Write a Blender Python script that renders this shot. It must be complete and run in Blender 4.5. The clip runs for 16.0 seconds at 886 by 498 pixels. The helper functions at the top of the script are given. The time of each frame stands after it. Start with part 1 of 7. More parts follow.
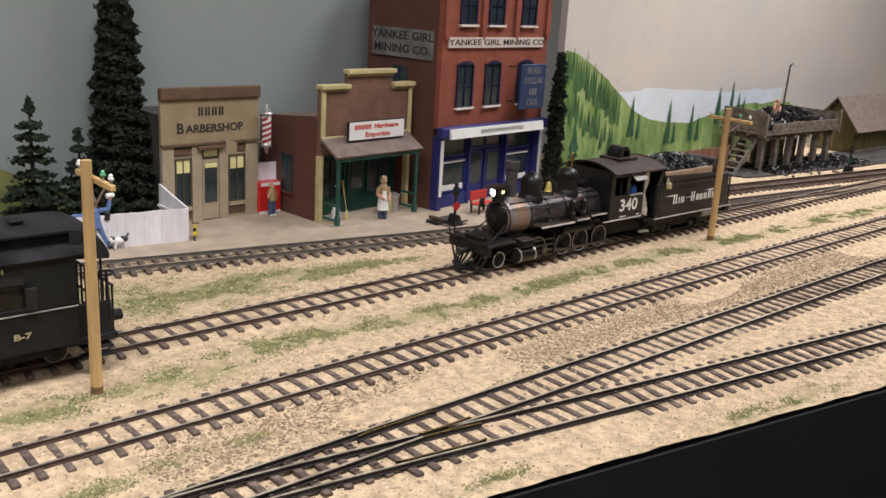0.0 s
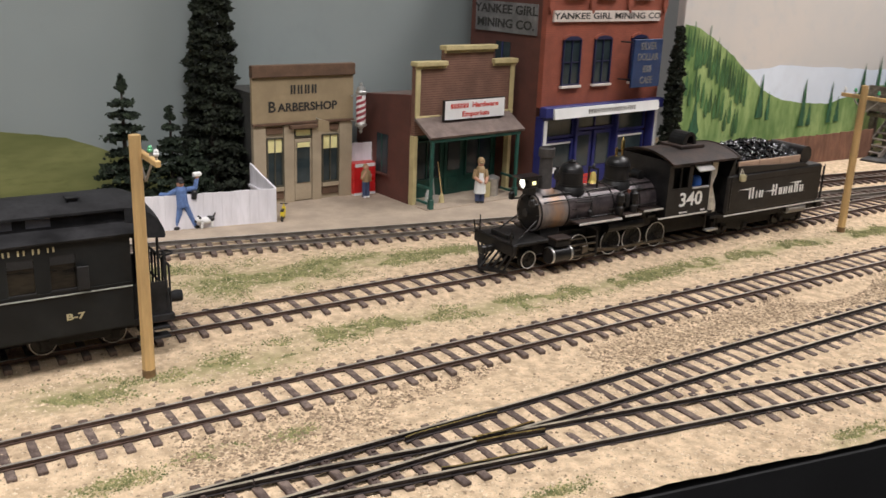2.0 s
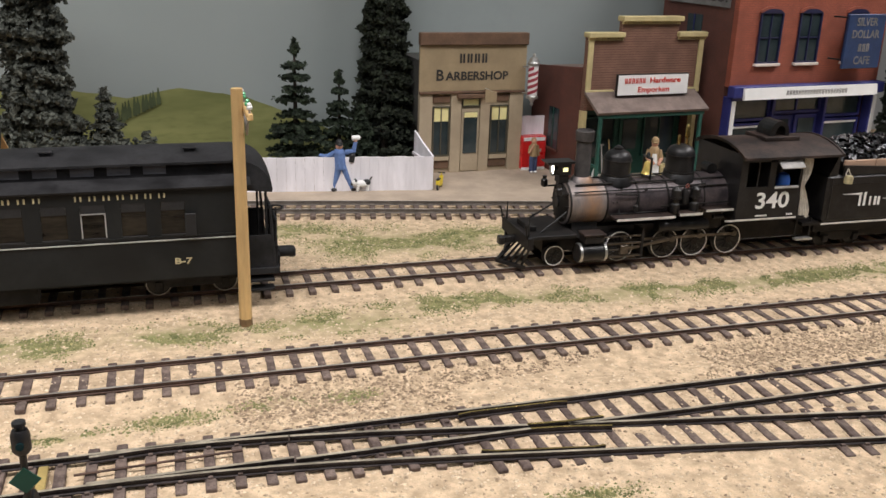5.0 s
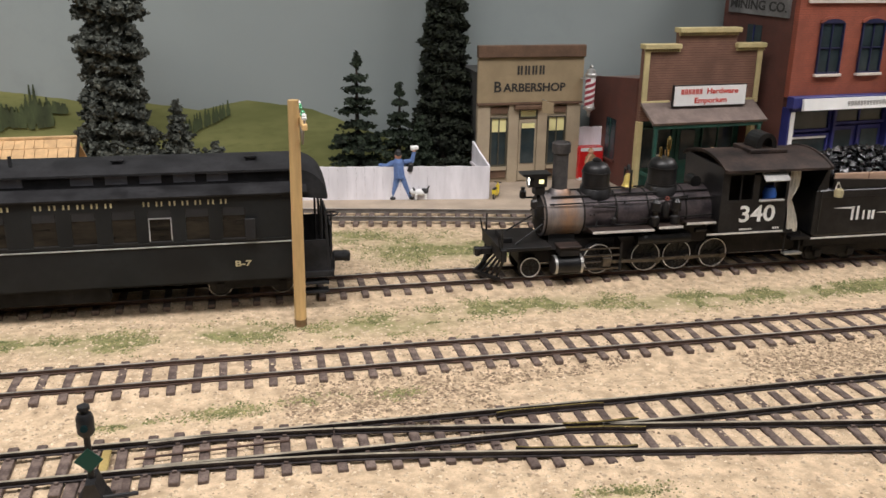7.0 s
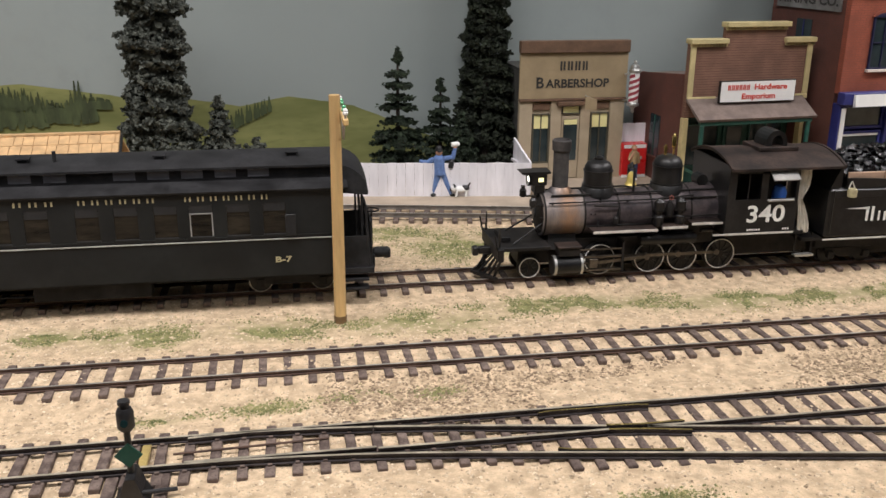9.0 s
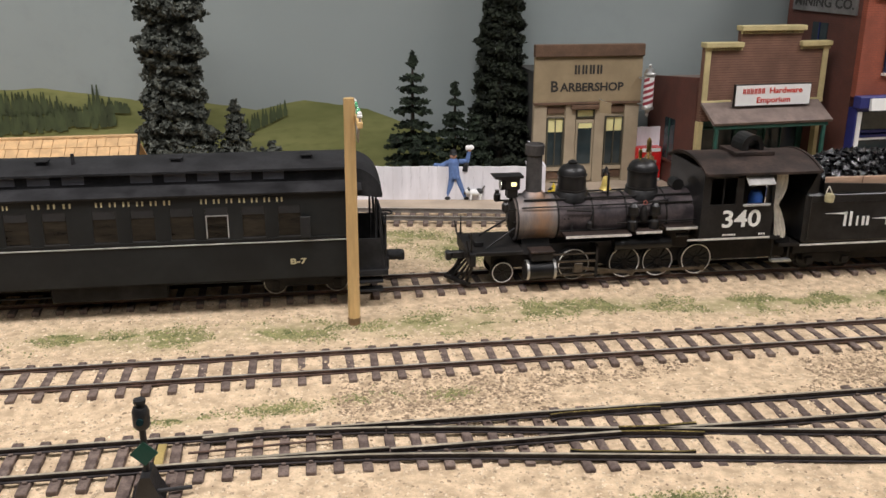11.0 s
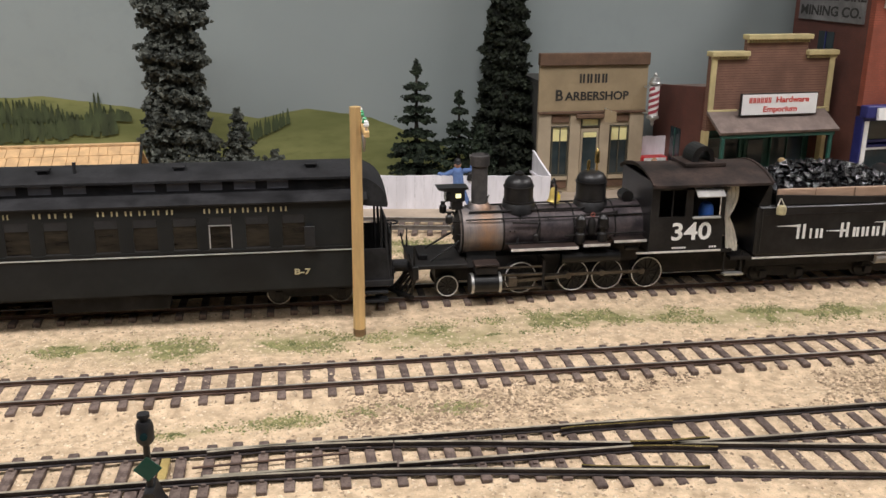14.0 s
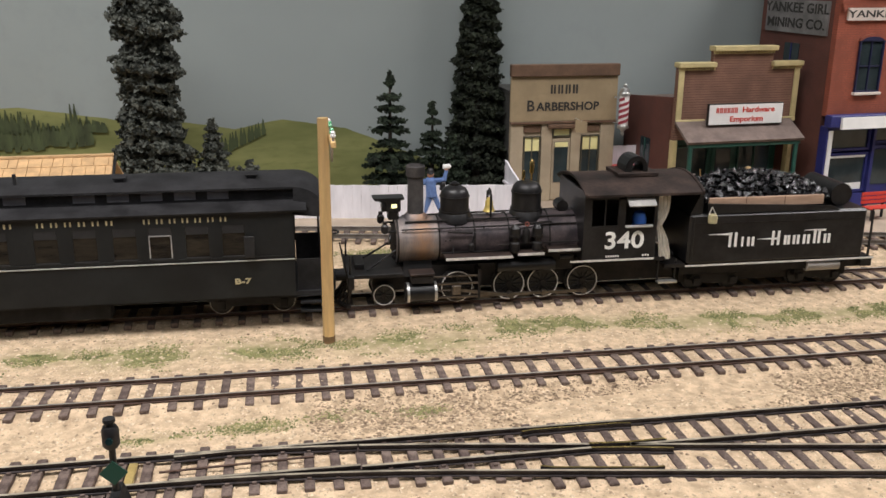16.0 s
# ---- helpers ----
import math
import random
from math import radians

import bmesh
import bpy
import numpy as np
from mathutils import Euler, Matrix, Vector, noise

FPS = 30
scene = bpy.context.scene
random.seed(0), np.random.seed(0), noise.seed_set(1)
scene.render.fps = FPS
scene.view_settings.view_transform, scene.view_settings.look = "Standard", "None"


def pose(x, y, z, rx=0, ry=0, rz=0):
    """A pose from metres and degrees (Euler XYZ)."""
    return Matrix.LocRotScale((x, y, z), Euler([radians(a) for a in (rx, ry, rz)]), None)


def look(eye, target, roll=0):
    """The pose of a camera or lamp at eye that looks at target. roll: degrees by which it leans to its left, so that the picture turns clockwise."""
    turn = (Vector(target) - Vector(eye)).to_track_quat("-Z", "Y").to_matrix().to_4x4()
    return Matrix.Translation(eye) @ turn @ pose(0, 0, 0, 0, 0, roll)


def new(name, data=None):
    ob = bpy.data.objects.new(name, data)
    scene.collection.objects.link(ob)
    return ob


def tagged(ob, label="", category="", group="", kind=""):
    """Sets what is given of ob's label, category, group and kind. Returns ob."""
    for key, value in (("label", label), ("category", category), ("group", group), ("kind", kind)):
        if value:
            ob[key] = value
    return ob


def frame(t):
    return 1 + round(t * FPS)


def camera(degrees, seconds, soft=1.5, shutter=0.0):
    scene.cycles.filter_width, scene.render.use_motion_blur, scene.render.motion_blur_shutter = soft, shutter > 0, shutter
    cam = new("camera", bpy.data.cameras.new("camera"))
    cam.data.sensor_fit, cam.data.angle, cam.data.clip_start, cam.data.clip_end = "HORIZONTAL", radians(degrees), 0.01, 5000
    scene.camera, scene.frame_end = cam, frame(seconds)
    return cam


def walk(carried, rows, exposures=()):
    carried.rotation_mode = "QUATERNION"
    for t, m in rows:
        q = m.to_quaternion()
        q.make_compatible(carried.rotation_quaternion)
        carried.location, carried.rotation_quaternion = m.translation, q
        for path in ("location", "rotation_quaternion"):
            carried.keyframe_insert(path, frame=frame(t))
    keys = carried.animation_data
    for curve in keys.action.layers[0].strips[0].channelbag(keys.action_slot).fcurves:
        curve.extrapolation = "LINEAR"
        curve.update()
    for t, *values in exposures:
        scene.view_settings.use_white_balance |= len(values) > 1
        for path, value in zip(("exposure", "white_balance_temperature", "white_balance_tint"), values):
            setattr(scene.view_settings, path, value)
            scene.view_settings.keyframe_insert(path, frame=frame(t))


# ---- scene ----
U = 1.15          # metres per plan unit (1:48 narrow gauge: 19 mm between the rails)
cam = camera(51.39, 16.0, soft=1.5, shutter=0.4)

# seconds, x, y, z in plan units, then yaw, pitch and roll in degrees
PATH = [
    (0.0, -0.2247, 0.1411, 0.1754, -42.23, -15.85, 3.44),
    (0.5, -0.2256, 0.1414, 0.1733, -41.25, -16.23, 3.33),
    (1.0, -0.2204, 0.1375, 0.1727, -39.63, -16.46, 2.91),
    (1.5, -0.2059, 0.1393, 0.1707, -36.83, -16.72, 2.43),
    (2.0, -0.1812, 0.1488, 0.1674, -33.46, -17.16, 2.21),
    (2.5, -0.1640, 0.1466, 0.1618, -30.01, -17.07, 3.17),
    (3.0, -0.1505, 0.1251, 0.1638, -27.70, -17.26, 2.91),
    (3.5, -0.1588, 0.1201, 0.1647, -27.93, -17.93, 2.17),
    (4.0, -0.1589, 0.1308, 0.1656, -25.59, -18.30, 2.28),
    (4.2, -0.1473, 0.1361, 0.1642, -22.71, -18.29, 2.30),
    (6.3, -0.1080, 0.1292, 0.1589, -14.82, -18.88, 1.54),
    (6.5, -0.1091, 0.1259, 0.1596, -14.08, -18.64, 1.34),
    (7.0, -0.1101, 0.1194, 0.1623, -12.53, -18.20, 0.94),
    (7.5, -0.1092, 0.1218, 0.1604, -11.47, -18.43, 0.89),
    (8.0, -0.1080, 0.1255, 0.1589, -10.77, -18.76, 0.77),
    (8.5, -0.1095, 0.1246, 0.1609, -10.30, -18.47, 0.56),
    (9.0, -0.1101, 0.1241, 0.1604, -9.98, -18.37, 0.53),
    (11.5, -0.1094, 0.1203, 0.1602, -8.90, -17.93, 0.33),
    (12.0, -0.1092, 0.1187, 0.1609, -9.27, -17.70, 0.53),
    (12.5, -0.1089, 0.1185, 0.1610, -9.37, -17.62, 0.55),
    (13.0, -0.1082, 0.1231, 0.1596, -9.27, -17.70, 0.48),
    (13.5, -0.1094, 0.1277, 0.1594, -9.15, -17.68, 0.49),
    (14.0, -0.1121, 0.1275, 0.1594, -9.03, -17.58, 0.47),
    (14.5, -0.1108, 0.1208, 0.1608, -9.17, -17.32, 0.40),
    (15.0, -0.1083, 0.1111, 0.1647, -9.62, -16.56, 0.41),
    (15.5, -0.1042, 0.1118, 0.1628, -9.87, -16.58, 0.38),
    (16.0, -0.1055, 0.1186, 0.1611, -9.98, -16.97, 0.49),
]


def eye_pose(x, y, z, yaw, pitch, roll):
    return pose(x * U, y * U, z * U, 90 + pitch, 0, yaw) @ pose(0, 0, 0, 0, 0, roll)


walk(cam, [(r[0], eye_pose(*r[1:])) for r in PATH], exposures=[(0, 0.0), (16.0, 0.0)])

# ---- light: a closed club room, strip lights over the layout, ceiling panels behind ----
world = bpy.data.worlds.new("room_air")
scene.world = world
world.use_nodes = True
world.node_tree.nodes["Background"].inputs[0].default_value = (0.80, 0.90, 1.0, 1)
world.node_tree.nodes["Background"].inputs[1].default_value = 0.055


def area_lamp(name, eye, target, sx, sy, watts, colour, spread_deg=180):
    data = bpy.data.lights.new(name, "AREA")
    data.shape, data.size, data.size_y, data.energy, data.color = "RECTANGLE", sx, sy, watts, colour
    data.spread = radians(spread_deg)
    ob = new(name, data)
    ob.matrix_world = look(eye, target)
    return ob


area_lamp("strip_light", (-0.46, 0.30, 0.92), (-0.40, 0.52, 0), 1.0, 0.08, 5.6, (1.0, 0.955, 0.955), 110)
area_lamp("strip_light", (0.90, 0.50, 0.92), (0.82, 0.56, 0), 1.0, 0.08, 10.6, (1.0, 0.955, 0.955), 150)
area_lamp("ceiling_panel", (-0.1, -0.9, 1.45), (0.1, 0.7, 0), 1.2, 0.6, 5.5, (0.97, 0.98, 1.0))

# ---- materials ----


def ramp_mix(nt, fac, a, b):
    m = nt.nodes.new("ShaderNodeMix")
    m.data_type = "RGBA"
    nt.links.new(fac, m.inputs[0])
    for i, c in ((6, a), (7, b)):
        if isinstance(c, tuple):
            m.inputs[i].default_value = (*c[:3], 1)
        else:
            nt.links.new(c, m.inputs[i])
    return m.outputs[2]


def spread(nt, fac, lo, hi):
    r = nt.nodes.new("ShaderNodeMapRange")
    nt.links.new(fac, r.inputs[0])
    r.inputs[1].default_value, r.inputs[2].default_value = lo, hi
    return r.outputs[0]


def noise_tex(nt, coord, scale, detail=4.0, rough=0.6):
    n = nt.nodes.new("ShaderNodeTexNoise")
    n.inputs["Scale"].default_value, n.inputs["Detail"].default_value, n.inputs["Roughness"].default_value = scale, detail, rough
    nt.links.new(coord, n.inputs["Vector"])
    return n.outputs[0]


def mat(name, col, rough=0.6, metal=0.0, var=0.25, scale=120.0, fine=900.0, bump=0.3, col2=None, stretch=(1, 1, 1), vary=0.0, glow=0.0, spec=0.5):
    """A surface with colour that wanders at two scales, fine relief and uneven gloss; sizes in 1 / metre."""
    m = bpy.data.materials.new(name)
    m.use_nodes = True
    nt = m.node_tree
    bsdf = nt.nodes["Principled BSDF"]
    tc = nt.nodes.new("ShaderNodeTexCoord")
    mp = nt.nodes.new("ShaderNodeMapping")
    mp.inputs["Scale"].default_value = stretch
    nt.links.new(tc.outputs["Object"], mp.inputs[0])
    big, small = noise_tex(nt, mp.outputs[0], scale), noise_tex(nt, mp.outputs[0], fine)
    c2 = col2 or tuple(min(1, c * (1 + var)) for c in col)
    low = tuple(c * (1 - var) for c in col)
    a = ramp_mix(nt, spread(nt, big, 0.36, 0.64), low, c2)
    b = ramp_mix(nt, spread(nt, small, 0.3, 0.7), tuple(c * (1 - var * 0.8) for c in col), a)
    c = ramp_mix(nt, spread(nt, small, 0.2, 0.55), b, a)
    if vary:
        info = nt.nodes.new("ShaderNodeObjectInfo")
        c = ramp_mix(nt, spread(nt, info.outputs["Random"], 0, 1 / vary), c, tuple(v * 0.45 for v in col))
    nt.links.new(c, bsdf.inputs["Base Color"])
    bsdf.inputs["Metallic"].default_value = metal
    bsdf.inputs["Specular IOR Level"].default_value = spec
    rr = nt.nodes.new("ShaderNodeMapRange")
    nt.links.new(big, rr.inputs[0])
    rr.inputs[3].default_value, rr.inputs[4].default_value = max(0.03, rough - 0.12), min(1, rough + 0.12)
    nt.links.new(rr.outputs[0], bsdf.inputs["Roughness"])
    if bump:
        bp = nt.nodes.new("ShaderNodeBump")
        bp.inputs["Strength"].default_value, bp.inputs["Distance"].default_value = bump, 0.0006
        nt.links.new(small, bp.inputs["Height"])
        nt.links.new(bp.outputs[0], bsdf.inputs["Normal"])
    if glow:
        bsdf.inputs["Emission Color"].default_value = (*col, 1)
        bsdf.inputs["Emission Strength"].default_value = glow
    return m


def brick_mat(name, brick, mortar, course, long=3):
    """Painted plastic brickwork: fine courses far too small to pick apart."""
    m = mat(name, brick, 0.75, var=0.22, scale=60, fine=700, bump=0.2)
    nt = m.node_tree
    bsdf = nt.nodes["Principled BSDF"]
    tc = nt.nodes.new("ShaderNodeTexCoord")
    sep = nt.nodes.new("ShaderNodeSeparateXYZ")
    nt.links.new(tc.outputs["Object"], sep.inputs[0])
    add = nt.nodes.new("ShaderNodeMath")
    nt.links.new(sep.outputs[0], add.inputs[0])
    nt.links.new(sep.outputs[1], add.inputs[1])
    com = nt.nodes.new("ShaderNodeCombineXYZ")
    nt.links.new(add.outputs[0], com.inputs[0])
    nt.links.new(sep.outputs[2], com.inputs[1])
    bt = nt.nodes.new("ShaderNodeTexBrick")
    nt.links.new(com.outputs[0], bt.inputs["Vector"])
    bt.inputs["Scale"].default_value = 1.0
    bt.inputs["Brick Width"].default_value, bt.inputs["Row Height"].default_value = course * long, course
    bt.inputs["Mortar Size"].default_value = course * 0.1
    old = bsdf.inputs["Base Color"].links[0].from_socket
    nt.links.new(ramp_mix(nt, bt.outputs["Fac"], old, mortar), bsdf.inputs["Base Color"])
    bp = nt.nodes.new("ShaderNodeBump")
    bp.invert = True
    bp.inputs["Strength"].default_value, bp.inputs["Distance"].default_value = 0.5, 0.0004
    nt.links.new(bt.outputs["Fac"], bp.inputs["Height"])
    nt.links.new(bp.outputs[0], bsdf.inputs["Normal"])
    return m


SAND = mat("sand", (0.58, 0.43, 0.275), 0.95, var=0.26, scale=160, fine=1500, bump=1.0, col2=(0.75, 0.575, 0.385))
GRAIN = mat("sand_grain", (0.56, 0.415, 0.265), 0.95, var=0.50, scale=420, fine=1200, bump=0.3, col2=(0.86, 0.70, 0.50))
TURF = mat("turf", (0.175, 0.205, 0.068), 0.95, var=0.45, scale=120, fine=900, bump=0.5, col2=(0.30, 0.295, 0.13))
PAVE = mat("pavement", (0.42, 0.34, 0.26), 0.9, var=0.15, scale=40, fine=500, bump=0.25)
CINDER = mat("cinders", (0.035, 0.034, 0.036), 0.95, var=0.5, scale=80, fine=700, bump=0.8, col2=(0.10, 0.095, 0.09))
TIE = mat("tie_wood", (0.095, 0.060, 0.050), 0.85, var=0.45, scale=200, fine=900, bump=0.4, col2=(0.21, 0.158, 0.132), vary=0.4)
RAIL_B = mat("rusty_rail_side", (0.085, 0.05, 0.036), 0.7, 0.2, var=0.4, scale=150, fine=900, bump=0.2)
RAIL_G = mat("grey_rail_side", (0.17, 0.15, 0.13), 0.6, 0.3, var=0.3, scale=150, fine=900, bump=0.2)
RAIL = mat("rail_side", (0.035, 0.028, 0.028), 0.55, 0.4, var=0.4, scale=150, fine=900, bump=0.2)
# Pale half-metal rail heads: some of their gleam is put into the colour.
RAILTOP = mat("rail_head", (0.58, 0.53, 0.46), 0.32, 0.6, var=0.45, scale=60, fine=500, bump=0.05, col2=(0.70, 0.66, 0.58))
GLINTTOP = mat("glinting_rail_head", (0.52, 0.46, 0.36), 0.35, 0.55, var=0.35, scale=90, fine=500, bump=0.05)
BRASS = mat("brass", (0.80, 0.58, 0.22), 0.25, 1.0, var=0.2, scale=200, bump=0.05)
POLEWOOD = mat("stained_pole", (0.60, 0.40, 0.175), 0.6, var=0.22, scale=90, fine=500, bump=0.25, stretch=(1, 1, 0.15))
CLOTH = mat("black_cloth", (0.010, 0.010, 0.011), 0.9, var=0.3, scale=30, fine=900, bump=0.2)
# Left board's dimmer light and right board's stronger light go into these sky colours.
SKY_L = mat("painted_sky_dimmed", (0.29, 0.328, 0.32), 0.6, var=0.05, scale=3.0, fine=60, bump=0.05)
SKY_R = mat("painted_cloud_lit", (0.62, 0.61, 0.59), 0.85, var=0.05, scale=3.5, fine=60, bump=0.05, col2=(0.68, 0.63, 0.58))
HAZE = mat("painted_horizon_blue", (0.72, 0.79, 0.88), 0.85, var=0.06, scale=9, fine=60, bump=0.05)
HILL_L = mat("painted_olive_hill", (0.17, 0.19, 0.06), 0.85, var=0.22, scale=14, fine=120, bump=0.05, col2=(0.26, 0.27, 0.10), stretch=(0.5, 1, 2))
HILL_R = mat("painted_green_hill", (0.17, 0.33, 0.085), 0.85, var=0.35, scale=26, fine=150, bump=0.05, col2=(0.40, 0.52, 0.20), stretch=(1.6, 1, 0.5))
HILL_D = mat("painted_dark_pines", (0.055, 0.072, 0.03), 0.85, var=0.35, scale=120, fine=300, bump=0.05, stretch=(1, 1, 0.3))
HILL_P = mat("painted_green_pines", (0.06, 0.15, 0.05), 0.85, var=0.5, scale=120, fine=300, bump=0.05, stretch=(1, 1, 0.3))
HILL_T = mat("painted_blue_green_pines", (0.04, 0.13, 0.06), 0.85, var=0.5, scale=120, fine=300, bump=0.05, stretch=(1, 1, 0.3))
WALL = mat("room_paint", (0.55, 0.55, 0.53), 0.9, var=0.06, scale=2, fine=40, bump=0.05)
CARPET = mat("carpet", (0.08, 0.08, 0.09), 0.95, var=0.2, scale=10, fine=300)



def rust_streak(m, x, half):
    """A rust-orange heat streak round the smokebox below the stack."""
    nt = m.node_tree
    bsdf = nt.nodes["Principled BSDF"]
    tc = nt.nodes.new("ShaderNodeTexCoord")
    sep = nt.nodes.new("ShaderNodeSeparateXYZ")
    nt.links.new(tc.outputs["Object"], sep.inputs[0])
    wob = noise_tex(nt, tc.outputs["Object"], 260, 5.0)
    off = nt.nodes.new("ShaderNodeMath")
    off.operation = "MULTIPLY_ADD"
    nt.links.new(wob, off.inputs[0])
    off.inputs[1].default_value = half * 2.2
    nt.links.new(sep.outputs[0], off.inputs[2])
    gap = nt.nodes.new("ShaderNodeMath")
    gap.operation = "SUBTRACT"
    nt.links.new(off.outputs[0], gap.inputs[0])
    gap.inputs[1].default_value = x + half * 1.1
    far = nt.nodes.new("ShaderNodeMath")
    far.operation = "ABSOLUTE"
    nt.links.new(gap.outputs[0], far.inputs[0])
    old = bsdf.inputs["Base Color"].links[0].from_socket
    nt.links.new(ramp_mix(nt, spread(nt, far.outputs[0], -half * 0.3, half * 1.6), (0.37, 0.215, 0.125), old), bsdf.inputs["Base Color"])


def moss_over(m):
    """Sand that turns olive where turf grows, by the ground's own growth map."""
    nt = m.node_tree
    bsdf = nt.nodes["Principled BSDF"]
    at = nt.nodes.new("ShaderNodeAttribute")
    at.attribute_name = "growth"
    old = bsdf.inputs["Base Color"].links[0].from_socket
    nt.links.new(ramp_mix(nt, at.outputs["Fac"], old, (0.25, 0.245, 0.10)), bsdf.inputs["Base Color"])


moss_over(SAND)

# ---- mesh helpers, in plan units ----


def thing(name, label, category, x=0, y=0, z=0, rz=0, group="", kind=""):
    ob = new(name)
    ob.empty_display_size = 0.01
    ob.matrix_world = pose(x * U, y * U, z * U, 0, 0, rz)
    return tagged(ob, label, category, group, kind)


def link_mesh(name, bm, material, parent=None, smooth=False):
    bmesh.ops.scale(bm, vec=(U, U, U), verts=bm.verts)
    me = bpy.data.meshes.new(name)
    bm.to_mesh(me)
    bm.free()
    for m in (material if isinstance(material, (list, tuple)) else [material]):
        me.materials.append(m)
    if smooth:
        me.shade_smooth()
        me.set_sharp_from_angle(angle=radians(35))
    ob = new(name, me)
    if parent:
        ob.parent = parent
    return ob


def part(name, bm, material, parent, label="", smooth=False):
    ob = link_mesh(name, bm, material, parent, smooth)
    return tagged(ob, label) if label else ob


def box(bm, x0, x1, y0, y1, z0, z1, bevel=0.0, mi=0):
    geo = bmesh.ops.create_cube(bm, size=1, matrix=Matrix.LocRotScale(
        ((x0 + x1) / 2, (y0 + y1) / 2, (z0 + z1) / 2), None, (abs(x1 - x0), abs(y1 - y0), abs(z1 - z0))))
    faces = {f for v in geo["verts"] for f in v.link_faces}
    for f in faces:
        f.material_index = mi
    if bevel:
        edges = list({e for v in geo["verts"] for e in v.link_edges})
        bmesh.ops.bevel(bm, geom=edges, offset=bevel, segments=1, affect="EDGES")
    return bm


def B(*a, **k):
    return box(bmesh.new(), *a, **k)


def rod(bm, p, q, r, r2=None, seg=10, caps=True, mi=0):
    p, q = Vector(p), Vector(q)
    d = q - p
    m = Matrix.Translation((p + q) / 2) @ d.to_track_quat("Z", "Y").to_matrix().to_4x4()
    geo = bmesh.ops.create_cone(bm, cap_ends=caps, segments=seg, radius1=r, radius2=r if r2 is None else r2, depth=d.length, matrix=m)
    for f in {f for v in geo["verts"] for f in v.link_faces}:
        f.material_index = mi
    return bm


def R(*a, **k):
    return rod(bmesh.new(), *a, **k)


def lathe(profile, axis="z", at=(0, 0, 0), seg=20, bm=None, squash=1.0):
    """A turned shape: profile of (radius, height) about an axis."""
    bm = bm or bmesh.new()
    turn = {"z": Matrix.Identity(4), "x": Matrix.Rotation(math.pi / 2, 4, "Y"), "y": Matrix.Rotation(-math.pi / 2, 4, "X")}[axis]
    rings = []
    for r, h in profile:
        rings.append([bm.verts.new(Vector(at) + (turn @ Vector((max(r, 1e-5) * math.cos(2 * math.pi * i / seg), squash * max(r, 1e-5) * math.sin(2 * math.pi * i / seg), h)))) for i in range(seg)])
    for a, b in zip(rings, rings[1:]):
        for i in range(seg):
            bm.faces.new((a[i], a[(i + 1) % seg], b[(i + 1) % seg], b[i]))
    bm.faces.new(rings[0][::-1])
    bm.faces.new(rings[-1])
    bmesh.ops.recalc_face_normals(bm, faces=bm.faces)
    return bm


def ring(bm, centre, r, w, d, axis="y", seg=28):
    """A flat ring (tyre, band) of radial width w and depth d about the axis."""
    c = Vector(centre)
    vs = []
    for i in range(seg):
        a = 2 * math.pi * i / seg
        row = []
        for rr, dd in ((r, -d / 2), (r, d / 2), (r - w, d / 2), (r - w, -d / 2)):
            v = Vector((rr * math.cos(a), dd, rr * math.sin(a)))
            if axis == "x":
                v = Vector((dd, rr * math.cos(a), rr * math.sin(a)))
            if axis == "z":
                v = Vector((rr * math.cos(a), rr * math.sin(a), dd))
            row.append(bm.verts.new(c + v))
        vs.append(row)
    for i in range(seg):
        a, b = vs[i], vs[(i + 1) % seg]
        for k in range(4):
            bm.faces.new((a[k], a[(k + 1) % 4], b[(k + 1) % 4], b[k]))
    bmesh.ops.recalc_face_normals(bm, faces=bm.faces)
    return bm


def prism(outline, d0, d1, axis="y", bm=None):
    """A closed outline pushed from d0 to d1 along an axis; outline in (x, z) for y, (y, z) for x, (x, y) for z."""
    bm = bm or bmesh.new()
    def at(p, d):
        return {"y": (p[0], d, p[1]), "x": (d, p[0], p[1]), "z": (p[0], p[1], d)}[axis]
    a = [bm.verts.new(at(p, d0)) for p in outline]
    b = [bm.verts.new(at(p, d1)) for p in outline]
    fs = [bm.faces.new(a), bm.faces.new(b[::-1])]
    n = len(outline)
    for i in range(n):
        fs.append(bm.faces.new((a[i], b[i], b[(i + 1) % n], a[(i + 1) % n])))
    bmesh.ops.recalc_face_normals(bm, faces=fs)
    return bm


def lettering(name, text, size, material, parent, m, label="", stretch=1.0, bold=0.0, space=1.0):
    """Raised writing in the built-in font, centred at the pose m (plan units); size is the letters' height."""
    cu = bpy.data.curves.new(name, "FONT")
    cu.body, cu.size, cu.align_x, cu.align_y, cu.extrude, cu.offset, cu.space_character = text, size * U / 0.72, "CENTER", "CENTER", 0.00012, bold * U, space
    cu.resolution_u = 3
    tmp = new("tmp", cu)
    me = bpy.data.meshes.new_from_object(tmp.evaluated_get(bpy.context.evaluated_depsgraph_get()))
    bpy.data.objects.remove(tmp)
    me.transform(Matrix.Diagonal((stretch, 1, 1, 1)))
    me.materials.clear()
    me.materials.append(material)
    ob = new(name, me)
    ob.parent = parent
    t = m.translation * U
    ob.matrix_local = Matrix.Translation(t) @ m.to_quaternion().to_matrix().to_4x4()
    return tagged(ob, label) if label else ob


def front(x, y, z):
    """The pose of writing on a face that looks towards -y."""
    return pose(x, y, z, 90, 0, 0)


# ---- the layout's ground, edge and backdrop ----
GX0, GX1, GY1 = -1.0, 1.9, 0.84


def edge_y(x):
    return 0.3415 - 0.18 * x if x > -0.02 else 0.3451


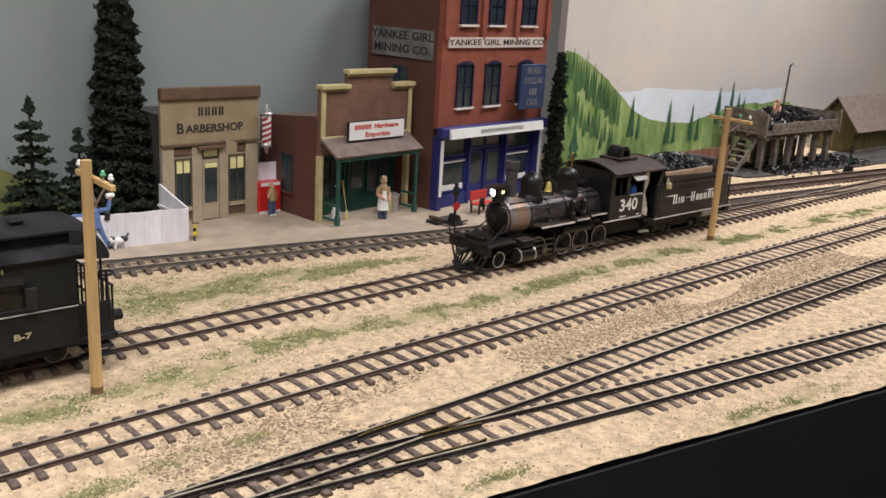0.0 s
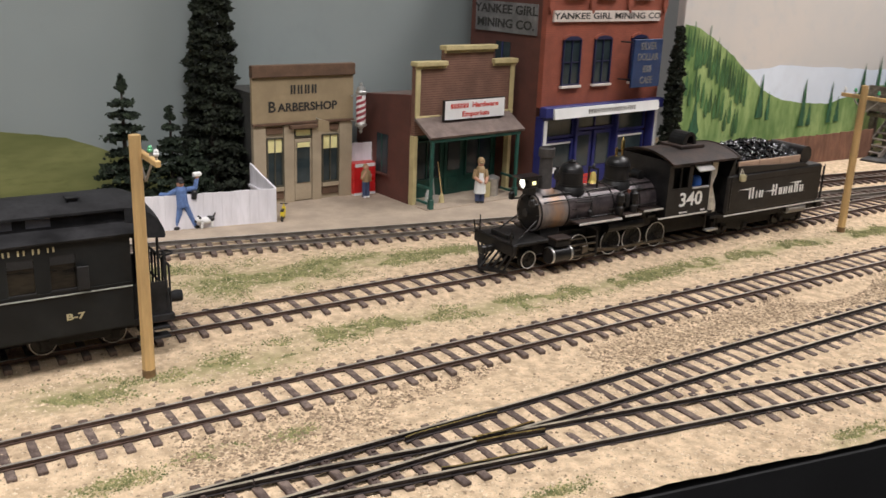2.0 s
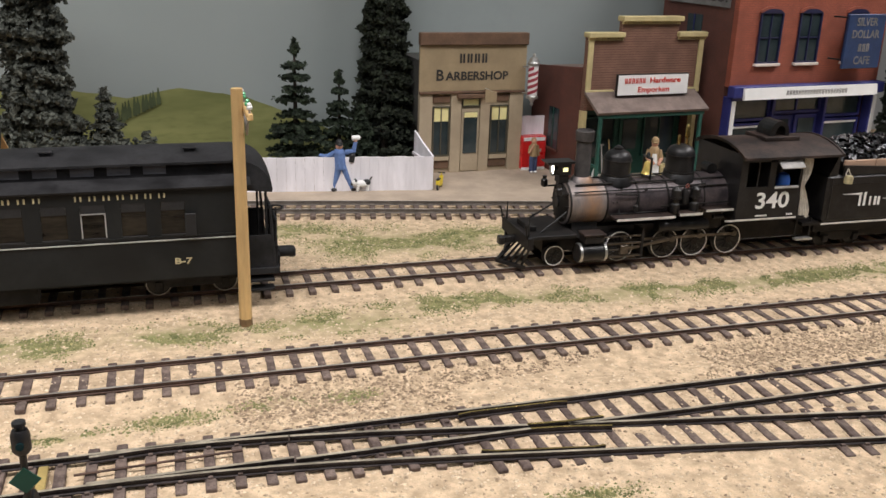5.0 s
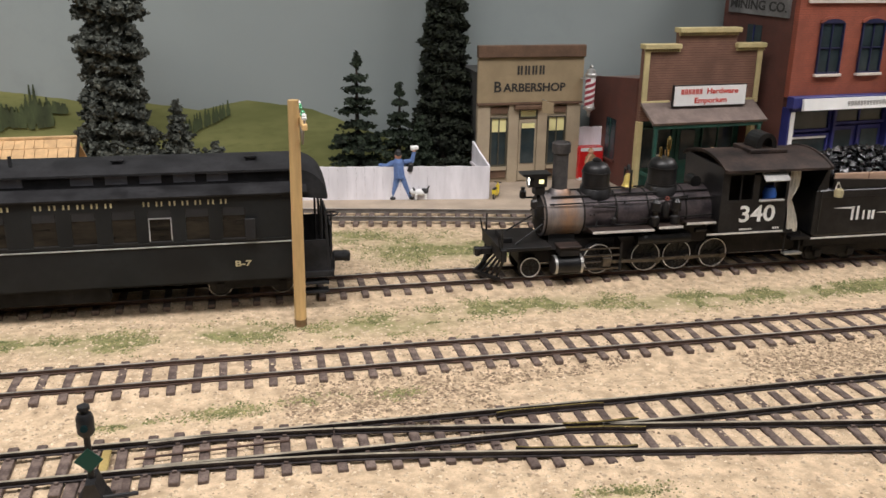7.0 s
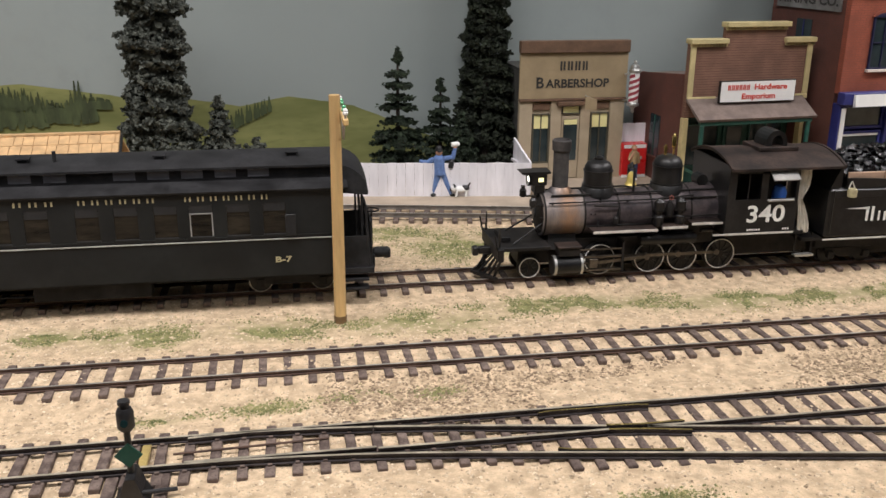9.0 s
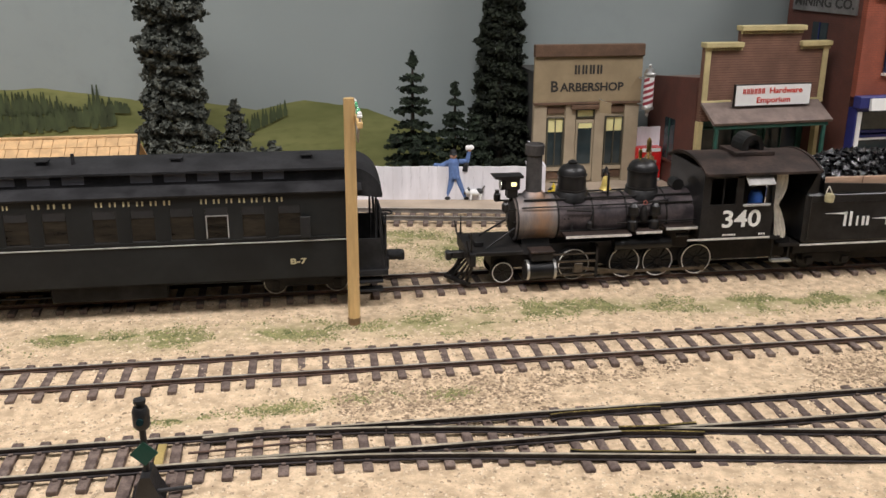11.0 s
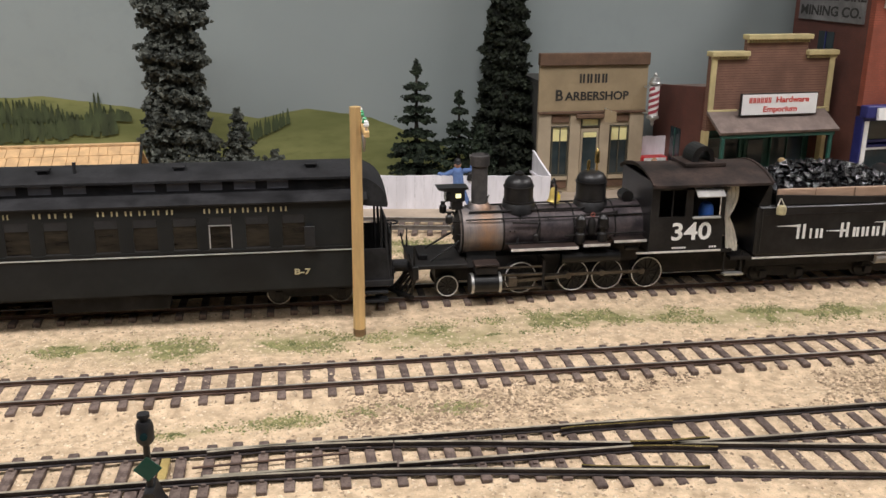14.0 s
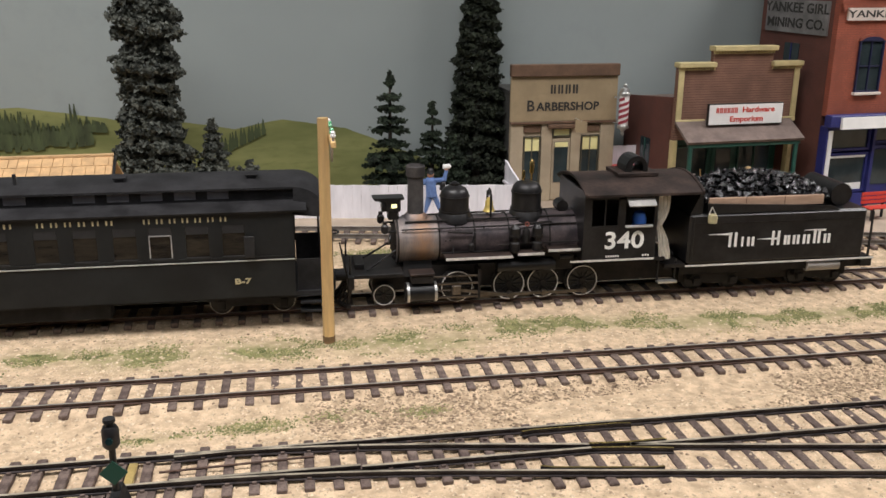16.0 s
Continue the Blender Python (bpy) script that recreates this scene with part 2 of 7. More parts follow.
def hump(x, y):
    """Scenery relief, flat near tracks."""
    h = 0.0010 * noise.noise((x * 14, y * 14, 0)) + 0.0004 * noise.noise((x * 60, y * 60, 3)) + 0.00025 * noise.noise((x * 220, y * 220, 6))
    main = math.exp(-((y - 0.5462) / 0.016) ** 4)
    passing = math.exp(-((y - 0.4583) / 0.018) ** 4)
    front = min(1.0, max(0.0, (0.430 - y) / 0.014))
    front *= front * (3 - 2 * front)
    drift = min(1.0, max(0.0, (x + 0.04) / 0.10))
    blown = 0.00055 * noise.noise((x * 75, y * 90, 9)) + 0.0003 * noise.noise((x * 190, y * 190, 12))
    return h * (1 - 0.6 * max(main, passing)) - 0.0002 + 0.0023 * main + (0.0026 + blown) * passing + (0.0013 + 0.0007 * drift + (0.35 + 0.65 * drift) * blown) * front


# turf drifts: middle, half length, half breadth, thickness
TURFS = [(-0.022, 0.604, 0.021, 0.020, 1.0), (0.005, 0.600, 0.024, 0.020, 1.0), (0.040, 0.602, 0.022, 0.015, 1.0), (0.070, 0.601, 0.018, 0.012, 1.0), (0.091, 0.596, 0.016, 0.009, 0.8), (0.118, 0.596, 0.015, 0.008, 0.8), (0.143, 0.592, 0.015, 0.006, 0.7), (-0.052, 0.632, 0.020, 0.010, 0.8),
         (-0.213, 0.506, 0.014, 0.008, 0.9), (-0.175, 0.500, 0.022, 0.0105, 1.0), (-0.120, 0.501, 0.022, 0.009, 1.0), (-0.052, 0.499, 0.030, 0.010, 1.0), (0.001, 0.511, 0.023, 0.007, 0.9), (0.037, 0.510, 0.023, 0.007, 0.9), (0.096, 0.503, 0.030, 0.008, 1.0), (0.157, 0.505, 0.026, 0.007, 0.9),
         (0.200, 0.506, 0.022, 0.006, 0.8), (0.247, 0.506, 0.024, 0.007, 0.9), (0.307, 0.508, 0.026, 0.0064, 1.0), (0.355, 0.507, 0.026, 0.006, 0.9), (0.405, 0.506, 0.030, 0.007, 1.0), (0.465, 0.503, 0.030, 0.006, 1.0), (0.542, 0.502, 0.034, 0.006, 0.9), (0.611, 0.495, 0.034, 0.006, 0.9),
         (-0.122, 0.428, 0.012, 0.0045, 0.45), (-0.157, 0.425, 0.010, 0.004, 0.4), (-0.087, 0.432, 0.009, 0.0035, 0.35), (-0.056, 0.431, 0.008, 0.0035, 0.45), (0.174, 0.319, 0.018, 0.0045, 0.7), (0.125, 0.324, 0.015, 0.004, 0.6), (-0.002, 0.350, 0.012, 0.003, 0.5)]


def growth(x, y):
    """How thickly turf covers a spot, 0 to 1."""
    g = 0.0
    for cx, cy, rx, ry, k in TURFS:
        g = max(g, k * math.exp(-((x - cx) / rx) ** 2 - ((y - cy) / ry) ** 2))
    if g < 0.02:
        return 0.0
    n = noise.noise((x * 55, y * 80, 1.5)) + 0.6 * noise.noise((x * 170, y * 210, 4))
    return max(0.0, min(0.92, g * (1.05 + 1.0 * n)))


def ground():
    xs = np.concatenate([np.linspace(GX0, -0.3, 40), np.linspace(-0.297, 0.55, 420), np.linspace(0.555, GX1, 120)])
    ys = np.linspace(0, 1, 230)
    verts, faces = [], []
    for x in xs:
        y0 = edge_y(x)
        for k in ys:
            y = y0 + (GY1 - y0) * k
            verts.append((x * U, y * U, hump(x, y) * U))
    n = len(ys)
    for i in range(len(xs) - 1):
        for j in range(n - 1):
            a = i * n + j
            faces.append((a, a + n, a + n + 1, a + 1))
    # a thick rim down to the board
    me = bpy.data.meshes.new("ground")
    me.from_pydata(verts, [], faces)
    me.materials.append(SAND)
    me.shade_smooth()
    grow = me.attributes.new("growth", "FLOAT", "POINT")
    grow.data.foreach_set("value", [growth(v[0] / U, v[1] / U) for v in verts])
    tagged(new("ground", me), "sandy tan scenery ground of the model railway", "ground", kind="structure")
    bm = bmesh.new()
    top = [(x, edge_y(x)) for x in (GX0, -0.02, 0.3, 0.8, 1.4, GX1)]
    out = top + [(GX1, GY1), (GX0, GY1)]
    prism(out, -0.03, -0.0022, "z", bm)
    tagged(link_mesh("table_board", bm, CLOTH), "plywood board under the scenery", "board", kind="structure")
    bm = prism([(x, y - 0.0016) for x, y in top] + [(x, y - 0.0003) for x, y in top[::-1]], -0.69, -0.0006, "z")
    tagged(link_mesh("table_skirt", bm, CLOTH), "black cloth skirt hanging from the table edge", "cloth", kind="structure")


ground()


def room():
    for name, dims in (("floor", (-4, 4, -3, 1.6, -0.85, -0.80)), ("ceiling", (-4, 4, -3, 1.6, 1.5, 1.55)),
                       ("wall_south", (-4, 4, -3.1, -3, -0.8, 1.5)), ("wall_north", (-4, 4, 1.6, 1.7, -0.8, 1.5)),
                       ("wall_west", (-4.1, -4, -3, 1.6, -0.8, 1.5)), ("wall_east", (4, 4.1, -3, 1.6, -0.8, 1.5))):
        tagged(link_mesh(name, B(*dims), CARPET if name == "floor" else WALL), "plain club room " + name.split("_")[0], name.split("_")[0], kind="structure")


room()

BACK = 0.79       # the left board's face
SEAM = 0.408      # where the right board begins
BEND = 0.77


def right_board(x):
    return 0.694 + 0.08 * (x - SEAM)


def backdrop():
    b = link_mesh("backdrop", B(GX0, 0.47, BACK, BACK + 0.006, -0.02, 0.42), SKY_L)
    tagged(b, "painted sky backdrop board, toned grey-green for its dim light", "backdrop", kind="structure")
    b = link_mesh("backdrop", prism([(SEAM, right_board(SEAM)), (BEND, right_board(BEND)), (BEND, 0.732), (SEAM, 0.702)], -0.02, 0.42, "z"), SKY_R)
    tagged(b, "painted sky and cloud backdrop board, paled for its stronger light", "backdrop", kind="structure")
    b = link_mesh("backdrop", prism([(BEND + 0.0006, right_board(BEND) + 0.001), (GX1, 0.82), (GX1, 0.83), (BEND + 0.0006, 0.733)], -0.02, 0.42, "z"), SKY_R)
    tagged(b, "painted backdrop board behind the coal dock, paled for its stronger light", "backdrop", kind="structure")


backdrop()


def painted(name, label, xs, zf, face, material, tilt=0.0, base=-0.01):
    """A flat coat of paint on a board: the area under a wandering skyline."""
    bm = bmesh.new()
    top = [bm.verts.new((x, face(x), max(base + 0.0005, zf(x)))) for x in xs]
    low = [bm.verts.new((x, face(x), base)) for x in xs]
    for i in range(len(xs) - 1):
        bm.faces.new((low[i], low[i + 1], top[i + 1], top[i]))
    return tagged(link_mesh(name, bm, material), label, "painting", kind="structure")


def skyline(pts, rough, grain):
    xs, zs = zip(*pts)
    return lambda x: float(np.interp(x, xs, zs)) + rough * noise.noise((x * grain, 2.0, 0)) + rough * 0.5 * noise.noise((x * grain * 3.1, 5.0, 0))


LEFT_HILL = skyline([(-0.6, 0.07), (-0.33, 0.066), (-0.28, 0.067), (-0.22, 0.058), (-0.18, 0.056), (-0.14, 0.050), (-0.105, 0.056), (-0.06, 0.049), (-0.03, 0.036), (0.02, 0.016), (0.06, 0.0)], 0.0012, 40)
RIGHT_HILL = skyline([(0.40, 0.131), (0.43, 0.124), (0.454, 0.113), (0.48, 0.100), (0.505, 0.084), (0.53, 0.068), (0.56, 0.058), (0.60, 0.052), (0.64, 0.049), (0.69, 0.055), (0.73, 0.062), (0.77, 0.064)], 0.0012, 50)
FAR_HILL = skyline([(0.77, 0.064), (0.9, 0.06), (1.1, 0.055), (1.4, 0.06), (1.9, 0.05)], 0.003, 30)
painted("painted_hill", "rolling olive green hills painted on the backdrop", np.linspace(-0.62, 0.06, 120), LEFT_HILL, lambda x: BACK - 0.0006, HILL_L)
painted("painted_haze", "pale blue horizon painted on the backdrop", np.linspace(SEAM + 0.04, BEND, 60), skyline([(0.44, 0.085), (0.55, 0.09), (0.65, 0.084), (0.77, 0.078)], 0.004, 16), lambda x: right_board(x) - 0.0004, HAZE)
painted("painted_haze", "pale blue horizon painted behind the coal dock", np.linspace(BEND + 0.001, 1.6, 60), skyline([(0.77, 0.078), (0.95, 0.083), (1.2, 0.08), (1.6, 0.075)], 0.004, 16), lambda x: right_board(BEND) + 0.0985 * (x - BEND) - 0.0004, HAZE)
painted("painted_hill", "bright green hillside painted on the backdrop", np.linspace(SEAM + 0.001, BEND, 120), RIGHT_HILL, lambda x: right_board(x) - 0.0008, HILL_R)
painted("painted_hill", "dull green hills painted behind the coal dock", np.linspace(BEND + 0.001, 1.85, 80), FAR_HILL, lambda x: right_board(BEND) + 0.0985 * (x - BEND) - 0.0008, HILL_R)


def painted_pines(label, spots, face, material, lift, brush=False):
    """Brush-stroke pines, one coat over the hills; brush leaves plain rounded dabs."""
    ob = thing("painted_pines", label, "painting", kind="structure")
    for x, z, h, w in spots:
        bm = bmesh.new()
        rnd = random.Random(int(x * 9999))
        n = 9
        side = [(w * (1 - i / n) * (1 if i % 2 == 0 else 0.6) * rnd.uniform(0.8, 1.15) + 0.0002, h * i / n) for i in range(n + 1)]
        if brush:
            lean = rnd.uniform(-0.0008, 0.0008)
            side = [(w * (0.25 + 0.75 * math.sin(math.pi * min(1, i / n + 0.22)) ** 0.8) * rnd.uniform(0.85, 1.1), h * i / n) for i in range(n + 1)]
            x += lean
        out = [(x + a, z + b) for a, b in side] + [(x - a * rnd.uniform(0.8, 1.1), z + b) for a, b in side[::-1]]
        vs = [bm.verts.new((p, face(p) - lift - 0.00001 * len(ob.children), q)) for p, q in out]
        bm.faces.new(vs)
        bmesh.ops.triangulate(bm, faces=bm.faces)
        part("pine_stroke", bm, material, ob)
    return ob


rnd = random.Random(4)
spots = [(SEAM + 0.006 + 0.0042 * i, RIGHT_HILL(SEAM + 0.006 + 0.0042 * i) - 0.024 - rnd.uniform(0, 0.012), rnd.uniform(0.024, 0.036), 0.0019) for i in range(22)]
spots += [(SEAM + 0.01 + 0.006 * i, RIGHT_HILL(SEAM + 0.01 + 0.006 * i) - 0.056 - rnd.uniform(0, 0.012), rnd.uniform(0.018, 0.03), 0.0024) for i in range(14)]
painted_pines("soft green pine strokes painted on the hillside", spots, right_board, HILL_P, 0.0012, True)
spots = [(0.434, 0.030, 0.034, 0.009), (0.528, 0.043, 0.040, 0.005), (0.541, 0.040, 0.026, 0.004), (0.60, 0.030, 0.046, 0.006), (0.612, 0.030, 0.022, 0.004), (0.648, 0.030, 0.040, 0.006), (0.662, 0.030, 0.026, 0.005),
         (0.705, 0.045, 0.042, 0.006), (0.735, 0.05, 0.043, 0.006), (0.752, 0.052, 0.026, 0.005), (0.765, 0.052, 0.02, 0.004)]
painted_pines("dark green pine trees painted on the backdrop", [(x, z, h, w * 1.0) for x, z, h, w in spots], right_board, HILL_T, 0.0016)
spots = [(-0.345 + 0.0021 * i, 0.053 - 0.006 * (i / 35) + rnd.uniform(-0.002, 0.002), 0.020 - 0.008 * (i / 35) + rnd.uniform(-0.003, 0.002), rnd.uniform(0.0014, 0.0022)) for i in range(36)]
spots += [(-0.345 + 0.0020 * i, 0.034 + 0.009 * (i / 54) + rnd.uniform(-0.003, 0.002), 0.014 + rnd.uniform(-0.003, 0.003), rnd.uniform(0.0018, 0.0030)) for i in range(55)]
spots += [(-0.2530, 0.046, 0.017, 0.0018), (-0.2500, 0.046, 0.0235, 0.0016), (-0.2462, 0.047, 0.0225, 0.0019), (-0.2430, 0.046, 0.014, 0.0022)]
spots += [(-0.2410 + 0.0017 * i, 0.0500 - 0.0001 * i, 0.0085 - 0.0003 * abs(i - 3), 0.0022) for i in range(9)]
spots += [(-0.149 + 0.0027 * i, 0.0315 + 0.00125 * i, 0.0105 + 0.003 * rnd.random(), 0.0015) for i in range(12)]
painted_pines("dark pine strokes painted along the olive hills", spots, lambda x: BACK, HILL_D, 0.0010, True)

# ---- tracks ----
RT = 0.0045       # top of the rails
GA = 0.00875      # half the distance between the rails
TIE_STEP = 0.0088


def rail_mesh(bm, pts, r=0.00055, z0=0.0013, z1=RT, mat_side=0, mat_top=1):
    """A rail with foot, web and head along points (x, y)."""
    prof = [(-0.0009, z0), (0.0009, z0), (0.0009, z0 + 0.0004), (0.0003, z0 + 0.0006), (0.0003, z1 - 0.0009), (r, z1 - 0.0007), (r, z1), (-r, z1), (-r, z1 - 0.0007), (-0.0003, z1 - 0.0009), (-0.0003, z0 + 0.0006), (-0.0009, z0 + 0.0004)]
    rows = []
    for i, (x, y) in enumerate(pts):
        a, b = pts[max(0, i - 1)], pts[min(len(pts) - 1, i + 1)]
        t = Vector((b[0] - a[0], b[1] - a[1])).normalized()
        nx, ny = -t.y, t.x
        rows.append([bm.verts.new((x + nx * o, y + ny * o, z)) for o, z in prof])
    n = len(prof)
    for a, b in zip(rows, rows[1:]):
        for k in range(n):
            f = bm.faces.new((a[k], b[k], b[(k + 1) % n], a[(k + 1) % n]))
            f.material_index = mat_top if k == 6 else mat_side
    bm.faces.new(rows[0])
    bm.faces.new(rows[-1][::-1])
    return bm


def offset(line, o):
    out = []
    for i, (x, y) in enumerate(line):
        a, b = line[max(0, i - 1)], line[min(len(line) - 1, i + 1)]
        t = Vector((b[0] - a[0], b[1] - a[1])).normalized()
        out.append((x - t.y * o, y + t.x * o))
    return out


def course(f, x0, x1, step=0.02):
    n = max(2, int((x1 - x0) / step))
    return [(x0 + (x1 - x0) * i / n, f(x0 + (x1 - x0) * i / n)) for i in range(n + 1)]


def tie_mesh(length, width=0.0031, spikes=False):
    bm = B(-width / 2, width / 2, -length / 2, length / 2, -0.001, 0.0015, bevel=0.0003)
    if spikes:
        for s in (-1, 1):
            for o in (0.0016, -0.0016):
                box(bm, -0.0007, 0.0007, s * GA + o - 0.0005, s * GA + o + 0.0005, 0.0014, 0.0023)
    bmesh.ops.scale(bm, vec=(U, U, U), verts=bm.verts)
    me = bpy.data.meshes.new("tie")
    bm.to_mesh(me)
    bm.free()
    me.materials.append(TIE)
    return me


TIE_SHORT, TIE_SPIKE, TIE_LONG = tie_mesh(0.0310, 0.0033), tie_mesh(0.0320, 0.0034, True), tie_mesh(0.043, 0.0034)
TIE_JOBS = []     # ties are laid last


def track(label, f, x0, x1, rails=((-GA, None, None), (GA, None, None)), side=None, bed=0.0014):
    tr = thing("railway_track", label, "track", kind="structure")
    for o, a, b in rails:
        line = offset(course(f, x0 if a is None else a, x1 if b is None else b), o)
        part("rail", rail_mesh(bmesh.new(), line, z0=0.0013 + bed), (side or RAIL_B, GLINTTOP if side == RAIL else RAILTOP), tr)
    TIE_JOBS.append((tr, f, x0, x1, bed))
    return tr


def t1(x):
    return 0.5462


def t2(x):
    return 0.4583


def t3(x):
    return 0.3962


def t3b(x):
    u = x + 0.15
    return 0.3962 - (0 if u < 0 else 0.8 * u * u if u < 0.1 else 0.008 + 0.16 * (u - 0.1))


def t0(x):
    xs, ys = (-0.9, -0.067, 0.0, 0.19, 0.45, 0.68, 0.9), (0.79, 0.6725, 0.6605, 0.623, 0.581, 0.552, 0.5475)
    return float(np.interp(x, xs, ys))


def t00(x):
    return 0.628 - 0.13 * (x - 0.45)


FROG = 0.010
track("weathered narrow-gauge siding with dark ties by the shops", t0, -0.8, 0.70, side=RAIL_G, bed=0.0004)
track("narrow-gauge main track with dark ties in sand", t1, -0.95, 1.8)
track("narrow-gauge passing track with dark ties in sand", t2, -0.95, 1.8)
track("coal dock siding laid in cinders", t00, 0.46, 1.5, bed=0.0004)
turnout = track("turnout with black rails and short brown ties", t3, -0.95, 1.8, ((GA, None, None), (-GA, None, -0.152)), side=RAIL, bed=0.0010)
tr_b = track("diverging track that curves along the table edge", t3b, -0.152, 1.1, ((-GA, None, None),), side=RAIL, bed=0.0010)
TIE_JOBS.pop()


def turnout_parts():
    def name_rail(name, pts, label="", r=0.0006, mats=(RAIL, GLINTTOP)):
        part(name, rail_mesh(bmesh.new(), pts, r, z0=0.0023), mats, turnout, label)
    far_b = lambda x: t3b(x) + GA
    name_rail("switch_point", offset(course(t3, -0.146, -0.085, 0.01), -GA + 0.0009), "planed switch point rail")
    name_rail("switch_point", [(-0.146, t3(0) + GA - 0.0016)] + course(far_b, -0.125, -0.085, 0.01), "planed switch point rail")
    name_rail("closure_rail", offset(course(t3, -0.0845, FROG - 0.016, 0.02), -GA))
    name_rail("closure_rail", course(far_b, -0.0845, FROG - 0.016, 0.02))
    name_rail("frog_rail", offset(course(t3, FROG - 0.002, 1.8, 0.02), -GA))
    name_rail("frog_rail", course(far_b, FROG - 0.002, 1.1, 0.02))
    y = t3(0) - GA
    name_rail("wing_rail", [(FROG - 0.016, y), (FROG - 0.003, y - 0.0016), (FROG + 0.012, y - 0.0046)], "worn brass-coloured wing rail", 0.0005, (RAIL, BRASS))
    name_rail("wing_rail", [(FROG - 0.016, y + 0.003), (FROG - 0.003, y + 0.0018), (FROG + 0.012, y + 0.0022)], "worn brass-coloured wing rail", 0.0005, (RAIL, BRASS))
    name_rail("guard_rail", [(-0.0267, 0.4022), (-0.022, 0.4030), (0.010, 0.4030), (0.014, 0.4022)], "worn brass-coloured guard rail", 0.0004, (RAIL, BRASS))
    lo = lambda x: t3b(x) - GA + 0.0019
    name_rail("guard_rail", [(-0.0265, lo(-0.0265) + 0.0008), (-0.022, lo(-0.022)), (0.010, lo(0.010)), (0.0141, lo(0.0141) + 0.0008)], "worn brass-coloured guard rail", 0.0004, (RAIL, BRASS))
    # throw bar and slide rod
    part("throw_bar", B(-0.1605, -0.1575, 0.3895, 0.4035, 0.0026, 0.0032, bevel=0.0003), mat("throw_bar_wood", (0.36, 0.27, 0.095), 0.6), turnout, "yellow wooden throw bar")
    part("slide_rod", R((-0.150, 0.3960, 0.0031), (-0.100, 0.3985, 0.0031), 0.0004), RAIL_B, turnout)


turnout_parts()
PAVE_OUT = [(-0.20, 0.699), (-0.067, 0.6885), (0.05, 0.668), (0.19, 0.6395), (0.30, 0.6195), (0.38, 0.607), (0.47, 0.640), (0.47, 0.80), (-0.20, 0.80)]
tagged(link_mesh("pavement", prism(PAVE_OUT, -0.003, 0.0012, "z"), PAVE), "smooth grey-tan packed street before the shops", "pavement", kind="structure")
CIND_OUT = [(0.655, 0.642), (0.72, 0.630), (0.90, 0.612), (1.5, 0.545), (1.5, 0.66), (0.72, 0.69), (0.645, 0.668)]
tagged(link_mesh("cinder_ground", prism(CIND_OUT, -0.003, 0.0013, "z"), CINDER), "black cinder ground along the coal dock siding", "ground", kind="structure")

# ---- the shops ----
DARKBOARD = mat("dark_grey_board", (0.06, 0.06, 0.055), 0.85, var=0.2, scale=60)
TAN = mat("tan_siding", (0.32, 0.245, 0.145), 0.75, var=0.12, scale=50, fine=500, bump=0.15)
TAN_LOW = mat("beige_siding", (0.40, 0.325, 0.225), 0.75, var=0.10, scale=50, fine=500, bump=0.15)
BROWN = mat("brown_trim", (0.13, 0.075, 0.045), 0.7, var=0.25, scale=90)
CREAM = mat("cream_trim", (0.56, 0.47, 0.24), 0.7, var=0.15, scale=80)
GREEN = mat("dark_green_paint", (0.018, 0.085, 0.065), 0.5, var=0.25, scale=90)
BLACKP = mat("black_paint", (0.014, 0.014, 0.015), 0.45, var=0.4, scale=90)
WHITE = mat("white_board", (0.82, 0.82, 0.80), 0.6, var=0.05, scale=60, bump=0.1)
FENCEW = mat("whitewash", (0.84, 0.82, 0.86), 0.75, var=0.10, scale=90, fine=500, bump=0.3, stretch=(1, 1, 0.2))
REDINK = mat("red_lettering", (0.62, 0.06, 0.04), 0.6, var=0.05)
INK = mat("black_lettering", (0.03, 0.028, 0.025), 0.6, var=0.1)
CLAP = brick_mat("brown_clapboard", (0.21, 0.11, 0.075), (0.11, 0.055, 0.04), 0.0020, 200)
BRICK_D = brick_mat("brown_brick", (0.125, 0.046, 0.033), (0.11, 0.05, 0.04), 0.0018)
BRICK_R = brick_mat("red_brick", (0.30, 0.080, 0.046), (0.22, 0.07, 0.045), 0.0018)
SHADE = mat("yellow_blind", (0.85, 0.78, 0.38), 0.7, var=0.05)
SHINGLE_D = mat("grey_brown_roof", (0.19, 0.145, 0.125), 0.85, var=0.2, scale=120, fine=600, bump=0.3)
BLUE = mat("navy_trim", (0.025, 0.03, 0.16), 0.5, var=0.2, scale=80)
SIGNBLUE = mat("blue_sign", (0.02, 0.045, 0.12), 0.45, var=0.2, scale=80)
DULLSIGN = mat("dull_grey_sign", (0.20, 0.195, 0.19), 0.85, var=0.3, scale=60, fine=400)
GREYSIGN = mat("weathered_grey_sign", (0.36, 0.35, 0.33), 0.8, var=0.25, scale=60, fine=400)
PINKSIGN = mat("faded_white_sign", (0.68, 0.60, 0.54), 0.7, var=0.1, scale=60)
SILVER = mat("silver_paint", (0.55, 0.55, 0.53), 0.35, 0.8, var=0.2)
FRAMEB = mat("dark_olive_frame", (0.075, 0.068, 0.045), 0.6, var=0.2)
NAVYF = mat("dark_navy_sash", (0.012, 0.015, 0.055), 0.5, var=0.2)
STRIPE = mat("dark_red_stripe", (0.33, 0.05, 0.07), 0.5, var=0.1)
GLASS = mat("dark_window", (0.03, 0.045, 0.05), 0.08, var=0.3, scale=40, bump=0.0)


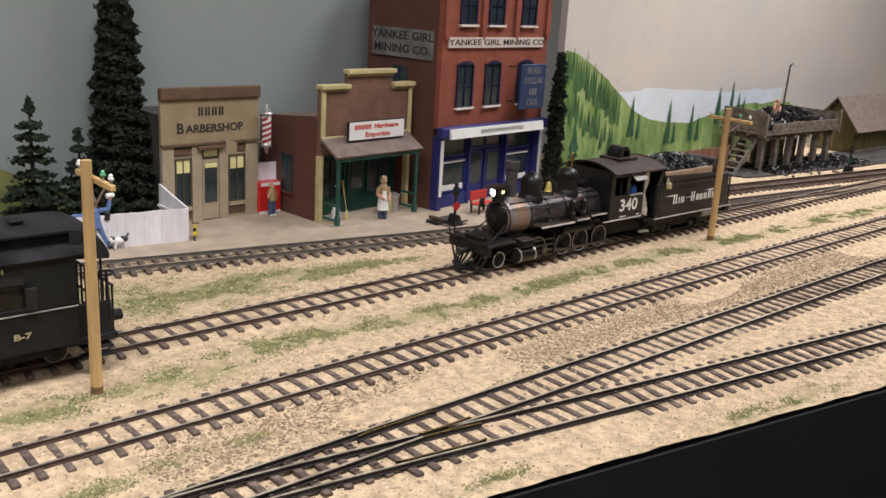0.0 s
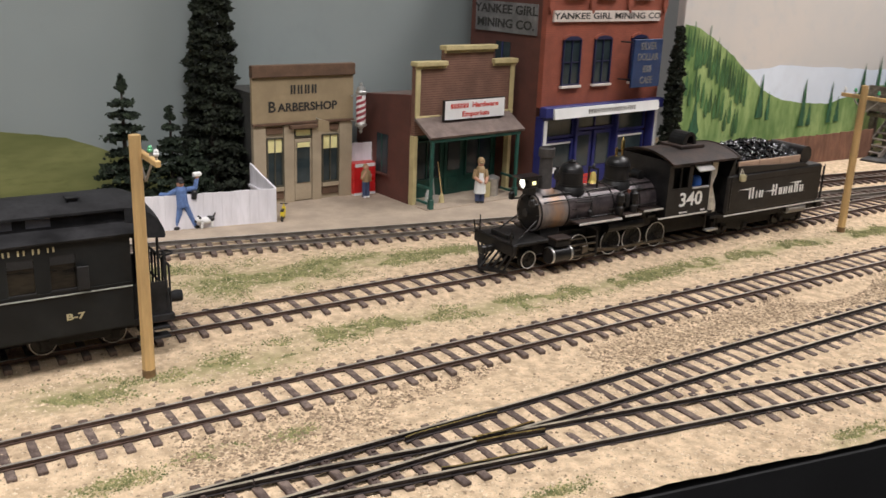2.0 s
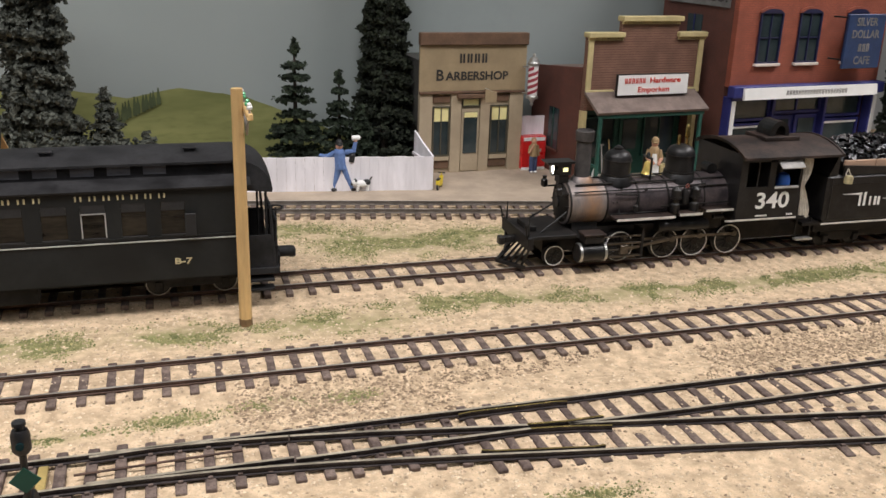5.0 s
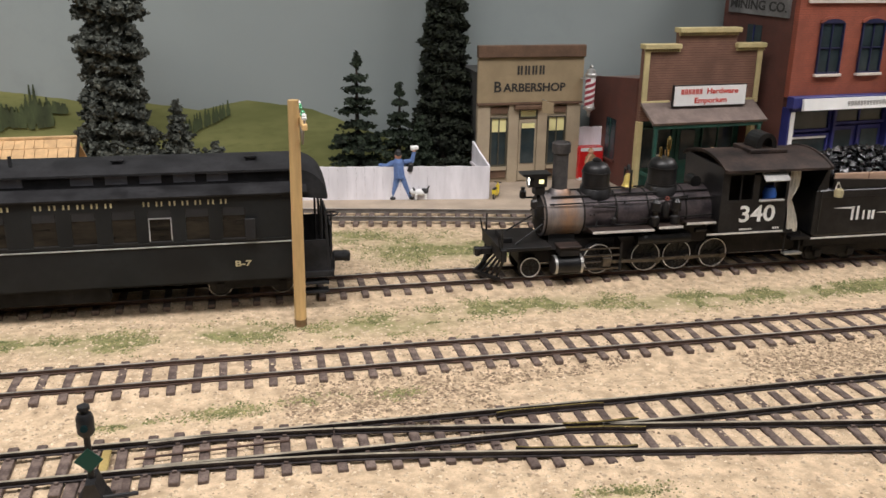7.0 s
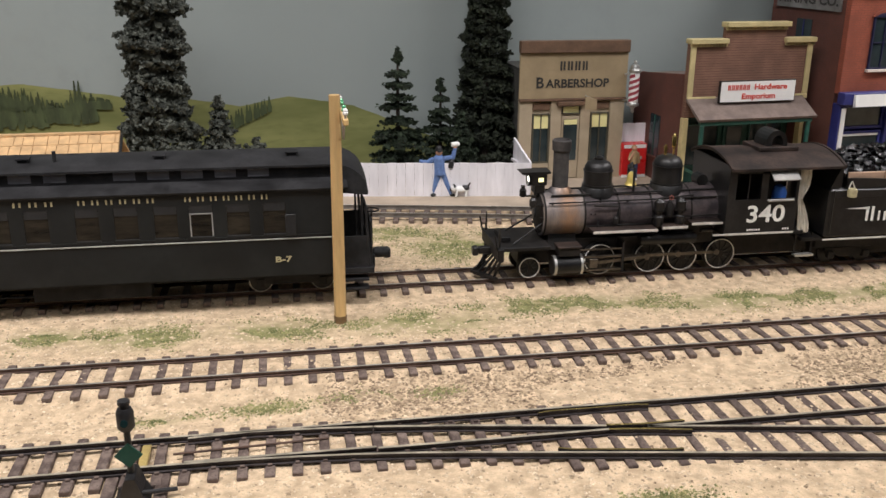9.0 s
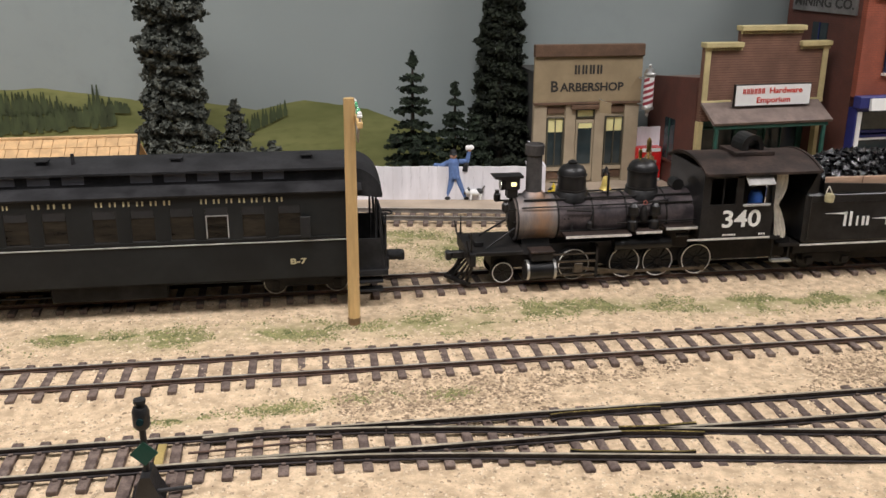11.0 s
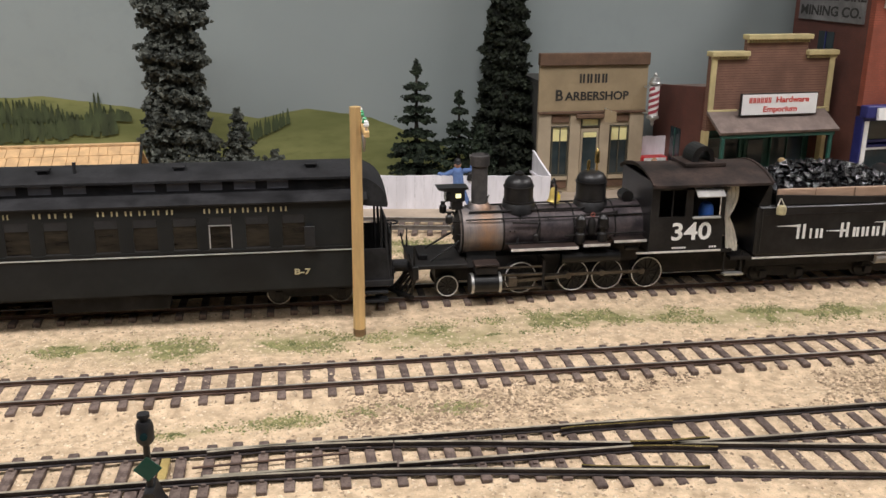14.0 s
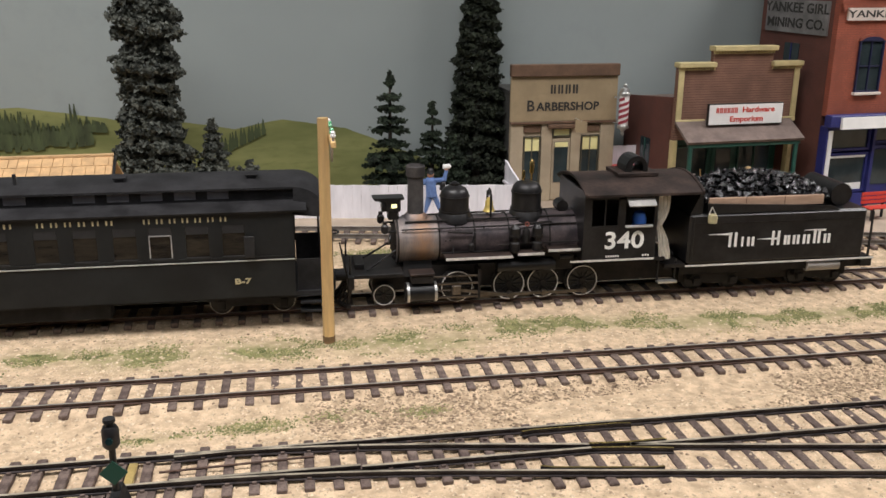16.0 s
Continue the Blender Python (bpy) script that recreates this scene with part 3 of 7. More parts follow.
def window(parent, x0, x1, z0, z1, y, frame_m, bars_x=1, bars_z=1, blind=0.0, glass=GLASS, w=0.0011, sill=None):
    """A sash window: glass set back, frame and glazing bars proud, perhaps a drawn blind."""
    win = part("window", B(x0, x1, y + 0.0006, y + 0.0012, z0, z1), glass, parent)
    bm = bmesh.new()
    for a, b, c, d in ((x0, x0 + w, z0, z1), (x1 - w, x1, z0, z1), (x0 + w, x1 - w, z1 - w, z1), (x0 + w, x1 - w, z0, z0 + w)):
        box(bm, a, b, y - 0.0008, y + 0.0008, c, d)
    part("window_frame", bm, frame_m, win)
    for i in range(bars_x):
        xc = x0 + (x1 - x0) * (i + 1) / (bars_x + 1)
        part("glazing_bar", B(xc - w * 0.35, xc + w * 0.35, y - 0.0005, y + 0.0006, z0 + w, z1 - w), frame_m, win)
    for i in range(bars_z):
        zc = z0 + (z1 - z0) * (i + 1) / (bars_z + 1)
        part("glazing_bar", B(x0 + w, x1 - w, y - 0.0003, y + 0.0007, zc - w * 0.35, zc + w * 0.35), frame_m, win)
    if blind:
        part("blind", B(x0 + w, x1 - w, y + 0.0001, y + 0.0005, z1 - (z1 - z0) * blind, z1 - w), SHADE, win, "half-drawn pale yellow blind")
    if sill:
        part("window_sill", B(x0 - 0.001, x1 + 0.001, y - 0.0022, y + 0.001, z0 - 0.0018, z0, bevel=0.0002), sill, win)
    return win


def word_bar(parent, x0, x1, z, h, y, material, name="sign_lettering"):
    """A word that is not spelled out: a plain row of upright strokes of its size."""
    bm = bmesh.new()
    n = max(2, round((x1 - x0) / (h * 0.8)))
    w = (x1 - x0) / n
    for i in range(n):
        for k in (0.10, 0.52):
            box(bm, x0 + w * (i + k), x0 + w * (i + k + 0.26), y - 0.0002, y, z - h / 2, z + h / 2)
    return part(name, bm, material, parent)


def barbershop():
    s = thing("barbershop", "tan two-tier barbershop with brown cornice and yellow blinds", "shop", 0.0511, 0.7401, 0.0008, 1.6)
    W = 0.0768
    part("wall", B(0, W, 0.0018, 0.0040, 0, 0.0895), TAN_LOW, s)
    part("rear_wall", B(0.0006, W - 0.0006, 0.0041, 0.046, 0, 0.0760), DARKBOARD, s, "dark grey side walls")
    part("sign_panel", B(-0.0006, W + 0.0006, 0.0, 0.0022, 0.0580, 0.0893, bevel=0.0002), TAN, s, "tan false-front panel")
    part("cornice", B(-0.0010, W + 0.0010, -0.0022, 0.0030, 0.0893, 0.0975, bevel=0.0004), BROWN, s, "brown cornice board")
    part("ledge", B(-0.0005, W + 0.0005, -0.0016, 0.0018, 0.0563, 0.0580, bevel=0.0003), BROWN, s)
    part("roof", prism([(0.0041, 0.0785), (0.047, 0.0785), (0.048, 0.0762), (0.0041, 0.0762)], 0.0005, W - 0.0005, "x"), DARKBOARD, s)
    for x0, x1 in ((0.0, 0.0092), (0.0228, 0.0305), (0.0445, 0.0518), (0.0664, W)):
        part("pilaster", B(x0, x1, 0.0, 0.0019, 0.0, 0.0562, bevel=0.0002), TAN_LOW, s)
    for x0, x1 in ((0.0098, 0.0222), (0.0524, 0.0658)):
        part("panel", B(x0, x1, 0.0006, 0.0019, 0.0500, 0.0548, bevel=0.0002), BROWN, s, "brown panel")
        part("panel", B(x0, x1, 0.0006, 0.0019, 0.0035, 0.0090, bevel=0.0002), BROWN, s, "brown panel")
        window(s, x0, x1, 0.0125, 0.0475, 0.0008, FRAMEB, 1, 0, 0.30, w=0.0009)
    part("sill_board", B(0.0098, 0.0222, -0.0006, 0.0018, 0.0095, 0.0122), TAN_LOW, s)
    part("sill_board", B(0.0524, 0.0658, -0.0006, 0.0018, 0.0095, 0.0122), TAN_LOW, s)
    door = part("door", B(0.0310, 0.0440, 0.0004, 0.0017, 0.0012, 0.0455, bevel=0.0002), TAN_LOW, s)
    part("door_glass", B(0.0325, 0.0425, -0.0001, 0.0003, 0.0140, 0.0432), GLASS, door)
    part("door_blind", B(0.0327, 0.0423, -0.0004, -0.0002, 0.0395, 0.0430), SHADE, door, "pale yellow blind")
    window(s, 0.0308, 0.0442, 0.0468, 0.0530, 0.0006, FRAMEB, 0, 0, 0.85, w=0.0009)
    part("door_head", B(0.0265, 0.0480, -0.0035, 0.0016, 0.0532, 0.0560, bevel=0.0004), BROWN, s)
    word_bar(s, 0.0275, 0.0490, 0.0803, 0.0062, -0.0001, INK)
    lettering("sign_lettering", "B", 0.0075, INK, s, front(0.0138, -0.0002, 0.0686), bold=0.0002)
    lettering("sign_lettering", "ARBERSHOP", 0.0058, INK, s, front(0.0411, -0.0002, 0.0680), stretch=1.04, bold=0.0002)
    sign = part("hanging_sign", prism([(0.0430, 0.0610), (0.0515, 0.0590), (0.0515, 0.0510), (0.0430, 0.0525)], -0.0125, -0.0118, "y"), TAN, s, "small tan board hanging over the door")
    part("bracket", R((0.0475, 0.0, 0.0595), (0.0475, -0.0125, 0.0595), 0.0004, seg=6), SILVER, sign)
    return s


barbershop()


def barber_pole():
    p = thing("barber_pole", "white barber pole with dark red stripes and silver ends", "barber pole", 0.1318, 0.7365, 0.0530)
    part("shaft", lathe([(0.0034, 0.0025), (0.0034, 0.0235)], seg=18), WHITE, p)
    for k, m in enumerate((STRIPE, STRIPE)):
        bm = bmesh.new()
        n = 40
        rows = []
        for i in range(n + 1):
            a = 2 * math.pi * (i / n * 2.2 + k / 2)
            z = 0.0028 + 0.018 * i / n
            rows.append([bm.verts.new((0.00355 * math.cos(a), 0.00355 * math.sin(a), z + d)) for d in (0, 0.0022)])
        for a, b in zip(rows, rows[1:]):
            bm.faces.new((a[0], b[0], b[1], a[1]))
        part("stripe", bm, m, p)
    for z in (0.0, 0.0233):
        part("collar", lathe([(0.0024, z), (0.0042, z + 0.0006), (0.0042, z + 0.0020), (0.0036, z + 0.0028)], seg=18), SILVER, p, "silver collar", True)
    part("finial", lathe([(0.0034, 0.026), (0.0028, 0.0285), (0.0008, 0.0295), (0.0013, 0.0308), (0.0003, 0.032)], seg=14), SILVER, p, "silver finial", True)
    part("drop", lathe([(0.0003, -0.005), (0.0013, -0.0035), (0.001, -0.002), (0.0024, 0.0)], seg=14), SILVER, p, "silver drop", True)
    part("bracket", R((0, 0, 0.004), (-0.006, 0.004, 0.004), 0.0005, seg=6), SILVER, p)
    part("bracket", R((0, 0, 0.022), (-0.006, 0.004, 0.022), 0.0005, seg=6), SILVER, p)


barber_pole()


def hardware_store():
    s = thing("hardware_store", "brown clapboard hardware store with cream trim and green porch", "shop", 0.1532, 0.6975, 0.0010, 5)
    s.matrix_world = s.matrix_world @ Matrix.Diagonal((0.957, 1.0, 0.965, 1.0))
    W = 0.0952
    out = [(0, 0.052), (W, 0.052), (W, 0.1022), (0.0732, 0.1022), (0.0732, 0.1130), (0.0262, 0.1130), (0.0262, 0.1022), (0, 0.1022)]
    part("false_front", prism(out, 0.0, 0.004, "y"), CLAP, s, "stepped clapboard false front")
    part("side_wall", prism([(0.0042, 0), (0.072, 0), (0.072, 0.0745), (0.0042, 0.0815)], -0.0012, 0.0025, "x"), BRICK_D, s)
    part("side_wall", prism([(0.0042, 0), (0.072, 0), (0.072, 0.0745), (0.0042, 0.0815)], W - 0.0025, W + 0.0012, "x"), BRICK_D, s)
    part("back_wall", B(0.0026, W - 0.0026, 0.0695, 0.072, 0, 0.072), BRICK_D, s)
    part("roof", prism([(0.0042, 0.0785), (0.0719, 0.0715), (0.0719, 0.0738), (0.0042, 0.0808)], 0.0027, W - 0.0027, "x"), SHINGLE_D, s)
    part("store_front", B(0.0028, W - 0.0028, 0.0130, 0.0150, 0, 0.052), GREEN, s, "dark green shop front set back in the porch")
    for x0, x1 in ((0.008, 0.036), (0.060, 0.088)):
        window(s, x0, x1, 0.014, 0.045, 0.0120, GREEN, 1, 0)
    door = part("door", B(0.0395, 0.0565, 0.0118, 0.0128, 0.001, 0.045), GREEN, s)
    part("door_glass", B(0.0420, 0.0540, 0.0112, 0.0117, 0.020, 0.042), GLASS, door)
    part("door_panel", B(0.0425, 0.0535, 0.0112, 0.0117, 0.005, 0.015, bevel=0.0003), GREEN, door)
    for x0 in (0.0, W - 0.0040):
        part("corner_board", B(x0, x0 + 0.0040, -0.0014, -0.0001, 0.0665, 0.1022, bevel=0.0002), CREAM, s, "cream corner board")
    part("corner_board", B(-0.0006, 0.0028, -0.0012, 0.0041, 0.0, 0.0518, bevel=0.0002), CREAM, s, "cream corner board")
    part("corner_board", B(W - 0.0028, W + 0.0006, -0.0012, 0.0041, 0.0, 0.0518, bevel=0.0002), CREAM, s, "cream corner board")
    for x0, x1, z in ((-0.0014, 0.0274, 0.1022), (0.0720, W + 0.0014, 0.1022), (0.0246, 0.0748, 0.1130)):
        part("cornice", B(x0, x1, -0.0034, 0.0044, z, z + 0.0034, bevel=0.0004), CREAM, s, "cream cornice")
        n = int((x1 - x0) / 0.0022)
        for i in range(n):
            xx = x0 + 0.001 + i * 0.0022
            part("dentil", B(xx, xx + 0.0011, -0.0016, -0.0001, z - 0.0020, z - 0.0002), CREAM, s)
    part("cornice_base", B(0.0, 0.0225, -0.0018, -0.0001, 0.0630, 0.0664, bevel=0.0003), CREAM, s, "cream trim board")
    part("cornice_base", B(0.0780, W, -0.0018, -0.0001, 0.0630, 0.0664, bevel=0.0003), CREAM, s, "cream trim board")
    part("awning", prism([(-0.0005, 0.0660), (-0.0005, 0.0640), (-0.0195, 0.0525), (-0.0205, 0.0542)], -0.0004, W - 0.0040, "x"), SHINGLE_D, s, "sloping grey-brown porch roof")
    part("porch_beam", B(0.0015, W - 0.0060, -0.0185, -0.0165, 0.0498, 0.0522, bevel=0.0002), GREEN, s)
    for x in (0.0035, W - 0.0085):
        post = part("porch_post", B(x - 0.0012, x + 0.0012, -0.0186, -0.0162, 0.0, 0.0498, bevel=0.0003), GREEN, s)
        part("post_foot", B(x - 0.0018, x + 0.0018, -0.0192, -0.0156, 0.0, 0.008, bevel=0.0003), GREEN, post)
        part("post_rail", B(x - 0.0009, x + 0.0009, -0.0155, -0.0015, 0.0150, 0.0166), GREEN, s)
        part("post_rail", B(x - 0.0009, x + 0.0009, -0.0155, -0.0015, 0.0035, 0.0050), GREEN, s)
    part("porch_floor", B(-0.0005, W + 0.0005, -0.0200, 0.0128, -0.001, 0.0008), PAVE, s)
    win = part("side_window", B(-0.0018, -0.0013, 0.030, 0.044, 0.018, 0.048), GLASS, s, "dim side window")
    part("window_frame", B(-0.0022, -0.0019, 0.0365, 0.0375, 0.018, 0.048), GREEN, win)
    part("window_sill", B(-0.0030, -0.0013, 0.0285, 0.0455, 0.0162, 0.0178), BRICK_D, win)
    sb = part("sign_board", B(0.0200, 0.0792, -0.0090, -0.0072, 0.0630, 0.0780), BLACKP, s, "white sign with red lettering in a black frame")
    part("sign_face", B(0.0207, 0.0785, -0.0096, -0.0091, 0.0637, 0.0774), WHITE, sb, "white sign face")
    word_bar(sb, 0.0255, 0.0430, 0.0735, 0.0036, -0.0097, REDINK)
    lettering("sign_lettering", "Hardware", 0.0038, REDINK, sb, front(0.0590, -0.00975, 0.0735), bold=0.00012, stretch=1.2)
    lettering("sign_lettering", "Emporium", 0.0038, REDINK, sb, front(0.0500, -0.00975, 0.0672), bold=0.00012, stretch=1.2)
    return s


hardware_store()


def brick_block():
    s = thing("brick_building", "two-storey red brick mining office with navy shop front", "building", 0.2556, 0.6835, 0.0008, 6)
    W, H = 0.1350, 0.1900
    part("front_wall", prism([(0, 0.0667), (W, 0.0667), (W, H), (0, H)], 0.0012, 0.006, "y"), BRICK_R, s, "red brick front")
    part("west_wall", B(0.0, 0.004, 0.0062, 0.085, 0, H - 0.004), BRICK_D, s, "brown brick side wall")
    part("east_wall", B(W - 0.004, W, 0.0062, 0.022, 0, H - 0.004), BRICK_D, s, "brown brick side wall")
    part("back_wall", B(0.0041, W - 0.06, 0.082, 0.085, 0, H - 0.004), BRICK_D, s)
    part("roof", prism([(0, 0.0065), (W, 0.0065), (W, 0.022), (W - 0.06, 0.085), (0, 0.085)], H - 0.014, H - 0.012, "z"), SHINGLE_D, s)
    for x in (0.0, 0.044, 0.0865, W - 0.0055):
        part("pilaster", B(x, x + 0.0055, -0.0012, 0.0011, 0.1400, H, bevel=0.0003), BRICK_R, s)
        part("corbel", prism([(x + 0.0006, 0.1400), (x + 0.0049, 0.1400), (x + 0.0036, 0.1355), (x + 0.0019, 0.1355)], -0.0010, 0.0011, "y"), BRICK_R, s)
    part("parapet", B(-0.001, W + 0.001, -0.003, 0.007, H, H + 0.004, bevel=0.0005), BRICK_R, s)
    for x0 in (0.0185, 0.0530, 0.0960):
        x1 = x0 + 0.0195
        for z0, z1 in ((0.0825, 0.1170), (0.1475, 0.1780)):
            win = window(s, x0, x1, z0, z1, 0.0004, NAVYF, 1, 1, sill=PINKSIGN)
            xc, r = (x0 + x1) / 2, (x1 - x0) / 2
            arc = [(xc + (r + 0.0012) * math.cos(a), z1 - 0.0005 + 0.0044 * math.sin(a)) for a in np.linspace(0, math.pi, 9)]
            part("arch", prism(arc, -0.0004, 0.0011, "y"), BRICK_R, win, "brick window arch")
            arc = [(xc + (r - 0.0012) * math.cos(a), z1 - 0.0006 + 0.0028 * math.sin(a)) for a in np.linspace(0, math.pi, 9)]
            part("fanlight", prism(arc, -0.0007, -0.0005, "y"), NAVYF, win)
    part("sign_board", B(0.0060, 0.1268, -0.0008, 0.0011, 0.1296, 0.1376), PINKSIGN, s, "long faded white sign board")
    lettering("sign_lettering", "YANKEE GIRL MINING CO", 0.0046, INK, s, front(0.0664, -0.0009, 0.1336), stretch=1.62, bold=0.0001)
    # side sign
    side = part("side_sign", B(-0.0016, -0.0001, 0.010, 0.078, 0.1190, 0.1414), DULLSIGN, s, "dull grey painted sign")
    tw = Matrix.Translation((-0.0017, 0.044, 0.1358)) @ Matrix.Rotation(-math.pi / 2, 4, "Z") @ Matrix.Rotation(math.pi / 2, 4, "X")
    lettering("sign_lettering", "YANKEE GIRL", 0.0066, INK, side, tw, stretch=1.25, bold=0.0002)
    lettering("sign_lettering", "MINING CO.", 0.0066, INK, side, Matrix.Translation((0, 0, -0.0105)) @ tw, stretch=1.25, bold=0.0002)
    sw = part("side_window", B(-0.0008, 0.0001, 0.038, 0.054, 0.078, 0.112), GLASS, s, "dim side window")
    part("window_frame", B(-0.0013, -0.0009, 0.0455, 0.0465, 0.078, 0.112), BLUE, sw)
    part("window_sill", B(-0.0022, 0.0, 0.0365, 0.0555, 0.0765, 0.0779), PINKSIGN, sw)
    # hanging blue sign
    hs = part("hanging_sign", B(0.0850, 0.1195, -0.0120, -0.0100, 0.0790, 0.1165, bevel=0.0004), SIGNBLUE, s, "navy cafe sign with pale lettering")
    for text, z, h in (("SILVER", 0.1110, 0.0056), ("DOLLAR", 0.1026, 0.0056), ("CAFE", 0.0845, 0.0056)):
        lettering("sign_lettering", text, h, DULLSIGN, hs, front(0.1022, -0.0122, z), stretch=0.85, bold=0.0001)
    word_bar(hs, 0.0970, 0.1080, 0.0935, 0.0054, -0.0121, DULLSIGN)
    for z in (0.0850, 0.1140):
        part("bracket", R((0.0840, 0.001, z), (0.0865, -0.0105, z), 0.0006, seg=6), BLACKP, hs)
    # shop front
    part("shop_wall", B(0.0042, W - 0.0042, 0.0100, 0.0120, 0, 0.0665), BLUE, s, "navy shop front")
    part("shop_cornice", B(-0.0012, W + 0.0012, -0.0060, 0.0010, 0.0600, 0.0680, bevel=0.0005), BLUE, s, "navy cornice")
    fas = part("fascia_board", prism([(-0.0066, 0.0588), (-0.0090, 0.0592), (-0.0078, 0.0668), (-0.0062, 0.0668)], 0.0060, W - 0.0080, "x"), WHITE, s, "white fascia board")
    word_bar(fas, 0.0420, 0.0980, 0.0630, 0.0034, -0.0085, GREYSIGN)
    for x in (0.0, W - 0.0052):
        part("corner_post", B(x, x + 0.0052, -0.0020, 0.0060, 0, 0.0598, bevel=0.0003), BLUE, s)
        part("post_face", B(x + 0.0012, x + 0.0042, -0.0030, -0.0021, 0.0120, 0.0575), WHITE, s, "white post face")
    for x0, x1 in ((0.0070, 0.0420), (0.0930, 0.1280)):
        window(s, x0, x1, 0.0120, 0.0400, 0.0060, BLUE, 0, 0, w=0.0018)
        window(s, x0, x1, 0.0415, 0.0580, 0.0060, BLUE, 0, 0, w=0.0018)
        part("display", B(x0 + 0.003, x1 - 0.003, 0.0056, 0.0059, 0.0135, 0.0185), WHITE, s, "white notices in the window")
        part("curtain", B(x0 + 0.002, x1 - 0.002, 0.0056, 0.0059, 0.0365, 0.0385), WHITE, s, "white curtain strip")
    for x0 in (0.0450, 0.0690):
        d = part("door", B(x0, x0 + 0.021, 0.0080, 0.0098, 0.001, 0.0440, bevel=0.0003), BLUE, s)
        part("door_glass", B(x0 + 0.003, x0 + 0.018, 0.0074, 0.0079, 0.016, 0.041), GLASS, d)
    window(s, 0.0450, 0.0900, 0.0455, 0.0580, 0.0070, BLUE, 1, 0, w=0.0018)
    for x0 in (0.0425, 0.0905):
        part("mullion", B(x0, x0 + 0.0022, 0.0030, 0.0099, 0.0, 0.0598), BLUE, s)
    part("stall_riser", B(0.0055, 0.0425, 0.0040, 0.0098, 0.0, 0.0110), BLUE, s)
    part("stall_riser", B(0.0930, 0.1298, 0.0040, 0.0098, 0.0, 0.0110), BLUE, s)
    return s


brick_block()


def plank_fence(label, x0, y0, x1, y1, z0, z1, material, step=0.0058, rise=0.0, ragged=0.0):
    f = thing("board_fence", label, "fence", x0, y0, 0, math.degrees(math.atan2(y1 - y0, x1 - x0)))
    n = int(math.hypot(x1 - x0, y1 - y0) / step)
    L = math.hypot(x1 - x0, y1 - y0)
    step = L / n
    rnd = random.Random(int(x0 * 1000) + 7)
    for i in range(n):
        a, b = i * step + 0.00005, (i + 1) * step - 0.00005
        h0, h1 = z1 + rise * a / L + rnd.uniform(-1, 1) * ragged, z1 + rise * b / L + rnd.uniform(-1, 1) * ragged
        d = rnd.uniform(-0.00008, 0.00008)
        part("board", prism([(a, z0), (b, z0), (b, h1), (a, h0)], d - 0.0006, d + 0.0006, "y"), material, f)
    part("rail", B(0, L, 0.0008, 0.0020, z0 + (z1 - z0) * 0.7, z0 + (z1 - z0) * 0.7 + 0.0016), material, f)
    part("rail", B(0, L, 0.0008, 0.0020, z0 + (z1 - z0) * 0.2, z0 + (z1 - z0) * 0.2 + 0.0016), material, f)
    return f


plank_fence("whitewashed board fence along the street", -0.150, 0.7245, 0.0495, 0.6985, 0.0008, 0.0236, FENCEW, ragged=0.0003)
plank_fence("whitewashed board fence running back to the barbershop", 0.0495, 0.6995, 0.0478, 0.7385, 0.0008, 0.0236, FENCEW, rise=0.009, ragged=0.0003)
plank_fence("small whitewashed fence behind the drinks machine", 0.1262, 0.7502, 0.1478, 0.7490, 0.0008, 0.0385, FENCEW, ragged=0.0006)
FENCEB = mat("brown_fence", (0.20, 0.10, 0.065), 0.8, var=0.3, scale=150, fine=600, stretch=(1, 1, 0.2))
plank_fence("brown board fence below the painted hill", 0.415, 0.686, 0.672, 0.676, 0.0, 0.0240, FENCEB, step=0.0050, rise=0.004, ragged=0.0006)


def drinks_machine():
    m = thing("drinks_machine", "red drinks vending machine with white top panel", "vending machine", 0.1275, 0.7388, 0.0020, 2)
    RED = mat("red_enamel", (0.60, 0.02, 0.02), 0.3, var=0.1)
    part("cabinet", B(0, 0.0190, 0, 0.0085, 0, 0.0235, bevel=0.0006), RED, m)
    part("top_panel", B(0.0012, 0.0178, -0.0004, 0.0001, 0.0205, 0.0230), WHITE, m, "white header panel")
    part("front_panel", B(0.0120, 0.0172, -0.0004, 0.0001, 0.0035, 0.0190, bevel=0.0001), RED, m)
    part("coin_plate", B(0.0132, 0.0150, -0.0008, -0.0005, 0.0125, 0.0145), SILVER, m, "small steel coin plate")
    part("plinth", B(0.0005, 0.0185, -0.0003, 0.008, -0.0008, 0.0012), WHITE, m)


drinks_machine()


def figure(name, label, x, y, rz, h, coat, legs, skin, extras, z=0.0012):
    """A painted figurine, one plain mesh in several paints."""
    bm = bmesh.new()
    s = h / 0.033
    def ball(p, r, mi, sz=1.0):
        g = bmesh.ops.create_icosphere(bm, subdivisions=2, radius=r * s, matrix=Matrix.Translation(Vector(p) * s) @ Matrix.Diagonal((1, 1, sz, 1)))
        for f in {f for v in g["verts"] for f in v.link_faces}:
            f.material_index = mi
    def limb(p, q, r, r2, mi):
        rod(bm, Vector(p) * s, Vector(q) * s, r * s, r2 * s, seg=10, mi=mi)
        ball(q, r2, mi)
    extras(limb, ball)
    ob = link_mesh(name, bm, [coat, legs, skin, WHITE, BLACKP], None, True)
    ob.matrix_world = pose(x * U, y * U, z * U, 0, 0, rz)
    return tagged(ob, label, "figurine")


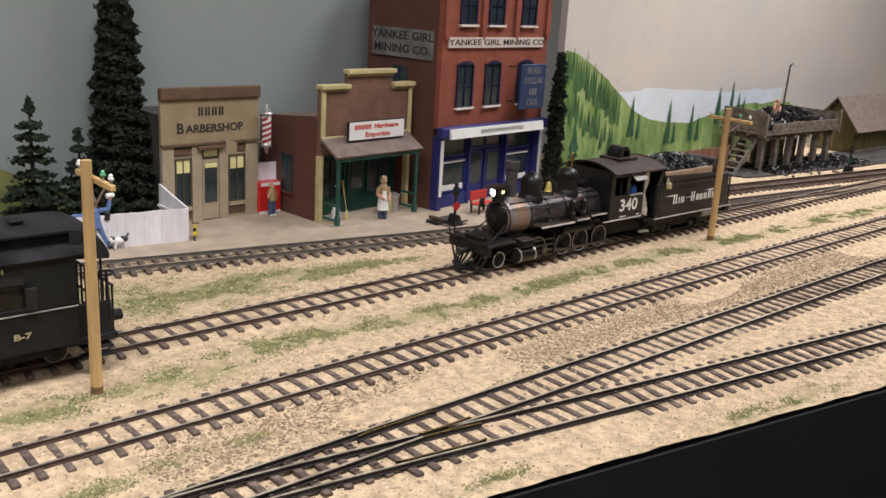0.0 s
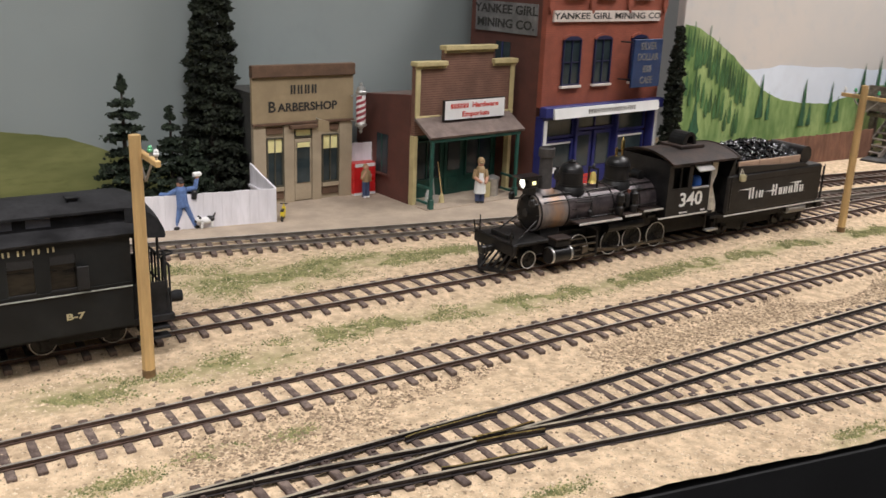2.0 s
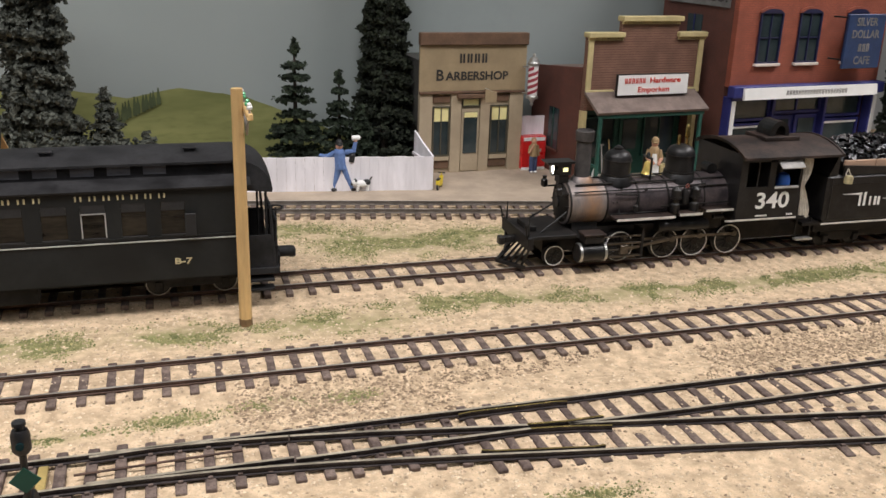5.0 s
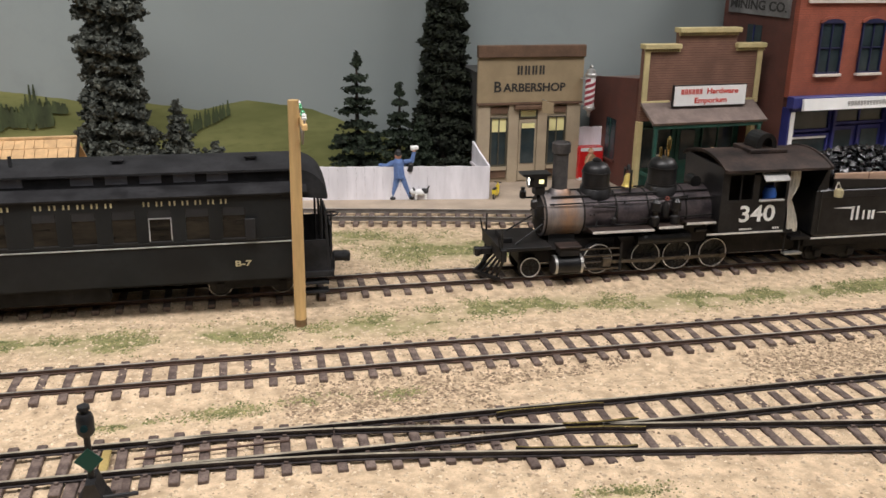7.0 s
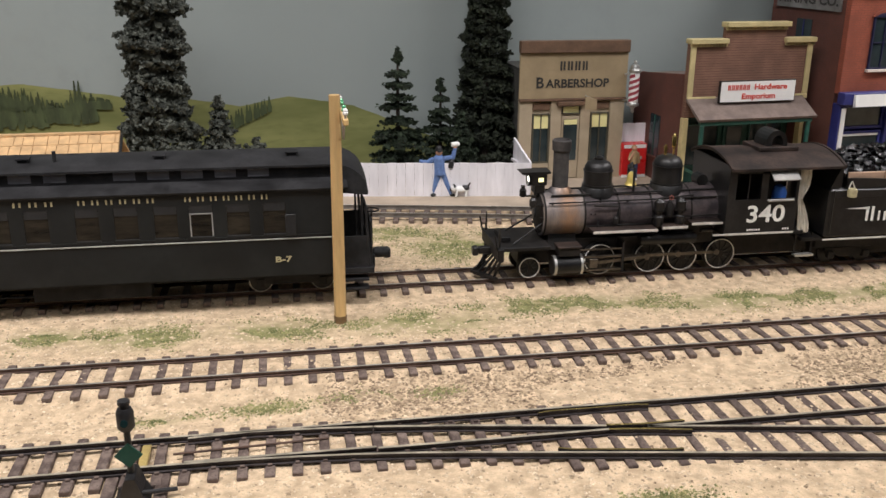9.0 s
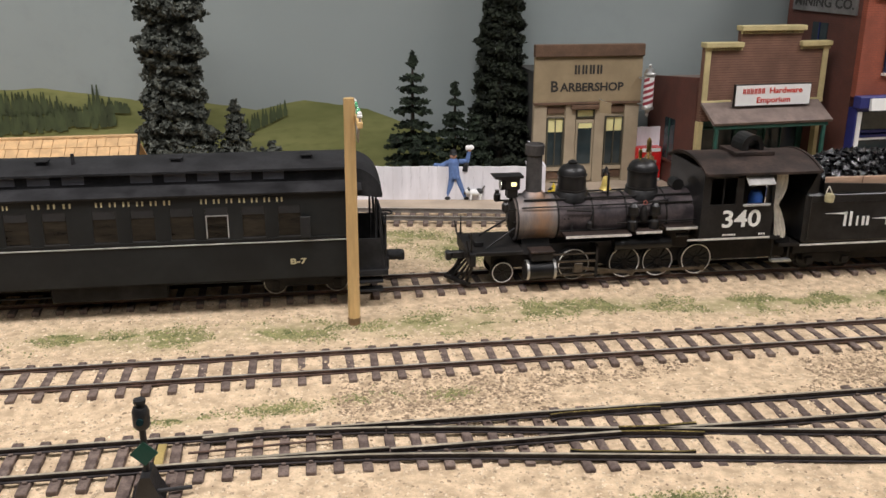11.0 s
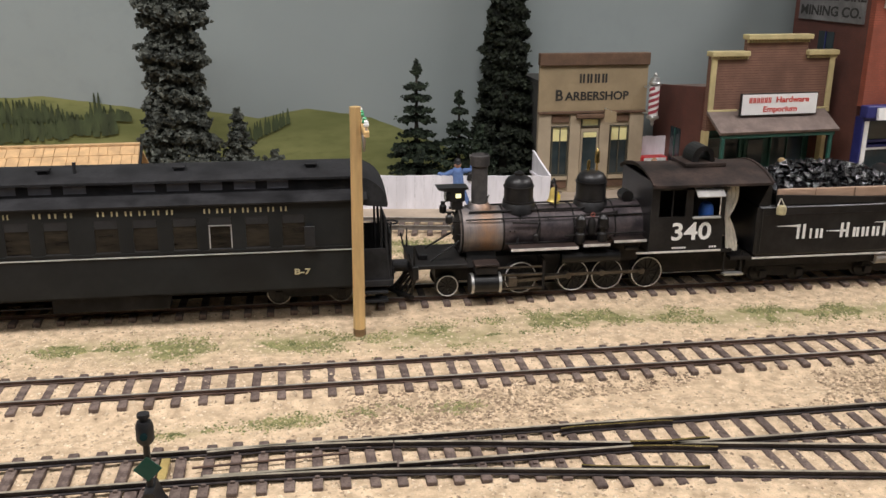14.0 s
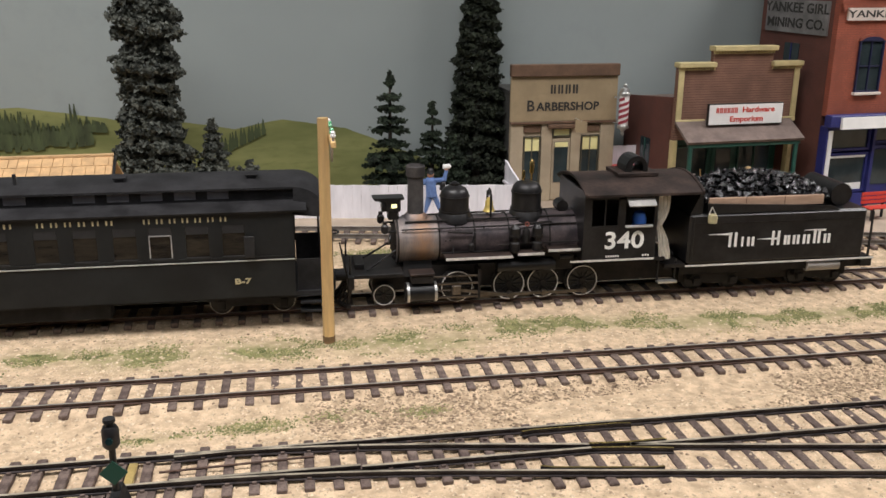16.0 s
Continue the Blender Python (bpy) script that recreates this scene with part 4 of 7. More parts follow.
DENIM = mat("blue_overalls", (0.12, 0.20, 0.42), 0.8, var=0.2, scale=300)
SKIN = mat("flesh_paint", (0.55, 0.30, 0.20), 0.7, var=0.1)
KHAKI = mat("khaki_paint", (0.36, 0.25, 0.13), 0.8, var=0.2)
NAVY = mat("navy_paint", (0.06, 0.08, 0.17), 0.8, var=0.2)
GREYP = mat("grey_paint", (0.33, 0.31, 0.29), 0.8, var=0.2)
YELLOWP = mat("yellow_paint", (0.72, 0.55, 0.04), 0.45, var=0.15)


def railwayman(limb, ball):
    limb((-0.0012, 0, 0.0165), (-0.0045, 0.001, 0.0015), 0.0030, 0.0022, 0)
    limb((0.0016, 0, 0.0165), (0.0075, -0.001, 0.0015), 0.0030, 0.0022, 0)
    ball((-0.0046, -0.001, 0.0010), 0.0021, 4, 0.6)
    ball((0.0082, -0.002, 0.0010), 0.0021, 4, 0.6)
    limb((0.0, 0, 0.0150), (-0.0008, 0, 0.0250), 0.0043, 0.0038, 0)
    limb((-0.0038, 0, 0.0255), (-0.0085, 0.001, 0.0228), 0.0018, 0.0016, 0)
    limb((-0.0085, 0.001, 0.0228), (-0.0125, 0.003, 0.0232), 0.0016, 0.0013, 0)
    limb((0.0030, 0, 0.0255), (0.0085, -0.001, 0.0262), 0.0018, 0.0016, 0)
    limb((0.0085, -0.001, 0.0262), (0.0098, -0.001, 0.0320), 0.0015, 0.0013, 0)
    ball((0.0098, -0.001, 0.0332), 0.0013, 2)
    limb((0.0075, -0.001, 0.0350), (0.0115, -0.001, 0.0352), 0.0017, 0.0017, 3)
    limb((0.0068, -0.002, 0.0195), (0.0075, -0.002, 0.0235), 0.0020, 0.0020, 4)
    ball((-0.0008, -0.0004, 0.0298), 0.0024, 2)
    limb((-0.0008, 0, 0.0308), (-0.0008, 0, 0.0322), 0.0027, 0.0022, 4)
    ball((-0.0008, -0.0022, 0.0309), 0.0017, 4, 0.4)


figure("railwayman_figurine", "figurine in blue overalls holding up a white can", -0.0100, 0.7075, 0, 0.0325, DENIM, DENIM, SKIN, railwayman)


def shopkeeper(limb, ball):
    limb((-0.0015, 0, 0.0130), (-0.0016, 0, 0.0015), 0.0022, 0.0018, 1)
    limb((0.0017, 0, 0.0130), (0.0018, 0, 0.0015), 0.0022, 0.0018, 1)
    ball((-0.0016, -0.001, 0.0010), 0.0018, 4, 0.6)
    ball((0.0018, -0.001, 0.0010), 0.0018, 4, 0.6)
    limb((0, -0.0002, 0.0075), (0, 0, 0.0180), 0.0046, 0.0036, 3)
    limb((0, 0, 0.0160), (0, 0, 0.0250), 0.0037, 0.0034, 0)
    limb((0, -0.0012, 0.0160), (0, -0.0010, 0.0235), 0.0030, 0.0024, 3)
    limb((-0.0034, 0, 0.0250), (-0.0048, -0.001, 0.0195), 0.0017, 0.0014, 0)
    limb((-0.0048, -0.001, 0.0195), (-0.0005, -0.0042, 0.0165), 0.0014, 0.0011, 2)
    limb((0.0034, 0, 0.0250), (0.0050, -0.001, 0.0195), 0.0017, 0.0014, 0)
    limb((0.0050, -0.001, 0.0195), (0.0030, -0.0044, 0.0160), 0.0014, 0.0011, 2)
    ball((0, -0.0003, 0.0292), 0.0024, 2)
    limb((0, 0, 0.0302), (0, 0, 0.0316), 0.0028, 0.0026, 0)
    ball((0, -0.002, 0.0303), 0.0018, 0, 0.4)


figure("shopkeeper_figurine", "figurine in a white apron and flat cap", 0.2020, 0.6830, -20, 0.0330, KHAKI, NAVY, SKIN, shopkeeper)


def bystander(limb, ball):
    limb((-0.0014, 0, 0.0150), (-0.0018, 0, 0.0015), 0.0024, 0.0018, 1)
    limb((0.0016, 0, 0.0150), (0.0022, 0, 0.0015), 0.0024, 0.0018, 1)
    ball((-0.0018, -0.001, 0.0010), 0.0018, 3, 0.6)
    ball((0.0022, -0.001, 0.0010), 0.0018, 3, 0.6)
    limb((0, 0, 0.0150), (0, 0, 0.0240), 0.0034, 0.0034, 0)
    limb((-0.0034, 0, 0.0245), (-0.0052, -0.001, 0.0190), 0.0015, 0.0013, 0)
    limb((-0.0052, -0.001, 0.0190), (-0.0018, -0.002, 0.0250), 0.0013, 0.0011, 2)
    limb((0.0034, 0, 0.0245), (0.0046, -0.001, 0.0160), 0.0015, 0.0012, 0)
    ball((0, -0.0003, 0.0285), 0.0025, 2)
    ball((0, 0.0007, 0.0292), 0.0026, 0)


figure("bystander_figurine", "figurine in brown shirt and jeans by the drinks machine", 0.1335, 0.7310, 10, 0.0265, KHAKI, NAVY, SKIN, bystander)


def bench(x, y, rz, label):
    b = thing("bench", label, "bench", x, y, 0.0012, rz, group="benches at the siding")
    for i in range(3):
        part("seat_slat", B(-0.010, 0.010, -0.0045 + i * 0.0028, -0.0022 + i * 0.0028, 0.0080, 0.0088), REDINK if "red" in label else BLACKP, b)
    for i in range(3):
        part("back_slat", B(-0.010, 0.010, 0.0042, 0.0050, 0.0100 + i * 0.0028, 0.0122 + i * 0.0028), REDINK if "red" in label else BLACKP, b)
    for x0 in (-0.0085, 0.0073):
        part("end_frame", prism([(-0.0045, 0), (-0.0035, 0), (-0.0035, 0.0072), (0.0038, 0.0072), (0.0038, 0), (0.0052, 0), (0.0058, 0.018), (0.0050, 0.018), (0.0042, 0.0080), (-0.0045, 0.0080)], x0, x0 + 0.0012, "x"), BLACKP, b)


bench(0.287, 0.661, 6, "red slatted bench before the brick building")


def pallet():
    p = thing("timber_pile", "low pile of dark timbers beside the siding", "timber", 0.2375, 0.6530, 0.0012, 5)
    for i in range(4):
        part("timber", B(-0.012, 0.012, -0.006 + i * 0.0032, -0.0034 + i * 0.0032, 0.0, 0.0026, bevel=0.0003), BLACKP, p)
    for i in range(1):
        part("timber", B(-0.008 + i * 0.011, -0.005 + i * 0.011, -0.007, 0.0075, 0.0027, 0.0050, bevel=0.0003), BROWN, p)


pallet()


def toy_dog():
    bm = bmesh.new()
    def ball(p, r, mi, d=(1, 1, 1)):
        g = bmesh.ops.create_icosphere(bm, subdivisions=2, radius=r, matrix=Matrix.Translation(p) @ Matrix.Diagonal((*d, 1)))
        for f in {f for v in g["verts"] for f in v.link_faces}:
            f.material_index = mi
    ball((0, 0, 0.0050), 0.0027, 0, (1.6, 0.9, 0.9))
    ball((0.0025, 0.0003, 0.0056), 0.0026, 1, (1.2, 0.95, 0.9))
    ball((-0.0052, -0.0008, 0.0060), 0.0021, 0)
    ball((-0.0070, -0.0010, 0.0054), 0.0010, 1)
    ball((-0.0046, 0.0008, 0.0077), 0.0009, 1)
    ball((-0.0046, -0.0022, 0.0077), 0.0009, 1)
    for x, y in ((-0.003, -0.0014), (-0.003, 0.0014), (0.0036, -0.0014), (0.0036, 0.0014)):
        rod(bm, (x, y, 0.0045), (x - 0.0004, y, 0.0004), 0.0009, 0.0007, seg=8)
    rod(bm, (0.0042, 0, 0.0062), (0.0062, 0, 0.0095), 0.0006, 0.0004, seg=8, mi=1)
    ob = link_mesh("dog_figurine", bm, [WHITE, BLACKP], None, True)
    ob.matrix_world = pose(0.0035 * U, 0.7030 * U, 0.0012 * U)
    tagged(ob, "small black and white dog figurine on the street", "figurine")


toy_dog()


def toy_scooter():
    s = thing("motor_scooter", "small yellow motor scooter leaning at the white fence", "scooter", 0.0550, 0.7005, 0.0012, 60)
    for x in (-0.0048, 0.0048):
        w = part("wheel", ring(bmesh.new(), (x, 0, 0.0024), 0.0024, 0.0009, 0.0010), BLACKP, s)
        part("hub", R((x, -0.0004, 0.0024), (x, 0.0004, 0.0024), 0.0014, seg=12), SILVER, w)
    part("body", prism([(-0.0065, 0.0040), (-0.0060, 0.0068), (-0.0010, 0.0068), (0.0004, 0.0036), (0.0030, 0.0036), (0.0042, 0.0080), (0.0052, 0.0080), (0.0040, 0.0022), (-0.0020, 0.0022)], -0.0012, 0.0012, "y"), YELLOWP, s, "yellow body")
    part("seat", B(-0.0062, -0.0008, -0.0011, 0.0011, 0.0068, 0.0078, bevel=0.0003), BLACKP, s)
    part("handlebar", R((0.0046, -0.0025, 0.0098), (0.0046, 0.0025, 0.0098), 0.0004, seg=6), BLACKP, s)
    part("fork", R((0.0048, 0, 0.0030), (0.0045, 0, 0.0098), 0.0005, seg=6), YELLOWP, s)


toy_scooter()


def porch_goods():
    s = thing("shovel", "grey scoop shovel leaning in the porch", "shovel", 0.1690, 0.6925, 0.0018)
    part("handle", R((0, 0, 0.004), (0.0006, 0.006, 0.0255), 0.0005, seg=6), GREYP, s)
    part("grip", R((-0.0014, 0.006, 0.0255), (0.0026, 0.006, 0.0255), 0.0005, seg=6), GREYP, s)
    part("blade", prism([(-0.0026, 0.0065), (0.0026, 0.0065), (0.0032, 0.001), (0.0, 0.0), (-0.0032, 0.001)], -0.0005, 0.0004, "y"), SILVER, s, "pale steel blade")
    b = thing("broom", "straw broom leaning in the porch", "broom", 0.1755, 0.6930, 0.0018)
    part("stick", R((0, 0, 0.006), (-0.0004, 0.006, 0.0290), 0.0004, seg=6), POLEWOOD, b)
    part("bristles", lathe([(0.0024, 0.0), (0.0020, 0.004), (0.0008, 0.0070)], seg=10, squash=0.5), CREAM, b, "straw bristles")
    k = thing("sack", "white flour sack beside the porch post", "sack", 0.1630, 0.6915, 0.0018)
    part("body", lathe([(0.0018, 0), (0.0026, 0.002), (0.0024, 0.008), (0.0012, 0.0105), (0.0016, 0.012)], seg=12, squash=0.7), WHITE, k, "", True)
    t = thing("dustbin", "galvanised dustbin on the porch", "dustbin", 0.2230, 0.6960, 0.0018)
    part("bin", lathe([(0.0040, 0), (0.0048, 0.0125), (0.0050, 0.0130)], seg=18), SILVER, t, "", True)
    part("lid", lathe([(0.0052, 0.0130), (0.0050, 0.0142), (0.0015, 0.0158), (0.0006, 0.0160)], seg=18), SILVER, t, "", True)
    c = thing("carton", "tan carton beside the dustbin", "carton", 0.2155, 0.6940, 0.0018, 8)
    part("box", B(-0.0028, 0.0028, -0.002, 0.002, 0, 0.0115, bevel=0.0003), CREAM, c)
    part("tape", B(-0.0006, 0.0006, -0.0021, 0.0021, 0.0114, 0.0117), KHAKI, c)


porch_goods()

# ---- poles, switch stand ----
FOOTWOOD = mat("dark_foot_wood", (0.20, 0.12, 0.055), 0.8)
INSUL = mat("green_glass", (0.10, 0.42, 0.20), 0.2, var=0.1)


def telegraph_pole(x, y, h, lean, label):
    p = thing("telegraph_pole", label, "pole", x, y, -0.001, 0, group="telegraph poles")
    w = 0.0024
    bm = bmesh.new()
    geo = bmesh.ops.create_cone(bm, cap_ends=True, segments=8, radius1=w * 1.12, radius2=w * 0.98, depth=h + 0.001)
    bmesh.ops.translate(bm, vec=(0, 0, (h + 0.001) / 2), verts=bm.verts)
    part("post", bm, POLEWOOD, p)
    arm = part("crossarm", B(w * 0.9, w * 0.9 + 0.0022, -0.0185, 0.0185, h - 0.0085, h - 0.0060, bevel=0.0003), POLEWOOD, p)
    for s in (-1, 1):
        part("brace", R((w * 0.9 + 0.0012, 0.0, h - 0.0175), (w * 0.9 + 0.0012, s * 0.0095, h - 0.0088), 0.0005, seg=6), GREYP, p)
        for k in (0.0165, 0.0085):
            pin = part("pin", R((w * 0.9 + 0.0011, s * k, h - 0.0060), (w * 0.9 + 0.0011, s * k, h - 0.0040), 0.0005, seg=6), GREYP, arm)
            part("insulator", lathe([(0.0010, 0), (0.0012, 0.0008), (0.0008, 0.0014), (0.0010, 0.0018), (0.0004, 0.0026)], "z", (w * 0.9 + 0.0011, s * k, h - 0.0044), 10), WHITE if k > 0.01 else INSUL, arm, "", True)
    part("foot_band", lathe([(w * 1.16, 0.0005), (w * 1.15, 0.0040)], seg=8), FOOTWOOD, p, "darker foot")
    return p


telegraph_pole(-0.0890, 0.5057, 0.1008, 0, "square yellow-stained telegraph pole with crossarm seen end-on")
telegraph_pole(0.3925, 0.5144, 0.1008, 0, "yellow-stained telegraph pole with braced crossarm")


def switch_stand(x, y, rz, target_m, label, k=1.0):
    s = thing("switch_stand", label, "switch stand", x, y, 0.0010, rz, group="switch stands")
    IRON = BLACKP
    part("base", prism([(-0.0052, 0), (0.0052, 0), (0.0032, 0.0030), (0.0014, 0.0085), (-0.0014, 0.0085), (-0.0032, 0.0030)], -0.0045, 0.0045, "y"), IRON, s, "black iron base")
    part("mast", R((0, 0, 0.008), (0, 0, 0.0240), 0.0010, seg=10), IRON, s)
    part("target", prism([(-0.0041, 0.0150), (0, 0.0110), (0.0041, 0.0150), (0, 0.0190)], -0.0016, -0.0011, "y"), target_m, s, "diamond target")
    lamp = part("lamp", lathe([(0.0018, 0.0228), (0.0026, 0.0240), (0.0026, 0.0285), (0.0020, 0.0300)], seg=12), IRON, s, "", True)
    part("chimney", lathe([(0.0013, 0.0300), (0.0013, 0.0312), (0.0019, 0.0314), (0.0018, 0.0324)], seg=12), IRON, lamp, "", True)
    for dx, dy in ((0, -1), (0, 1)):
        part("lens", R((dx * 0.0024, dy * 0.0024, 0.0262), (dx * 0.0031, dy * 0.0031, 0.0262), 0.0011, seg=12), LENS, lamp, "coloured lens")
    part("lever", R((0.0030, -0.003, 0.0030), (0.0130, -0.001, 0.0022), 0.0007, seg=8), IRON, s)
    for i in (-1, 1):
        part("head_block", B(i * 0.0078 - 0.002, i * 0.0078 + 0.002, -0.004, 0.014, -0.0012, 0.0010, bevel=0.0003), TIE, s, "wooden head block")
    return s


LENS = mat("dark_lens", (0.008, 0.030, 0.034), 0.2, var=0.1)
TGREEN = mat("green_target", (0.003, 0.060, 0.042), 0.5, var=0.1)
switch_stand(-0.1597, 0.3765, 0, TGREEN, "black switch stand with green diamond target and lamp")
switch_stand(0.2400, 0.6420, 0, mat("red_target", (0.45, 0.02, 0.015), 0.5), "black switch stand with red target by the shops")
switch_stand(0.795, 0.598, -20, TGREEN, "black switch stand with green target at the coal siding")

# ---- coal dock, shed, hut ----
OLDWOOD = mat("weathered_timber", (0.16, 0.125, 0.10), 0.85, var=0.35, scale=150, fine=700, bump=0.4, col2=(0.30, 0.26, 0.22), vary=0.3)
COAL = mat("coal", (0.007, 0.007, 0.008), 0.2, var=0.5, scale=500, fine=900, bump=0.5)
SHEDWOOD = mat("olive_plank", (0.15, 0.12, 0.045), 0.85, var=0.3, scale=150, fine=600, stretch=(1, 1, 0.2), vary=0.3)


def lumps(name, spots, size, material, parent, seed, label=""):
    """A heap of broken lumps: squashed, jittered octahedra in one mesh."""
    rnd = random.Random(seed)
    verts, faces = [], []
    for x, y, z in spots:
        r = size * rnd.uniform(0.5, 1.25)
        q = Euler((rnd.random() * 6, rnd.random() * 6, rnd.random() * 6)).to_matrix()
        b = len(verts)
        for d in ((1, 0, 0), (-1, 0, 0), (0, 1, 0), (0, -1, 0), (0, 0, 1), (0, 0, -1)):
            v = q @ (Vector(d) * r * rnd.uniform(0.6, 1.3))
            verts.append(((x + v.x) * U, (y + v.y) * U, (z + v.z) * U))
        for f in ((0, 2, 4), (2, 1, 4), (1, 3, 4), (3, 0, 4), (2, 0, 5), (1, 2, 5), (3, 1, 5), (0, 3, 5)):
            faces.append(tuple(b + i for i in f))
    me = bpy.data.meshes.new(name)
    me.from_pydata(verts, [], faces)
    me.materials.append(material)
    ob = new(name, me)
    if parent:
        ob.parent = parent
    return tagged(ob, label, kind="stuff")


def coal_dock():
    d = thing("coal_dock", "weathered timber coal dock on trestle legs with stairs", "coal dock", 0.700, 0.655, 0.0, -2)
    L = 0.152
    for i in range(6):
        x = 0.006 + i * (L - 0.012) / 5
        for y in (0.003, 0.045):
            part("leg", B(x - 0.0032, x + 0.0032, y - 0.003, y + 0.003, 0, 0.0345, bevel=0.0005), OLDWOOD, d)
        part("cap_beam", B(x - 0.0034, x + 0.0034, -0.004, 0.052, 0.0346, 0.0385, bevel=0.0004), OLDWOOD, d)
    for i in range(4):
        part("stringer", B(-0.003, L, i * 0.0155, i * 0.0155 + 0.003, 0.0386, 0.0410), OLDWOOD, d)
    for i in range(26):
        part("deck_board", B(-0.003 + i * 0.00595, 0.0025 + i * 0.00595, -0.006, 0.054, 0.0411, 0.0424), OLDWOOD, d)
    for k in range(2):
        part("side_board", B(0.012, L, -0.0045, -0.0030, 0.0428 + k * 0.0052, 0.0478 + k * 0.0052, bevel=0.0003), OLDWOOD, d)
        part("back_board", B(-0.002, L, 0.050, 0.0515, 0.0428 + k * 0.0085, 0.0508 + k * 0.0085), OLDWOOD, d)
    for k in range(3):
        part("end_board", B(-0.003, -0.0018, -0.002, 0.050, 0.0428 + k * 0.0080, 0.0505 + k * 0.0080), OLDWOOD, d)
        part("end_board", B(L - 0.0015, L, -0.002, 0.050, 0.0428 + k * 0.0060, 0.0485 + k * 0.0060), OLDWOOD, d)
    for x in (-0.004, L + 0.0005):
        part("corner_post", B(x, x + 0.0032, -0.006, -0.003, 0.0386, 0.0640), OLDWOOD, d)
    for i in range(7):
        f = i / 6
        part("stair_tread", B(-0.032 + 0.036 * f, -0.024 + 0.036 * f, 0.0082, 0.0259, 0.004 + 0.0345 * f, 0.0055 + 0.0345 * f), OLDWOOD, d)
    for y in (0.0065, 0.026):
        part("stringer", prism([(-0.035, 0.0), (-0.029, 0.0), (0.006, 0.0345), (0.003, 0.0380)], y, y + 0.0016, "y"), OLDWOOD, d)
    rnd = random.Random(3)
    heap = []
    for _ in range(1500):
        x, y = rnd.uniform(0.002, L - 0.004), rnd.uniform(-0.002, 0.049)
        top = 0.025 * math.sin(math.pi * min(1, x / L * 0.9 + 0.06)) * (0.35 + 0.65 * math.sin(math.pi * (y + 0.006) / 0.06))
        heap.append((x, y, 0.0428 + top * rnd.uniform(0.75, 1.0)))
    lumps("coal_heap", heap, 0.0022, COAL, d, 5, "heaped black coal")
    m = thing("yard_lamp", "dark yard lamp post with a hooded lamp", "lamp post", 0.772, 0.676, 0.0380, 0)
    part("post", R((0, 0, 0), (0.0035, 0, 0.075), 0.0010, seg=8), BLACKP, m)
    part("arm", R((0.0035, 0, 0.075), (0.0075, -0.001, 0.077), 0.0008, seg=8), BLACKP, m)
    part("hood", lathe([(0.0032, 0), (0.0022, 0.0022), (0.0008, 0.0034)], "z", (0.008, -0.001, 0.0738), 12), GREYP, m, "", True)


coal_dock()


def coal_shoveller(limb, ball):
    limb((-0.0030, 0, 0.0140), (-0.0050, 0, 0.0010), 0.0024, 0.0018, 1)
    limb((0.0020, 0, 0.0140), (0.0050, 0.001, 0.0010), 0.0024, 0.0018, 1)
    limb((-0.0005, 0, 0.0140), (-0.0010, -0.002, 0.0235), 0.0038, 0.0036, 2)
    limb((-0.0040, -0.001, 0.0240), (-0.0080, -0.003, 0.0185), 0.0015, 0.0013, 2)
    limb((-0.0080, -0.003, 0.0185), (-0.0060, -0.005, 0.0120), 0.0013, 0.0011, 2)
    limb((0.0030, -0.001, 0.0240), (0.0065, -0.003, 0.0190), 0.0015, 0.0013, 2)
    limb((0.0065, -0.003, 0.0190), (0.0005, -0.006, 0.0150), 0.0013, 0.0011, 2)
    limb((0.0030, -0.006, 0.0170), (-0.0110, -0.007, 0.0030), 0.0006, 0.0006, 4)
    ball((-0.0015, -0.003, 0.0280), 0.0026, 2)


figure("coal_worker_figurine", "bare-chested figurine shovelling on the coal heap", 0.742, 0.668, 0, 0.029, GREYP, GREYP, SKIN, coal_shoveller, 0.0510)
rnd = random.Random(8)
spill = lumps("coal_spill", [(rnd.uniform(0.70, 0.90), rnd.gauss(0.652, 0.014), 0.002 + rnd.uniform(0, 0.002)) for _ in range(1200)], 0.0018, COAL, None, 9)
tagged(spill, "black coal spilled under the dock", "coal", kind="stuff")


def shed():
    s = thing("plank_shed", "olive plank shed with grey-brown gabled roof", "shed", 0.952, 0.668, 0.0, 0)
    L, D = 0.17, 0.052
    part("core", B(0.001, L, 0.001, D, 0, 0.031), SHEDWOOD, s)
    part("gable", prism([(0.001, 0.031), (D, 0.031), (D / 2, 0.066)], 0.001, L, "x"), SHEDWOOD, s)
    n = 22
    for i in range(n):
        x = i * L / n
        part("board", B(x + 0.0002, x + L / n - 0.0002, -0.0008, 0.0009, 0.002, 0.031 + 0.0012), SHEDWOOD, s)
    for i in range(8):
        y = i * D / 8
        top = 0.031 + 0.035 * (1 - abs((y + D / 16) / (D / 2) - 1))
        part("board", B(-0.0008, 0.0009, y + 0.0002, y + D / 8 - 0.0002, 0.002, top), SHEDWOOD, s)
    for sgn in (0, 1):
        a = [(D / 2, 0.0705), (D / 2, 0.0685), (-0.007, 0.0270), (-0.0085, 0.0285)] if sgn == 0 else [(D / 2 + 0.0001, 0.0705), (D / 2 + 0.0001, 0.0685), (D + 0.007, 0.0270), (D + 0.0085, 0.0285)]
        part("roof_slope", prism(a, -0.010, L + 0.006, "x"), SHINGLE_D, s, "grey-brown tar-paper roof slope")
    part("sill_timber", B(-0.004, L + 0.004, -0.004, -0.001, 0.0, 0.004), OLDWOOD, s)


shed()

ROOFWOOD = mat("new_shingle_wood", (0.62, 0.40, 0.20), 0.8, var=0.18, scale=120, fine=600, bump=0.3, vary=0.25)


